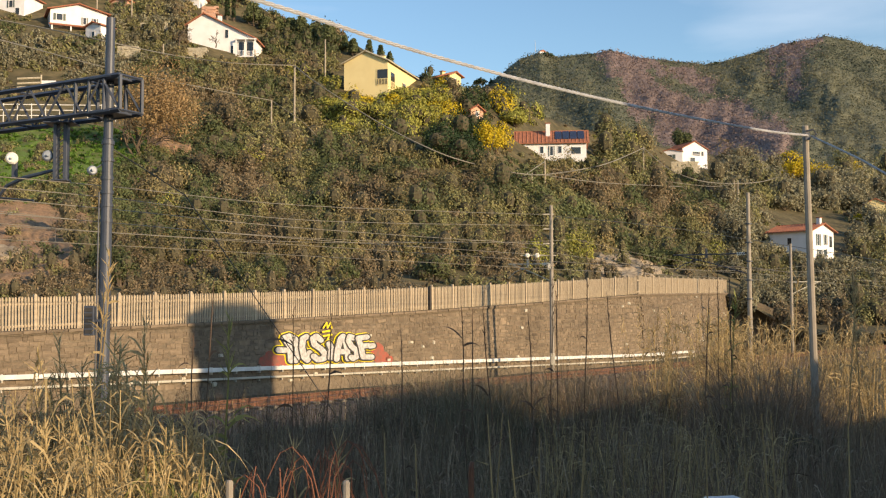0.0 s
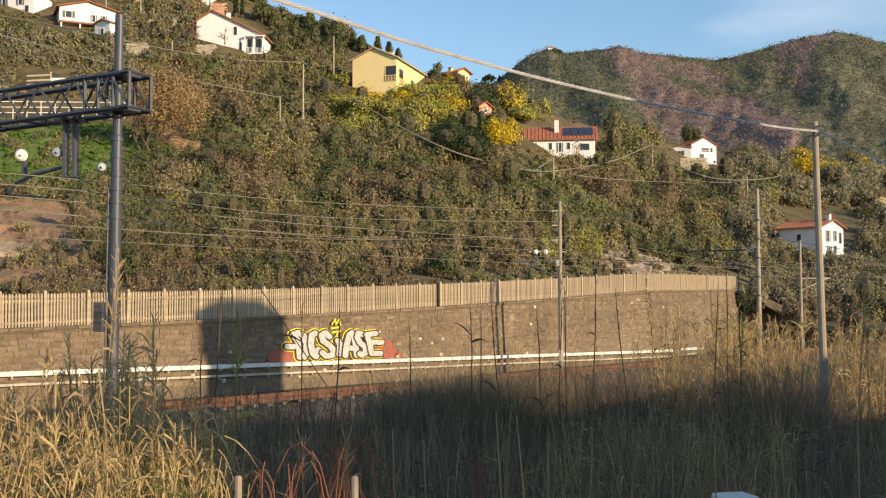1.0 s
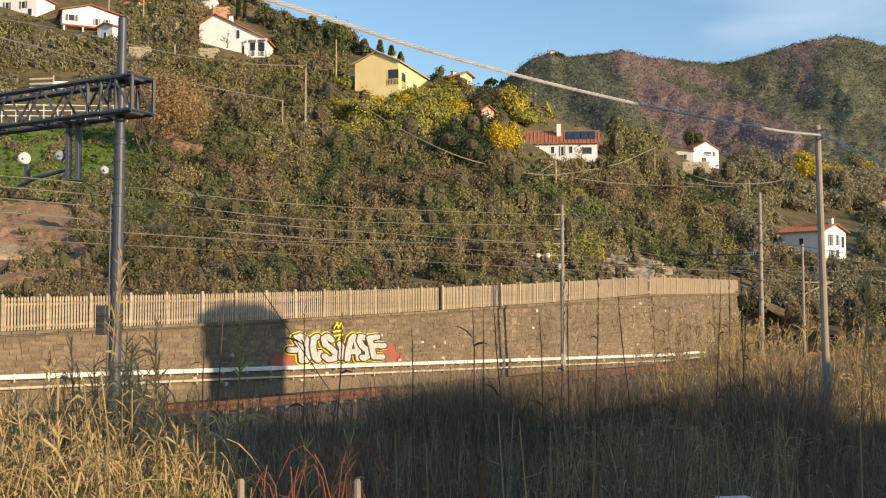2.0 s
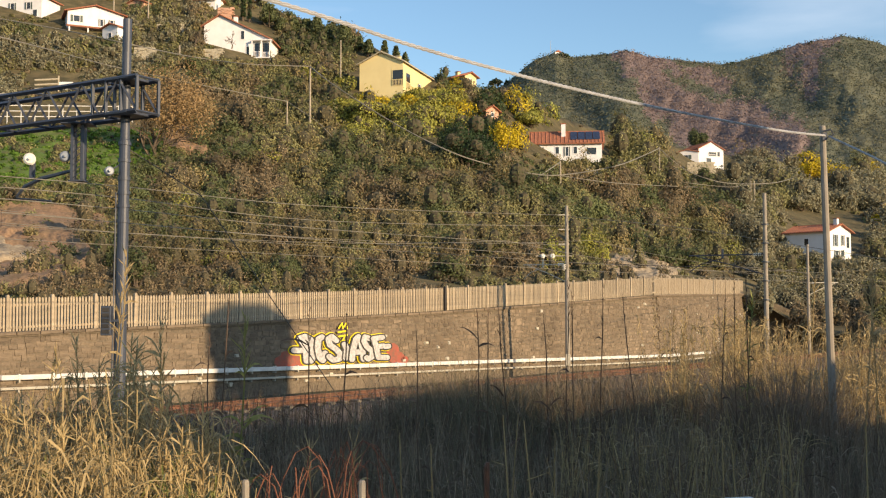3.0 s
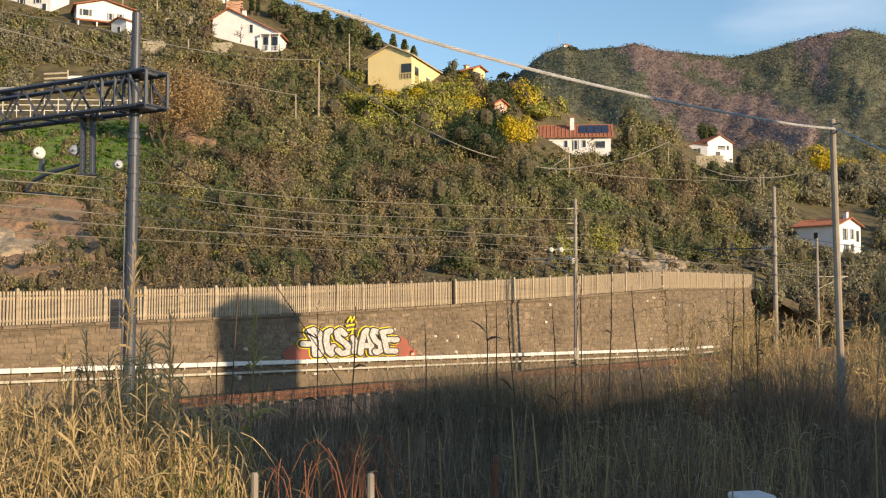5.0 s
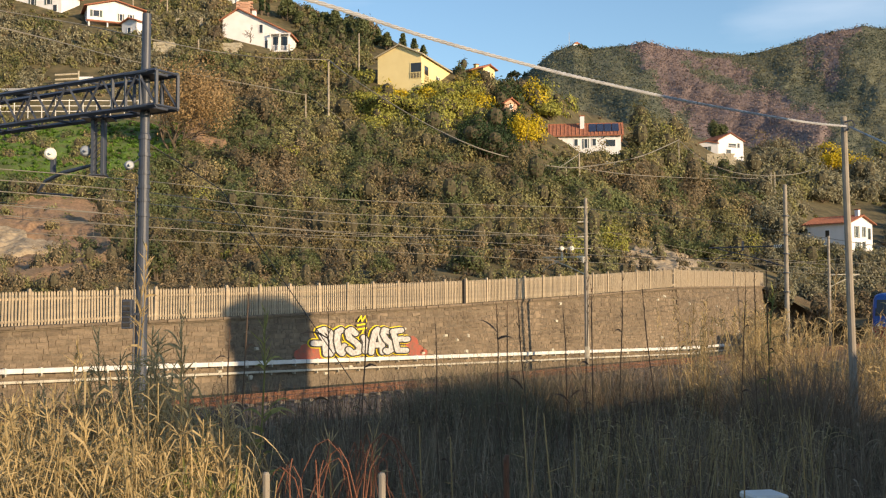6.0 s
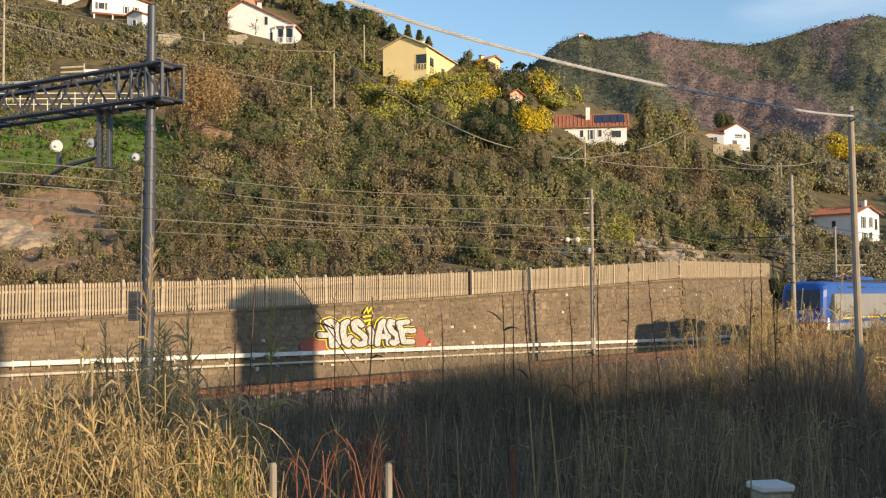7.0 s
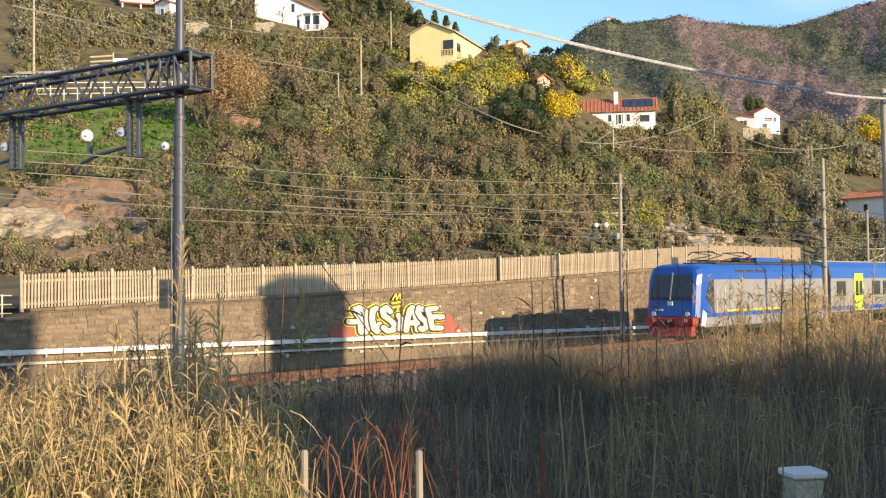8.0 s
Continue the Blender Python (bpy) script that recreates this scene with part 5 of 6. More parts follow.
    part("roof", prism(bmesh.new(), [(-5.5, 5.05), (5.5, 5.05), (0, 8)], -4.5, 4.5), "roof", h)
    a = empty("radio_mast", pose(p.x - 9, p.y, p.z - 4), "thin radio mast on the mountain summit", "mast")
    part("pole", rod(bmesh.new(), (0, 0, -4), (0, 0, 22), 0.35, 0.2), "duct2", a)
    for dx, s in ((10, 9), (17, 7), (115, 6), (122, 7), (-105, 8), (-110, 7), (-118, 6), (310, 6), (448, 6), (-90, 6)):
        i = 985 + dx
        pp = bearing(i, 104 if abs(dx) < 30 else (98 if dx < 200 and dx > 0 else 150 if dx < 0 else (118 if dx < 400 else 82)), 1485)
        tree(0, 0, s * 1.6, s * 1.3, "pine", "far tree on the mountain ridge", "ridge_tree", "tree", 60, 0.15, at=pp - Vector((0, 0, 6)), size=0.0016)


# ---- poles and lines ----
def pole(i, j, foot_j, far, r, material, label, name="utility_pole", lean=0.0, on_hill=False, category="pole"):
    p = hill_at(i, foot_j) if on_hill else None
    if on_hill:
        far = p.y
    top = bearing(i, j, far)
    low = p.z - 0.5 if on_hill else bearing(i, foot_j, far).z
    e = empty(name, pose(top.x, top.y, low, 0, lean, 0), label, category)
    bm = bmesh.new()
    h = top.z - low
    tube(bm, [(0, 0, 0), (0, 0, h * 0.5), (0, 0, h - 0.02), (0, 0, h)], [r, r * 0.86, r * 0.72, r * 0.6], 10)
    part("shaft", bm, material, e)
    return e, h


def line(name, pts, r, material, label, smooth=3, category="cable"):
    """A hanging line through places; each span sags as given between them."""
    out = []
    n = len(pts)
    for a in range(n - 1):
        p0, p1, p2, p3 = pts[max(0, a - 1)], pts[a], pts[a + 1], pts[min(n - 1, a + 2)]
        for t in np.linspace(0, 1, smooth * 3, endpoint=False):
            out.append(0.5 * ((2 * p1) + (p2 - p0) * t + (2 * p0 - 5 * p1 + 4 * p2 - p3) * t * t + (3 * p1 - p0 - 3 * p2 + p3) * t ** 3))
    out.append(pts[-1])
    return tagged(part(name, tube(bmesh.new(), out, r, 5), material), label, category)


def insulator(parent, at, way, n=3, r=0.11, material="ceramic"):
    bm = bmesh.new()
    at, way = Vector(at), Vector(way).normalized()
    for k in range(n):
        c = at + way * 0.12 * k
        rod(bm, c, c + way * 0.035, r, r * 0.75, 14)
        rod(bm, c + way * 0.035, c + way * 0.12, 0.035, 0.035, 8)
    return part("insulator", bm, material, parent, "pale ceramic insulator")


def cantilever(parent, h, reach, z, material="duct2", way=(-0.776, 0.631)):
    """A tubular arm that holds the contact line."""
    w = Vector((way[0], way[1], 0))
    part("arm", tube(bmesh.new(), [Vector((0, 0, z)), w * reach + Vector((0, 0, z + 0.05))], 0.04, 6), material, parent)
    part("stay", tube(bmesh.new(), [Vector((0, 0, z - 1.1)), w * reach * 0.45 + Vector((0, 0, z - 0.5)), w * reach * 0.9 + Vector((0, 0, z))], 0.03, 6), material, parent)
    part("hanger", tube(bmesh.new(), [w * reach * 0.55 + Vector((0, 0, z + 0.35)), w * reach * 0.55 + Vector((0, 0, z - 0.15))], 0.06, 6), material, parent)
    part("steady_arm", tube(bmesh.new(), [w * reach * 0.55 + Vector((0, 0, z - 0.15)), w * reach * 0.85 + Vector((0, 0, z - 0.45)), w * reach + Vector((0, 0, z - 0.85))], 0.025, 6), material, parent)
    insulator(parent, w * 0.25 + Vector((0, 0, z)), w, 4, 0.09)


def build_mast():
    far = 25.8
    top = bearing(225, 38, far)
    base = bearing(207, 735, far)
    e = empty("catenary_mast", pose(base.x, base.y, 0.2), "dark grey steel catenary mast with lattice portal beam", "mast")
    h = top.z - 0.2
    lean = Vector((top.x - base.x, 0, 0))
    P = lambda z: lean * (z / h) + Vector((0, 0, z))
    part("pole", tube(bmesh.new(), [P(0), P(h * 0.45), P(h * 0.72), P(h * 0.722), P(h)], [0.15, 0.135, 0.125, 0.11, 0.105], 16), "steel", e)
    for j in (205, 258, 288, 320, 345, 368, 395):
        z = bearing(220, j, far).z - 0.2
        part("band", tube(bmesh.new(), [P(z - 0.04), P(z + 0.04)], 0.15, 16), "steel", e)
    part("conduit", tube(bmesh.new(), [P(1.5) + Vector((-0.165, -0.05, 0)), P(h * 0.6) + Vector((-0.165, -0.05, 0))], 0.02, 6), "steel", e)
    # the beam
    z1, z0 = bearing(225, 148, far).z - 0.2, bearing(225, 208, far).z - 0.2
    w = Vector((-0.86, 0.51, 0))
    side = Vector((0.51, 0.86, 0)) * 0.34
    c = P((z0 + z1) / 2)
    c.z = 0
    beam = part("beam", bmesh.new(), "steel", e, "open lattice beam of grey angle steel")
    L0, L1 = -0.72, 15.0
    for sgn in (-1, 1):
        for z in (z0, z1):
            part("chord", tube(bmesh.new(), [c + w * L0 + side * sgn + Vector((0, 0, z)), c + w * L1 + side * sgn + Vector((0, 0, z))], 0.062, 4), "steel", beam)
        t, up = L0, True
        while t < L1 - 0.4:
            stp = 0.62
            a, b = (z0, z1) if up else (z1, z0)
            part("lattice_bar", tube(bmesh.new(), [c + w * t + side * sgn + Vector((0, 0, a)), c + w * (t + stp) + side * sgn + Vector((0, 0, b))], 0.036, 4), "steel", beam)
            t, up = t + stp, not up
        for t in (-0.72, -0.2, 0.3, 0.75):
            part("post", tube(bmesh.new(), [c + w * t + side * sgn + Vector((0, 0, z0)), c + w * t + side * sgn + Vector((0, 0, z1))], 0.045, 4), "steel", beam)
    for z in (z0, z1):
        for t in np.arange(L0, L1, 1.24):
            part("cross_bar", tube(bmesh.new(), [c + w * t - side + Vector((0, 0, z)), c + w * t + side + Vector((0, 0, z))], 0.032, 4), "steel", beam)
        bm = bmesh.new()
        m = Matrix.Identity(4)
        m.col[0][:3], m.col[1][:3] = -w, side.normalized()
        m.col[3][:3] = c + Vector((0, 0, z))
        box(bm, -0.3, -0.4, -0.03, 0.45, 0.4, 0.03, 0.01, m)
        part("clamp_plate", bm, "steel", beam)
    for t in (1.6, 6.3, 11.5):
        b = c + w * t
        d = part("drop_post", bmesh.new(), "steel", e, "lattice post hanging from the beam")
        for sx in (-0.12, 0.12):
            part("channel", boxed(sx - 0.045, -0.12, z0 - 1.45, sx + 0.045, 0.12, z0, 0.01, Matrix.Translation(b)), "steel", d)
        for k in range(9):
            za = z0 - 1.4 + 0.155 * k
            part("lacing", tube(bmesh.new(), [b + Vector((-0.09, -0.125, za)), b + Vector((0.09, -0.125, za + 0.14))], 0.012, 4), "steel", d)
        part("foot_plate", boxed(-0.2, -0.16, z0 - 1.49, 0.2, 0.16, z0 - 1.45, 0.01, Matrix.Translation(b)), "steel", d)
        part("head_plate", boxed(-0.36, -0.3, z0 - 0.1, 0.36, 0.3, z0 - 0.065, 0.01, Matrix.Translation(b)), "steel", d)
        # registration arm to the left of it
        arm = [b + Vector((-0.1, 0, z0 - 1.2)), b + w * 1.3 + Vector((0, -0.1, z0 - 1.34)), b + w * 1.9 + Vector((0, -0.1, z0 - 1.5)), b + w * 2.2 + Vector((0, -0.1, z0 - 1.75))]
        part("registration_arm", tube(bmesh.new(), arm, [0.04, 0.055, 0.045, 0.035], 7), "steel", e)
        part("steady_arm", tube(bmesh.new(), [b + w * 2.2 + Vector((0, -0.1, z0 - 1.78)), b + w * 0.9 + Vector((0, -0.1, z0 - 1.92))], 0.025, 6), "steel", e)
        part("strut", boxed(-0.06, -0.06, z0 - 1.32, 0.06, 0.06, z0 - 0.78, 0.01, Matrix.Translation(b + w * 1.68)), "steel", e)
        insulator(e, b + w * 1.72 + Vector((0, -0.12, z0 - 0.83)), (0.35, -1, 0), 2, 0.15)
        insulator(e, b + w * 0.42 + Vector((0, -0.12, z0 - 0.86)), (0.35, -1, 0), 2, 0.13, "ceramic_shade")
        part("stay_wire", tube(bmesh.new(), [b + w * 0.42 + Vector((0, -0.12, z0 - 0.86)), b + Vector((0, 0, z0 - 0.3))], 0.012, 4), "wire", e)
    insulator(e, P(bearing(190, 308, far).z - 0.2) + Vector((-0.34, -0.1, 0)), (0.5, -1, 0), 2, 0.11, "ceramic_shade")
    part("bracket", tube(bmesh.new(), [P(bearing(190, 290, far).z - 0.2), P(bearing(190, 308, far).z - 0.2) + Vector((-0.34, -0.1, 0))], 0.018, 5), "steel", e)
    # guy wire to the right
    g = bearing(338, 342, far)
    part("guy_wire", tube(bmesh.new(), [P(z0 - 0.75), Vector((g.x - base.x, 1.0, g.z - 0.2)), Vector((g.x - base.x + 3.6, 4.0, 0.4))], 0.014, 4), "wire", e)
    # trackside cabinet on the mast
    zc, zd = bearing(192, 545, far).z - 0.2, bearing(192, 597, far).z - 0.2
    x = bearing(192, 570, far).x - base.x
    b = part("signal_box", boxed(x - 0.115, -0.32, zd, x + 0.115, -0.16, zc, 0.012), "steel", e, "dark louvred signal box")
    for k in range(5):
        z = zd + 0.05 + (zc - zd - 0.06) * k / 5
        part("louvre", boxed(x - 0.085, -0.335, z, x + 0.085, -0.324, z + 0.085, 0.004), "black", b)
    part("bracket_arm", boxed(x, -0.24, (zc + zd) / 2 - 0.03, 0.02, -0.18, (zc + zd) / 2 + 0.03), "steel", e)


def build_lines():
    e, h = pole(1001, 369, 690, 67, 0.145, "pole", "grey concrete catenary pole with white insulators", "catenary_pole", 0)
    cantilever(e, h, 3.2, h - 3.6)
    for dx, j in ((-1.5, 458), (-0.9, 458)):
        z = bearing(958, j, 67).z - bearing(1001, 690, 67).z
        insulator(e, (dx, 0, z), (0.3, -1, 0), 2, 0.14)
    z = bearing(958, 458, 67).z - bearing(1001, 690, 67).z
    part("cross_arm", tube(bmesh.new(), [(-1.9, 0, z), (0.3, 0, z)], 0.03, 5), "duct2", e)
    insulator(e, (-0.2, -0.15, z - 0.55), (0, -0.3, -1), 3, 0.14)
    part("relay_box", boxed(-0.14, -0.3, 1.3, 0.14, -0.1, 2.0, 0.02), "duct2", e)
    for q in range(3):
        part("cross_arm", boxed(-0.5, -0.05, h - 0.6 - 0.9 * q, 0.15, 0.05, h - 0.53 - 0.9 * q), "duct2", e)
    e, h = pole(1351, 347, 640, 58, 0.14, "pole", "grey concrete catenary pole beside the track", "catenary_pole", 0)
    cantilever(e, h, 4.4, bearing(1351, 455, 58).z - bearing(1351, 640, 58).z, "steel")
    for q in range(5):
        part("band", rod(bmesh.new(), (0, 0, h * 0.35 + q * 1.0), (0, 0, h * 0.35 + 0.06 + q * 1.0), 0.19, None, 10), "steel", e)
    e, h = pole(1427, 438, 650, 97, 0.16, "pole", "far grey concrete catenary pole", "catenary_pole", 0)
    cantilever(e, h, 3.5, h - 3.4, "duct2", (0.9, 0.4))
    # near wooden pole with the twisted cable
    far = 23.2
    e, h = pole(1464, 228, 905, far, 0.092, "pole", "tall pale concrete utility pole", "utility_pole", -0.9)
    part("hook", tube(bmesh.new(), [(0, -0.08, h - 0.12), (0.14, -0.1, h - 0.1), (0.2, -0.1, h - 0.2), (0.14, -0.1, h - 0.26)], 0.02, 6), "steel", e)
    part("clamp", boxed(-0.05, -0.13, h - 0.32, 0.05, -0.09, h - 0.16), "steel", e)
    def twisted(name, pts, label):
        t = empty(name, Matrix(), label, "cable")
        fine = []
        n = len(pts)
        for a in range(n - 1):
            for q in np.linspace(0, 1, 60, endpoint=False):
                p0, p1, p2, p3 = pts[max(0, a - 1)], pts[a], pts[a + 1], pts[min(n - 1, a + 2)]
                fine.append(0.5 * ((2 * p1) + (p2 - p0) * q + (2 * p0 - 5 * p1 + 4 * p2 - p3) * q * q + (3 * p1 - p0 - 3 * p2 + p3) * q ** 3))
        run = 0.0
        strands = ([], [], [])
        for k, p in enumerate(fine):
            if k:
                run += (p - fine[k - 1]).length
            for s in range(3):
                a = run / 0.42 * 6.2832 + 2.094 * s
                strands[s].append(p + Vector((0.3 * math.cos(a), 0.95 * math.cos(a) * 0.3, math.sin(a))) * 0.013)
        for s in strands:
            part("strand", tube(bmesh.new(), s, 0.0125, 4), "cable", t)
    twisted("overhead_cable", [bearing(i, j, f) for i, j, f in ((140, -92, 8.6), (300, -45, 9.3), (465, 0, 10.2), (600, 42, 11.2), (720, 82, 12.3), (860, 122, 13.8), (1020, 163, 15.8), (1200, 203, 18.5), (1380, 236, 21.6), (1460, 245, 23.1))], "twisted grey overhead cable")
    twisted("overhead_cable", [bearing(i, j, f) for i, j, f in ((1464, 246, 23.1), (1520, 272, 22.0), (1568, 296, 21.2), (1660, 350, 19.8), (1760, 415, 18.5))], "twisted grey overhead cable")
    # poles and lines on the slope
    wood = "weathered wooden line pole among the scrub"
    for i, j, k, r in ((548, 121, 250, 0.16), (507, 183, 246, 0.14), (602, 76, 155, 0.15), (967, 312, 332, 0.16), (990, 290, 336, 0.16), (1165, 266, 330, 0.18), (1241, 334, 358, 0.17), (1327, 326, 378, 0.18), (1333, 326, 380, 0.18), (1407, 317, 352, 0.2), (478, 94, 132, 0.15), (317, 84, 112, 0.15), (262, 0, 45, 0.15), (201, -10, 30, 0.15), (-38, -30, 200, 0.17), (1384, 300, 320, 0.16)):
        pole(i, j, k, 0, r, "wood", wood, "line_pole", 0, True)
    def hl(pts, r=0.05, m="wire_pale", lab="pale telephone line across the hillside"):
        line("telephone_line", [bearing(i, j, f) for i, j, f in pts], r, m, lab)
    ya, yb, yc, yd, ye = hill_at(548, 250).y, hill_at(507, 246).y, hill_at(967, 332).y, hill_at(1165, 330).y, hill_at(1330, 378).y
    hl(((548, 122, ya), (590, 155, ya - 6), (700, 225, ya - 12), (800, 275, ya - 14), (880, 300, ya - 10), (945, 313, yc - 12), (990, 315, yc - 4), (1060, 305, yc - 2), (1110, 292, yc + 4), (1165, 268, yd - 0.4)), 0.075)
    hl(((-100, 20, 120), (100, 55, 118), (240, 85, 112), (340, 105, ya - 4), (440, 118, ya - 4), (548, 122, ya)), 0.06)
    hl(((-80, 50, 80), (60, 85, 90), (200, 122, yb - 12), (340, 152, yb - 9), (507, 184, yb - 0.3)), 0.055)
    hl(((507, 184, yb), (560, 220, yb - 2), (590, 250, yb - 1)), 0.04)
    hl(((1165, 267, yd - 0.3), (1210, 305, yd - 2), (1270, 327, ye - 16), (1330, 331, ye - 6), (1375, 328, ye + 6), (1407, 319, hill_at(1407, 352).y - 0.4)), 0.08)
    hl(((990, 316, yc - 2), (1100, 330, yc + 10), (1241, 337, hill_at(1241, 358).y - 0.3)), 0.05)
    hl(((1330, 331, ye), (1280, 336, ye - 8), (1150, 320, yd - 4)), 0.05)
    hl(((990, 292, yc), (960, 312, yc - 6), (925, 335, yc - 8)), 0.06)
    # contact lines over the tracks
    for d, hts in ((TRACK, ((5.35, 0.008), (6.5, 0.008))), (TRACK + 5.2, ((5.35, 0.010), (6.7, 0.010)))):
        c = empty("contact_line", Matrix(), "bronze overhead contact line over the track", "contact line")
        for h, r in hts:
            pts = []
            for s in np.arange(-44, 150, 4.0):
                ph = ((s + 20) % 44) / 44
                sag = 0.0 if h < 6 else -0.9 * (1 - (2 * ph - 1) ** 2)
                q = WALL0 + ALONG * s + INTO * (d + 0.2 * math.sin(s * 0.07))
                pts.append(Vector((q.x, q.y, RAIL + h + sag)))
            part("contact_wire" if h < 6 else "messenger_wire", tube(bmesh.new(), pts, r, 4), "wire_pale", c)
        for s in np.arange(-40, 100, 5.5):
            ph = ((s + 20) % 44) / 44
            q = WALL0 + ALONG * s + INTO * (d + 0.2 * math.sin(s * 0.07))
            part("dropper", tube(bmesh.new(), [Vector((q.x, q.y, RAIL + 5.35)), Vector((q.x, q.y, RAIL + hts[1][0] - 0.9 * (1 - (2 * ph - 1) ** 2)))], 0.006, 3), "wire", c)
    p0, p1 = bearing(225, 330, 25.8), bearing(1001, 388, 67)
    for j0, j1, jm in ((332, 386, 16), (352, 405, 22), (372, 440, 10), (396, 458, 8)):
        a, b = bearing(-60, j0 - 22, 22), bearing(1001, j1, 67)
        m1, m2 = bearing(215, j0 + 2, 27.5), bearing(600, (j0 + j1) / 2 + jm - 4, 41)
        line("feeder_wire", [a, m1, m2, b], 0.011, "wire_pale", "thin overhead feeder wire along the railway")
    line("feeder_wire", [bearing(1001, 388, 67), bearing(1180, 405, 62), bearing(1351, 430, 58), bearing(1600, 470, 52)], 0.016, "wire_pale", "thin overhead feeder wire along the railway")
    line("feeder_wire", [bearing(1001, 470, 67), bearing(1180, 476, 62), bearing(1351, 480, 58), bearing(1427, 490, 97)], 0.016, "wire", "thin overhead feeder wire along the railway")


def terrace_wall(i0, i1, j, high, material, label):
    """A short stone wall on the slope."""
    a, b = hill_at(i0, j), hill_at(i1, j)
    f = min(a.y, b.y)
    a, b = bearing(i0, j, f), bearing(i1, j, f)
    k = f / 1940.5
    bm = bmesh.new()
    rng = np.random.default_rng(int(i0) + 400)
    z = -1.0
    while z < high * k:
        x = 0.0
        while x < b.x - a.x:
            w = rng.uniform(0.3, 0.9)
            box(bm, x, rng.uniform(-0.15, 0.1), z + rng.uniform(-0.05, 0.05), x + w - 0.03, 0.6, z + rng.uniform(0.24, 0.34), 0.0)
            x += w
        z += 0.29
    o = part("terrace_wall", bm, material)
    o.matrix_basis = Matrix.Translation(a)
    tagged(o, label, "wall")


def build_terrace():
    """White railing and shed roof on the green terrace."""
    r = empty("white_railing", Matrix(), "white painted railing along the green terrace", "railing")
    pts = [hill_at(i, 222) for i in np.linspace(-120, 228, 15)]
    k = pts[5].y / 1940.5
    for p in pts:
        part("post", boxed(-0.05, -0.05, -0.4, 0.05, 0.05, 34 * k, 0.01, Matrix.Translation(p)), "duct", r)
    for q in (12, 22, 32):
        part("rail", tube(bmesh.new(), [p + Vector((0, -0.06, q * k)) for p in pts], 0.05, 5), "duct", r)
    terrace_wall(236, 272, 108, 20, "concrete", "pale stone terrace wall on the hillside")
    terrace_wall(276, 322, 62, 14, "concrete", "pale stone terrace wall below the crest")
    terrace_wall(352, 388, 104, 12, "concrete", "low stone wall beside a white house")
    terrace_wall(384, 408, 40, 22, "pink", "peach-coloured wall near the crest")
    terrace_wall(1215, 1262, 306, 12, "concrete", "stone terrace wall below a white house")
    s = empty("board_fence", Matrix(), "pale board fence with a white panel", "fence")
    a, b, c = hill_at(52, 168), hill_at(95, 166), hill_at(124, 165)
    for q in (8, 16, 26):
        part("board", tube(bmesh.new(), [a + Vector((0, 0, q * k)), b + Vector((0, 0, q * k))], 0.12, 4), "concrete", s)
    part("post", tube(bmesh.new(), [b, b + Vector((0, 0, 32 * k))], 0.12, 6), "concrete", s)
    m = Matrix.Translation(b)
    part("panel", boxed(0, -0.05, 4 * k, 30 * k, 0.05, 20 * k, 0.02, m), "white", s)
    p = hill_at(-40, 190)
    sh = empty("greenhouse", Matrix.Translation(p), "low shed with a blue-grey sheet roof", "shed")
    w = 60 * k
    part("roof", prism(bmesh.new(), [(-w, 16 * k), (w, 16 * k), (w, 17 * k), (-w, 17 * k)], -2.0, 3.5, pose(0, 0, 0, 18)), "duct2", sh)
    for x in (-w, 0, w):
        part("post", rod(bmesh.new(), (x * 0.96, -1.5, -1), (x * 0.96, -1.5, 15 * k), 0.08), "steel", sh)
    part("cloth", boxed(-w * 0.98, -1.45, 0, w * 0.98, -1.4, 14 * k), "panel", sh)


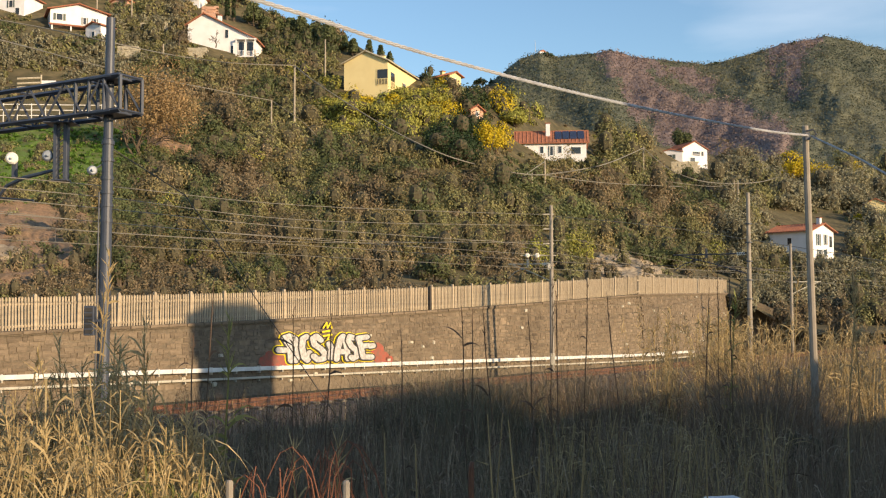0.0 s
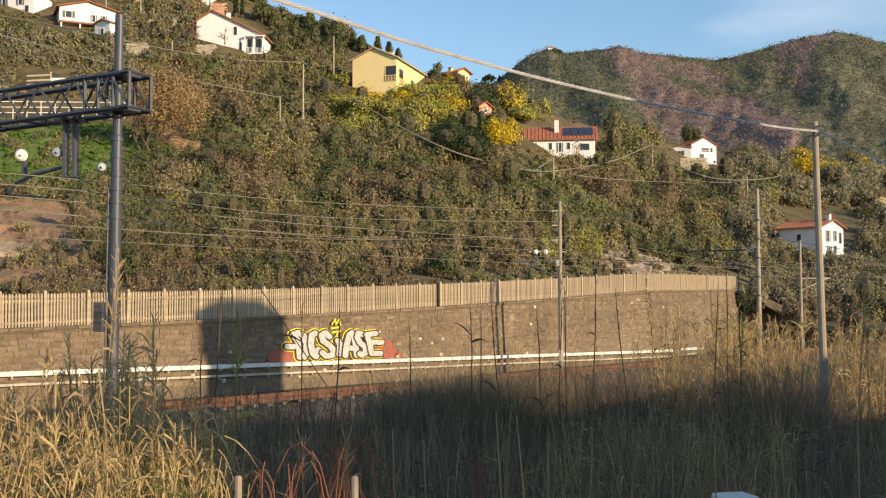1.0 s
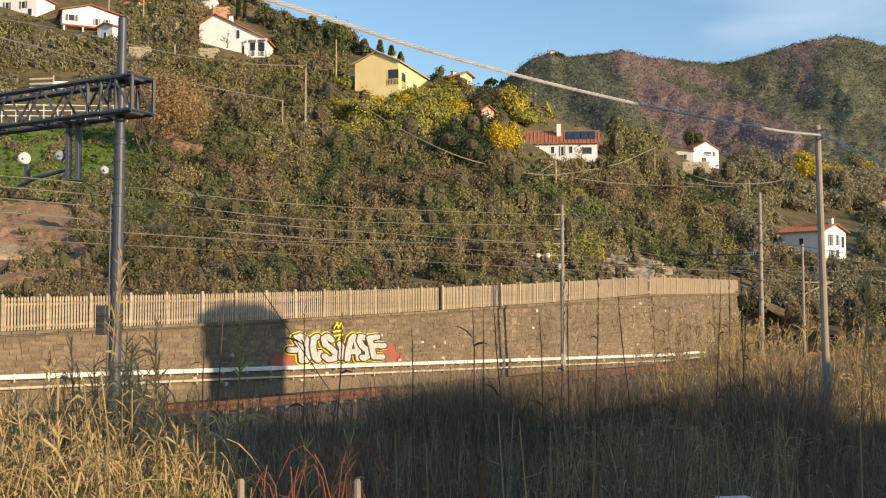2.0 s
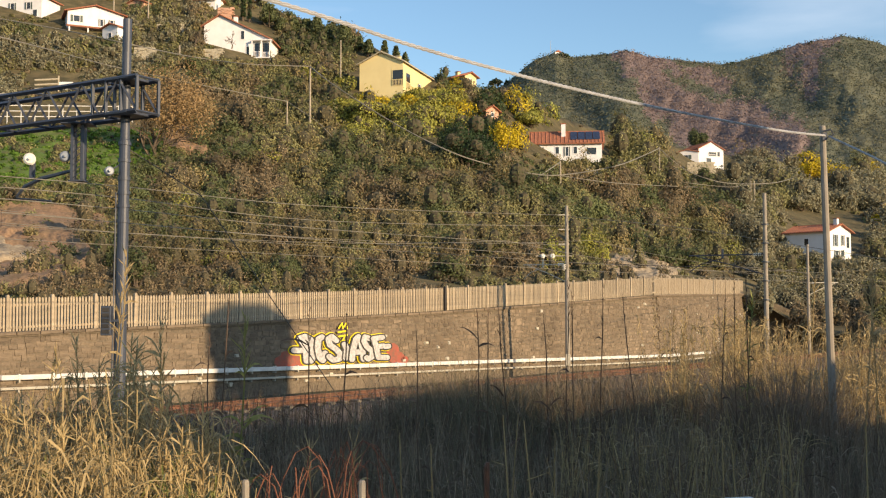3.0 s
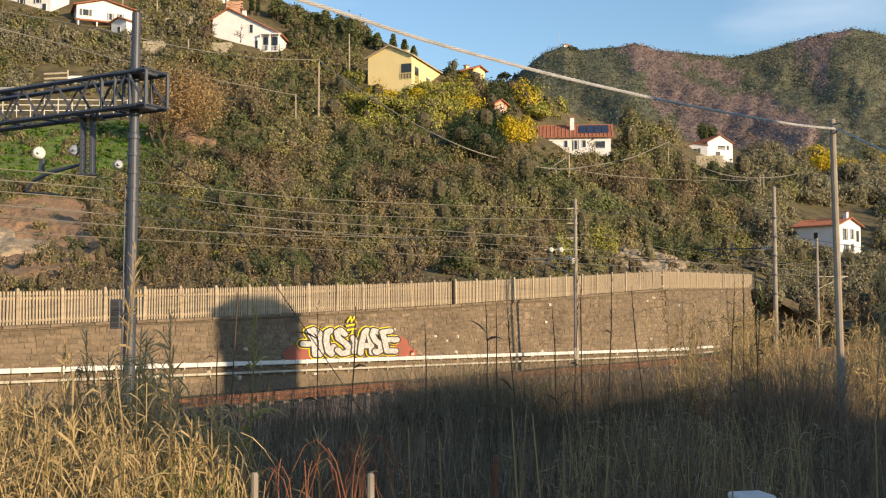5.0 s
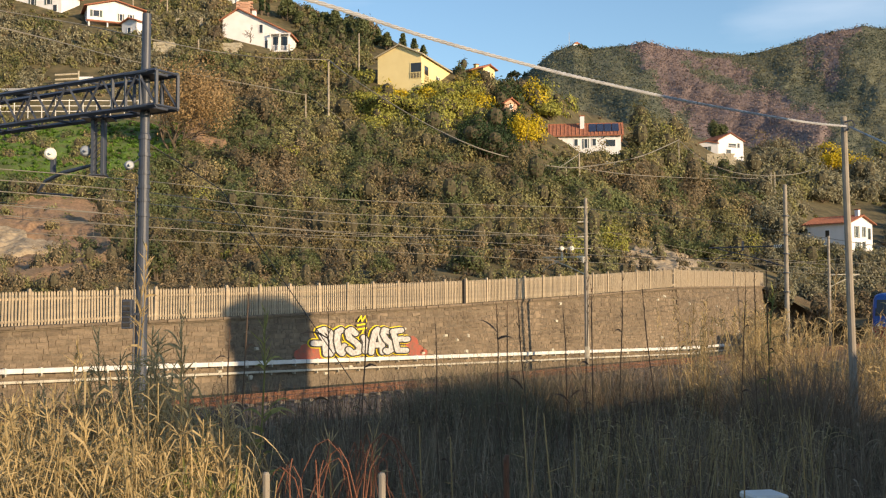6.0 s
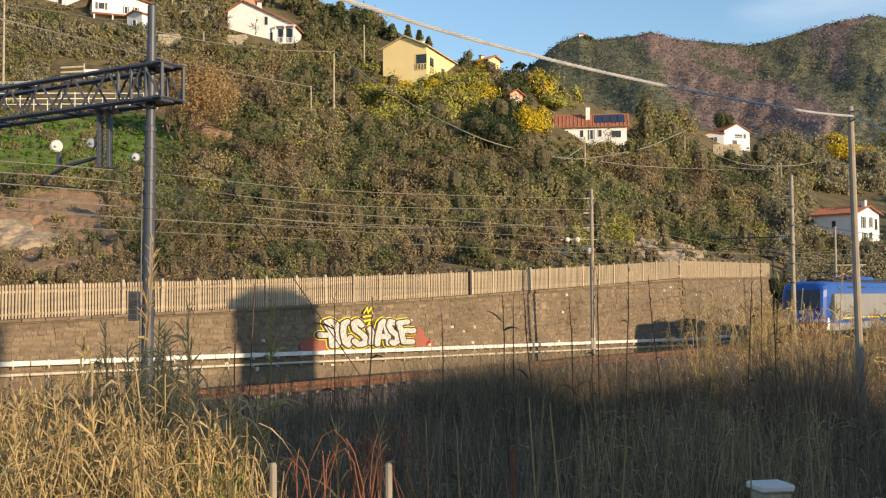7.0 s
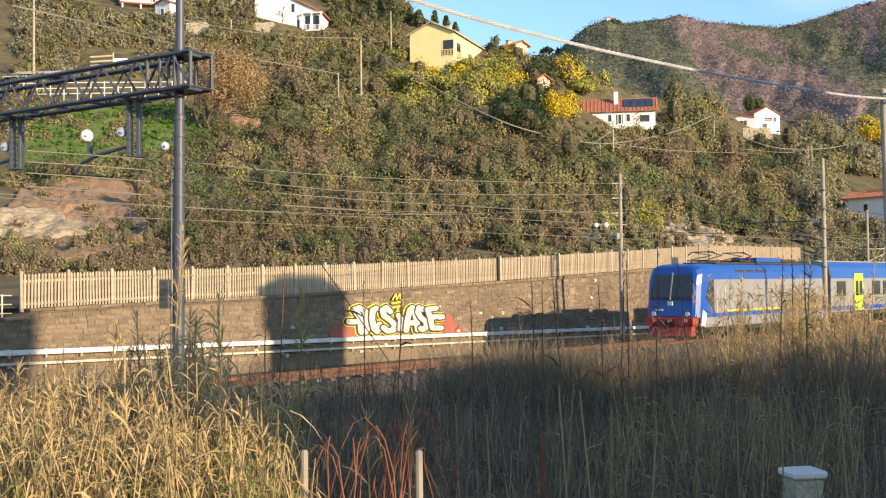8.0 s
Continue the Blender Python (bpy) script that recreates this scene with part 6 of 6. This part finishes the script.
# ---- near things in the weeds ----
def build_near():
    for i, j, far in ((432, 852, 8.7), (638, 853, 8.7)):
        p = bearing(i, j, far)
        o = part("fence_stake", tube(bmesh.new(), [(p.x, p.y, 0.0), (p.x, p.y, p.z - 0.02), (p.x, p.y, p.z)], [0.031, 0.029, 0.019], 8), "pole")
        tagged(o, "grey weathered stake in the weeds", "stake", "stakes in the weeds")
    p = bearing(859, 822, 11.5)
    o = part("rusty_post", tube(bmesh.new(), [(p.x, p.y, 0.0), (p.x, p.y, p.z - 0.05), (p.x + 0.01, p.y, p.z)], [0.034, 0.032, 0.02], 8), "rail")
    tagged(o, "rusty orange iron post among weeds", "post")
    p = bearing(1313, 889, 11.0)
    b = empty("concrete_pillar", pose(p.x, p.y, 0.0, 0, 0, 12), "concrete pillar with a pale stained cap", "pillar")
    part("shaft", boxed(-0.15, -0.15, 0, 0.15, 0.15, p.z - 0.08, 0.02), "concrete", b)
    part("cap", boxed(-0.18, -0.18, p.z - 0.076, 0.18, 0.18, p.z, 0.02), "duct", b)
    # arching brambles
    rng = np.random.default_rng(21)
    t = empty("bramble", Matrix(), "arching red-brown bramble canes", "bramble")
    for k in range(22):
        i0 = rng.uniform(480, 650)
        f = rng.uniform(8.6, 9.4)
        a = bearing(i0, 930, f)
        a.z = 0.2
        reach = rng.uniform(-0.75, 0.75)
        topz = bearing(i0, rng.uniform(785, 850), f).z
        pts = []
        for q in np.linspace(0, 1, 9):
            pts.append(Vector((a.x + reach * q ** 1.5 + 0.02 * rng.normal(), a.y + 0.2 * q, 0.2 + (topz - 0.2) * math.sin(3.1416 * (0.06 + 0.68 * q)))))
        part("cane", tube(bmesh.new(), pts, [0.007 - 0.0005 * n for n in range(9)], 5), "bramble", t)
    # tall single stalks
    for n, (i, j0, j1, far, m, w) in enumerate(((222, 452, 760, 15, "reed", 0.02), (213, 520, 760, 14.8, "reed", 0.016), (842, 548, 660, 17, "reed_d", 0.024), (880, 548, 660, 17, "reed_d", 0.022), (862, 552, 640, 18, "reed_d", 0.012), (1003, 500, 660, 17.5, "reed_d", 0.02), (1010, 520, 660, 17.5, "reed_d", 0.016), (1065, 505, 640, 18, "reed_d", 0.014), (1100, 530, 640, 18.5, "reed_d", 0.014), (960, 560, 660, 18, "reed_d", 0.01), (545, 552, 700, 14, "reed_d", 0.014), (612, 558, 700, 14, "reed_d", 0.014), (405, 500, 640, 16, "reed_d", 0.008), (283, 570, 740, 12, "reed", 0.012), (133, 602, 740, 12, "reed", 0.012), (1296, 478, 660, 20, "reed_d", 0.022), (1318, 500, 660, 20, "reed_d", 0.02), (1282, 520, 660, 20, "reed_d", 0.014), (1537, 480, 640, 20, "reed", 0.02), (1545, 495, 640, 20, "reed", 0.016), (1440, 500, 640, 24, "reed", 0.016), (432, 560, 800, 11, "reed_g", 0.012), (1330, 530, 680, 22, "reed_g", 0.02), (735, 590, 720, 16, "reed_d", 0.008), (370, 590, 720, 16, "reed_d", 0.012), (545, 780, 880, 9.6, "reed", 0.008), (624, 795, 880, 9.6, "reed", 0.008))):
        a, b = bearing(i + rng.uniform(-34, 34), j1, far), bearing(i, j0, far)
        a.z = 0.1
        mid = a.lerp(b, 0.55) + Vector((rng.uniform(-0.06, 0.06), 0, 0))
        head = a.lerp(b, 0.80)
        t = empty("tall_reed", Matrix(), "tall single reed with feathery head" if m == "reed" else "tall dark withered reed standing alone" if m == "reed_d" else "tall green reed with leaning leaves", "reed", "tall single reeds")
        part("stalk", tube(bmesh.new(), [a, mid, head, b], [0.005, 0.008, 0.010, 0.004] if m == "reed_d" else [0.012, 0.010, 0.009, 0.004], 6), m, t)
        quads = []
        for k in range(26):
            f = rng.uniform(0, 1)
            q0 = np.array(head.lerp(b, f))
            o = unit(rng.normal(size=3) * np.array([1, 1, 0.5]) + np.array([0, 0, 4.5 if m == "reed_d" else 2.4]))
            L = rng.uniform(0.1, 0.26) * (0.6 if m == "reed_d" else 1)
            sp = np.linspace(0, 1, 3)[:, None]
            quads.append(ribbon(q0 + o * sp * L, w * (0.45 if m == "reed_d" else 0.9), unit(rng.normal(size=3))))
        for k in range({"reed": 6, "reed_g": 18, "reed_d": 2}[m]):
            f = rng.uniform(0.35, 0.9)
            q0 = np.array(a.lerp(b, f))
            o = np.array([rng.choice((-1, 1)) * rng.uniform(0.5, 1), rng.normal() * 0.4, 0])
            L = rng.uniform(0.25, 0.55)
            sp = np.linspace(0, 1, 5)[:, None]
            pts = q0 + o * sp * L * 0.7 + np.array([0, 0, 1]) * L * (rng.uniform(0.4, 1) * sp - rng.uniform(0.4, 1.1) * sp ** 2)
            quads.append(ribbon(pts, 0.02, unit(np.array([0, 0.4, 1]) + 0.4 * rng.normal(size=3))))
        me = quad_mesh("blades", np.concatenate(quads), m)
        o = new("foliage", me)
        o.parent = t


def build_pale_stalks():
    rng = np.random.default_rng(31)
    for i, j0, lean in ((915, 735, -40), (888, 738, 6), (925, 748, 26), (1375, 738, 24), (1392, 742, 16), (1276, 778, -4), (1292, 790, 20), (980, 770, -16), (760, 790, 14), (705, 770, 5), (1060, 800, -18), (1200, 800, 22), (1530, 760, 12), (620, 800, 6), (1130, 770, 8)):
        far = rng.uniform(9.6, 12.0)
        top = bearing(i, j0, far)
        low = Vector((bearing(i + lean, 880, far).x, top.y + rng.uniform(-0.1, 0.1), 0.1))
        t = empty("pale_stalk", Matrix(), "pale dry broken stalk leaning in shaded weeds", "reed", "pale leaning stalks")
        mid = low.lerp(top, 0.6) + Vector((rng.uniform(-0.05, 0.05), 0, 0))
        part("stalk", tube(bmesh.new(), [low, mid, top], [0.010, 0.009, 0.005], 6), "reed", t)
        for _ in range(2):
            f = rng.uniform(0.5, 0.95)
            a = low.lerp(top, f)
            part("twig", tube(bmesh.new(), [a, a + Vector((rng.uniform(-0.2, 0.2), 0, rng.uniform(-0.05, 0.16)))], [0.005, 0.002], 4), "reed", t)


# ---- unseen buildings, added behind the viewer on the sunny side to shade weeds and wall ----
def station(q0, q1, p0, p1, h, gable=0.0):
    m = Matrix.Identity(4)
    m.col[0][:3], m.col[1][:3] = (0.65, 0.76, 0), (-0.76, 0.65, 0)
    e = empty("shade_building", m, "unseen plain building added to cast shade", "building")
    part("wall", boxed(q0, -p1, -0.2, q1, -p0, h), "pink", e)
    g = max(0.3, gable)
    part("roof", prism(bmesh.new(), [(q0 - 0.3, h + 0.004), (q1 + 0.3, h + 0.004), (q1 - 1.2 if gable else q1 + 0.3, h + g), (q0 + 1.2 if gable else q0 - 0.3, h + g)], -p1 - 0.3, -p0 + 0.3), "roof", e)


station(6.5, 21, 10, 18, 8.3)
station(21.02, 23.5, 10, 18, 6.9)
station(23.52, 45, 10, 18, 5.4)
station(15.3, 20.2, 18.5, 24, 17.2)
station(32, 36.8, 0, 8, 13.9, 0.6)
build_mast()
build_lines()
build_houses()
build_terrace()
build_near()
build_pale_stalks()
build_graffiti()
build_ducts()
# ---- train ----
def wheelset(parent, x):
    o = part("wheelset", bmesh.new(), "black", parent)
    bm = bmesh.new()
    for y in (-0.78, 0.78):
        rod(bm, (0, y - 0.07, 0), (0, y + 0.07, 0), 0.53, 0.53, 24)
    rod(bm, (0, -0.85, 0), (0, 0.85, 0), 0.09, 0.09, 10)
    for k in range(6):
        a = k * 1.0472
        box(bm, -0.05, -0.87, 0.18, 0.05, -0.85, 0.46, 0, pose(0, 0, 0, 0, math.degrees(a), 0))
    bm.to_mesh(o.data)
    bm.free()
    o.matrix_basis = pose(x, 0, 0.55)
    WHEELS.append((o, x))
    return o


WHEELS = []


def bogie(parent, x):
    bm = bmesh.new()
    for y in (-1.05, 1.05):
        box(bm, x - 2.1, y - 0.1, 0.45, x + 2.1, y + 0.1, 0.85, 0.05)
        box(bm, x - 0.5, y - 0.14, 0.3, x + 0.5, y + 0.14, 0.6, 0.05)
        for dx in (-1.3, 1.3):
            box(bm, x + dx - 0.25, y - 0.16, 0.35, x + dx + 0.25, y + 0.16, 0.75, 0.04)
            rod(bm, (x + dx + 0.4, y, 0.5), (x + dx + 0.4, y, 1.05), 0.11, 0.11, 8)
    part("bogie_frame", bm, "black", parent)
    wheelset(parent, x - 1.3)
    wheelset(parent, x + 1.3)


def build_loco():
    t = empty("locomotive", Matrix(), "blue and silver electric locomotive with red buffer beam", "locomotive")
    L, W = 15.75, 1.5
    # body shell: rings of a rounded section, narrowing to the nose
    def ring(x, w, top, low, round_=0.38):
        pts = []
        for sgn in (1, -1):
            arc = [(w, low), (w, top - 0.95), (w - 0.02, top - round_ - 0.12), (w - 0.10, top - 0.22), (w - 0.32, top - 0.07), (w - 0.62, top - 0.01)]
            pts += [(x, sgn * a, z) for a, z in (arc if sgn == 1 else arc[::-1])]
        return pts
    def shell(rows, cap0=True, cap1=True):
        bm = bmesh.new()
        rr = [[bm.verts.new(v) for v in r] for r in rows]
        for a, b in zip(rr, rr[1:]):
            n = len(a)
            for k in range(n):
                bm.faces.new((a[k], a[(k + 1) % n], b[(k + 1) % n], b[k]))
        if cap0:
            bm.faces.new(rr[0])
        if cap1:
            bm.faces.new(rr[-1][::-1])
        bmesh.ops.recalc_face_normals(bm, faces=bm.faces[:])
        return bm
    def slanted(x_low, x_top, w, top, low):
        return [(x_low + (x_top - x_low) * max(0.0, (z - 2.0) / (top - 2.0)), y, z) for _, y, z in ring(0, w, top, low)]
    body = part("body", shell([slanted(0.02, 0.42, 1.18, 3.62, 1.18), slanted(0.10, 0.52, 1.34, 3.70, 1.16), slanted(0.34, 0.78, 1.47, 3.78, 1.14), ring(1.4, 1.5, 3.82, 1.12), ring(L - 0.3, 1.5, 3.82, 1.12), ring(L, 1.42, 3.74, 1.15)]), "blue", t)
    # windscreen: two panes with a pillar, in a dark mask
    mk = pose(0, 0, 0)
    def front(y0, y1, z0, z1, off, name, m, label=""):
        bm = bmesh.new()
        pts = []
        for y, z in ((y0, z0), (y1, z0), (y1, z1), (y0, z1)):
            x = 0.02 + 0.40 * max(0.0, (z - 2.0) / 1.62) + max(0.0, abs(y) - 1.0) ** 2 * 0.7
            pts.append((x, y, z))
        f = [bm.verts.new((x - off, y, z)) for x, y, z in pts]
        g = [bm.verts.new((x + 0.03, y, z)) for x, y, z in pts]
        bm.faces.new(f)
        bm.faces.new(g[::-1])
        for k in range(4):
            bm.faces.new((f[k], f[(k + 1) % 4], g[(k + 1) % 4], g[k]))
        bmesh.ops.recalc_face_normals(bm, faces=bm.faces[:])
        return part(name, bm, m, body, label)
    front(-1.14, 1.14, 2.02, 3.36, 0.004, "windscreen_mask", "black", "black windscreen surround")
    front(-1.06, -0.04, 2.12, 3.26, 0.012, "windscreen", "glass")
    front(0.04, 1.06, 2.12, 3.26, 0.012, "windscreen", "glass")
    front(-0.03, 0.03, 2.02, 3.36, 0.02, "pillar", "duct2")
    for y in (-0.5, 0.55):
        front(y - 0.012, y + 0.012, 2.15, 2.9, 0.03, "wiper", "black")
    front(-0.14, 0.14, 1.72, 1.94, 0.012, "emblem", "duct", "small pale emblem")
    for k in range(5):
        front(0.42 + 0.09 * k, 0.49 + 0.09 * k, 1.46, 1.54, 0.012, "marking", "duct")
    for y in (-0.95, 0.95):
        lamp = part("headlight", rod(bmesh.new(), (0.0, y, 1.3), (0.10, y, 1.3), 0.12, 0.12, 14), "duct", body, "pale round headlight")
    # buffer beam
    beam = part("buffer_beam", boxed(-0.02, -1.32, 0.72, 0.5, 1.32, 1.15, 0.06), "red", t, "red buffer beam")
    for y in (-0.88, 0.88):
        b = part("buffer", rod(bmesh.new(), (-0.5, y, 0.98), (-0.02, y, 0.98), 0.11, 0.13, 12), "black", beam)
        part("buffer_plate", rod(bmesh.new(), (-0.56, y, 0.98), (-0.5, y, 0.98), 0.24, 0.24, 16), "red", b)
    part("coupler", boxed(-0.4, -0.12, 0.8, 0.0, 0.12, 1.05, 0.04), "black", beam)
    part("plough", prism(bmesh.new(), [(-0.15, 0.22), (0.35, 0.22), (0.35, 0.70), (0.02, 0.70)], -1.2, 1.2), "red", t, "red snow plough")
    for k in range(3):
        part("hose", tube(bmesh.new(), [(-0.03, -0.4 + 0.3 * k, 0.9), (-0.22, -0.42 + 0.3 * k, 0.7), (-0.1, -0.45 + 0.3 * k, 0.45)], 0.03, 5), "black", beam)
    # sides: silver panels with ribs, pale skirt, stripe, cab door and window
    for sg in (-1, 1):
        side = part("side_panel", boxed(1.75, sg * 1.505 - 0.012, 1.32, L - 0.35, sg * 1.505 + 0.012, 3.0, 0.004), "silver", body, "ribbed silver side panel")
        for k in range(9):
            z = 1.5 + 0.165 * k
            part("rib", boxed(3.5, sg * 1.522 - 0.008, z, L - 0.5, sg * 1.522 + 0.008, z + 0.035), "silver", side)
        part("cab_flank", prism(bmesh.new(), [(0.95, 2.1), (1.74, 1.36), (1.74, 2.98), (1.35, 2.98)], sg * 1.497 - 0.012, sg * 1.497 + 0.012), "black", body, "dark slanted cab flank")
        part("cab_window", prism(bmesh.new(), [(1.18, 2.3), (1.66, 2.3), (1.66, 2.9), (1.40, 2.9)], sg * 1.513 - 0.012, sg * 1.513 + 0.012), "glass", body)
        d = part("cab_door", boxed(2.0, sg * 1.522 - 0.008, 1.36, 2.7, sg * 1.522 + 0.008, 2.96), "silver", body)
        part("handrail", tube(bmesh.new(), [(1.92, sg * 1.57, 1.3), (1.92, sg * 1.57, 2.6)], 0.018, 5), "duct", d)
        part("handrail", tube(bmesh.new(), [(2.78, sg * 1.57, 1.3), (2.78, sg * 1.57, 2.6)], 0.018, 5), "duct", d)
        part("stripe", boxed(2.9, sg * 1.524 - 0.008, 1.37, L - 1.0, sg * 1.524 + 0.008, 1.45), "yellow_paint", body, "thin yellow stripe")
        part("skirt", boxed(0.75, sg * 1.46 - 0.03, 0.62, L - 0.3, sg * 1.46 + 0.03, 1.13, 0.02), "silver", t, "pale lower skirt")
        part("corner_flash", prism(bmesh.new(), [(0.42, 0.7), (0.8, 0.7), (1.0, 1.3), (0.62, 1.5)], sg * 1.47 - 0.03, sg * 1.47 + 0.05), "white", t, "white corner flash")
        for k in range(9):
            part("roof_grille", boxed(4.2 + 1.15 * k, sg * 1.42 - 0.05, 3.22, 5.1 + 1.15 * k, sg * 1.42 + 0.05, 3.5, 0.01), "black" if k < 3 else "blue", body)
    # roof gear
    roof = part("roof_deck", boxed(3.0, -0.95, 3.80, L - 1.2, 0.95, 3.90, 0.02), "black", t)
    part("roof_box", boxed(8.0, -0.8, 3.90, 11.0, 0.8, 4.18, 0.05), "blue", roof)
    part("roof_box", boxed(11.4, -0.7, 3.90, 13.2, 0.7, 4.12, 0.05), "black", roof)
    for x in (2.9, 6.4):
        p = part("pantograph", bmesh.new(), "black", roof, "folded dark pantograph")
        part("base_frame", boxed(x, -0.6, 3.95, x + 2.2, 0.6, 4.02, 0.01), "black", p)
        for y in (-0.5, 0.5):
            part("lower_arm", tube(bmesh.new(), [(x + 0.2, y, 4.05), (x + 2.0, y * 0.6, 4.28)], 0.03, 5), "black", p)
            part("upper_arm", tube(bmesh.new(), [(x + 2.0, y * 0.6, 4.28), (x + 0.5, y * 0.9, 4.42)], 0.025, 5), "black", p)
        part("collector_head", tube(bmesh.new(), [(x + 0.5, -0.85, 4.28), (x + 0.45, -0.6, 4.44), (x + 0.45, 0.6, 4.44), (x + 0.5, 0.85, 4.28)], 0.03, 5), "black", p)
        for y in (-0.55, 0.55):
            insulator(p, (x + 1.1, y, 3.82), (0, 0, 1), 2, 0.09, "red")
    part("horn", tube(bmesh.new(), [(1.3, -0.5, 3.86), (1.3, -0.5, 3.95), (0.9, -0.5, 3.95)], 0.04, 6), "black", roof)
    part("aerial", boxed(1.1, 0.1, 3.80, 1.14, 0.5, 4.15), "concrete", roof)
    insulator(roof, (7.5, -0.6, 3.9), (0, 0, 1), 3, 0.1, "red")
    insulator(roof, (11.2, -0.6, 3.9), (0, 0, 1), 3, 0.1, "red")
    part("underframe", boxed(0.5, -1.25, 0.75, L - 0.2, 1.25, 1.12, 0.03), "black", t)
    part("equipment_box", boxed(6.2, -1.3, 0.35, 9.4, 1.3, 0.75, 0.05), "black", t)
    bogie(t, 3.4)
    bogie(t, 12.3)
    return t


def build_coach():
    t = empty("passenger_coach", Matrix(), "silver passenger coach with blue roof band and lime doors", "railway coach")
    L = 26.0
    bm = bmesh.new()
    sec = [(-1.4, 0.95), (1.4, 0.95), (1.42, 3.0), (1.32, 3.65), (0.95, 3.98), (0.4, 4.08), (-0.4, 4.08), (-0.95, 3.98), (-1.32, 3.65), (-1.42, 3.0)]
    prism(bm, [(y, z) for y, z in sec], -L, 0, pose(0, 0, 0, 0, 0, 90))
    body = part("body", bm, "silver", t)
    bm = bmesh.new()
    prism(bm, [(-0.98, 3.96), (0.98, 3.96), (0.4, 4.1), (-0.4, 4.1)], -L + 0.1, -0.1, pose(0, 0, 0, 0, 0, 90))
    part("roof", bm, "duct2", t, "pale grey roof")
    for sg in (-1, 1):
        part("blue_band", prism(bmesh.new(), [(sg * 1.43, 3.0), (sg * 1.445, 3.0), (sg * 1.345, 3.66), (sg * 0.97, 3.99), (sg * 0.96, 3.97), (sg * 1.33, 3.64)], -L + 0.05, -0.05, pose(0, 0, 0, 0, 0, 90)), "blue", t, "blue band below the roof")
        part("lower_band", boxed(0.1, sg * 1.425 - 0.01, 1.05, L - 0.1, sg * 1.425 + 0.01, 1.3), "blue", t, "blue band above the sill")
        for x in (3.6, 21.0):
            d = part("door", boxed(x, sg * 1.44 - 0.012, 1.0, x + 1.4, sg * 1.44 + 0.012, 3.3, 0.005), "lime_paint", t, "lime yellow door")
            for k in (0, 1):
                part("door_window", boxed(x + 0.15 + 0.62 * k, sg * 1.455 - 0.012, 1.9, x + 0.63 + 0.62 * k, sg * 1.455 + 0.012, 2.85), "glass", d)
        for k in range(13):
            x = 0.9 + 1.9 * k
            if 2.6 < x < 5.0 or 19.6 < x < 22.4:
                continue
            w = part("window", boxed(x, sg * 1.43 - 0.01, 1.92, x + 1.35, sg * 1.43 + 0.01, 2.82), "black", t)
            part("pane", boxed(x + 0.06, sg * 1.445 - 0.012, 1.98, x + 1.29, sg * 1.445 + 0.012, 2.76), "glass", w)
    part("gangway", boxed(-0.35, -0.6, 1.1, -0.004, 0.6, 3.3, 0.05), "black", t)
    part("underframe", boxed(0.3, -1.2, 0.7, L - 0.3, 1.2, 0.94, 0.03), "black", t)
    bogie(t, 4.0)
    bogie(t, 22.0)
    return t


LOCO = build_loco()
split = len(WHEELS)
COACH = build_coach()
SPEED = 18.5


# seconds, and the front's place along the wall
RUN = ((0.0, 169.0), (2.0, 133.8), (4.0, 98.8), (5.0, 81.6), (6.0, 64.2), (6.5, 55.2), (7.0, 45.9), (7.5, 35.8), (8.0, 25.8))


def train_pose(place, behind=0.0):
    p = WALL0 + ALONG * (place + behind) + INTO * TRACK
    m = wall_frame(0, 0, 0)
    m.col[3][:3] = (p.x, p.y, RAIL)
    return m


def wheel_rows(x):
    rows = []
    for n in range(0, int(SECONDS * FPS) + 1):
        t = n / FPS
        rows.append((t, pose(x, 0, 0.55, 0, -math.degrees(SPEED * t / 0.53) % 360, 0)))
    return rows


build_stones(railway_wall)
build_fence()


def motions():
    walk(LOCO, [(t, train_pose(s)) for t, s in RUN])
    walk(COACH, [(t, train_pose(s, 16.4)) for t, s in RUN])
    for wheels, x in WHEELS:
        walk(wheels, wheel_rows(x))


motions()
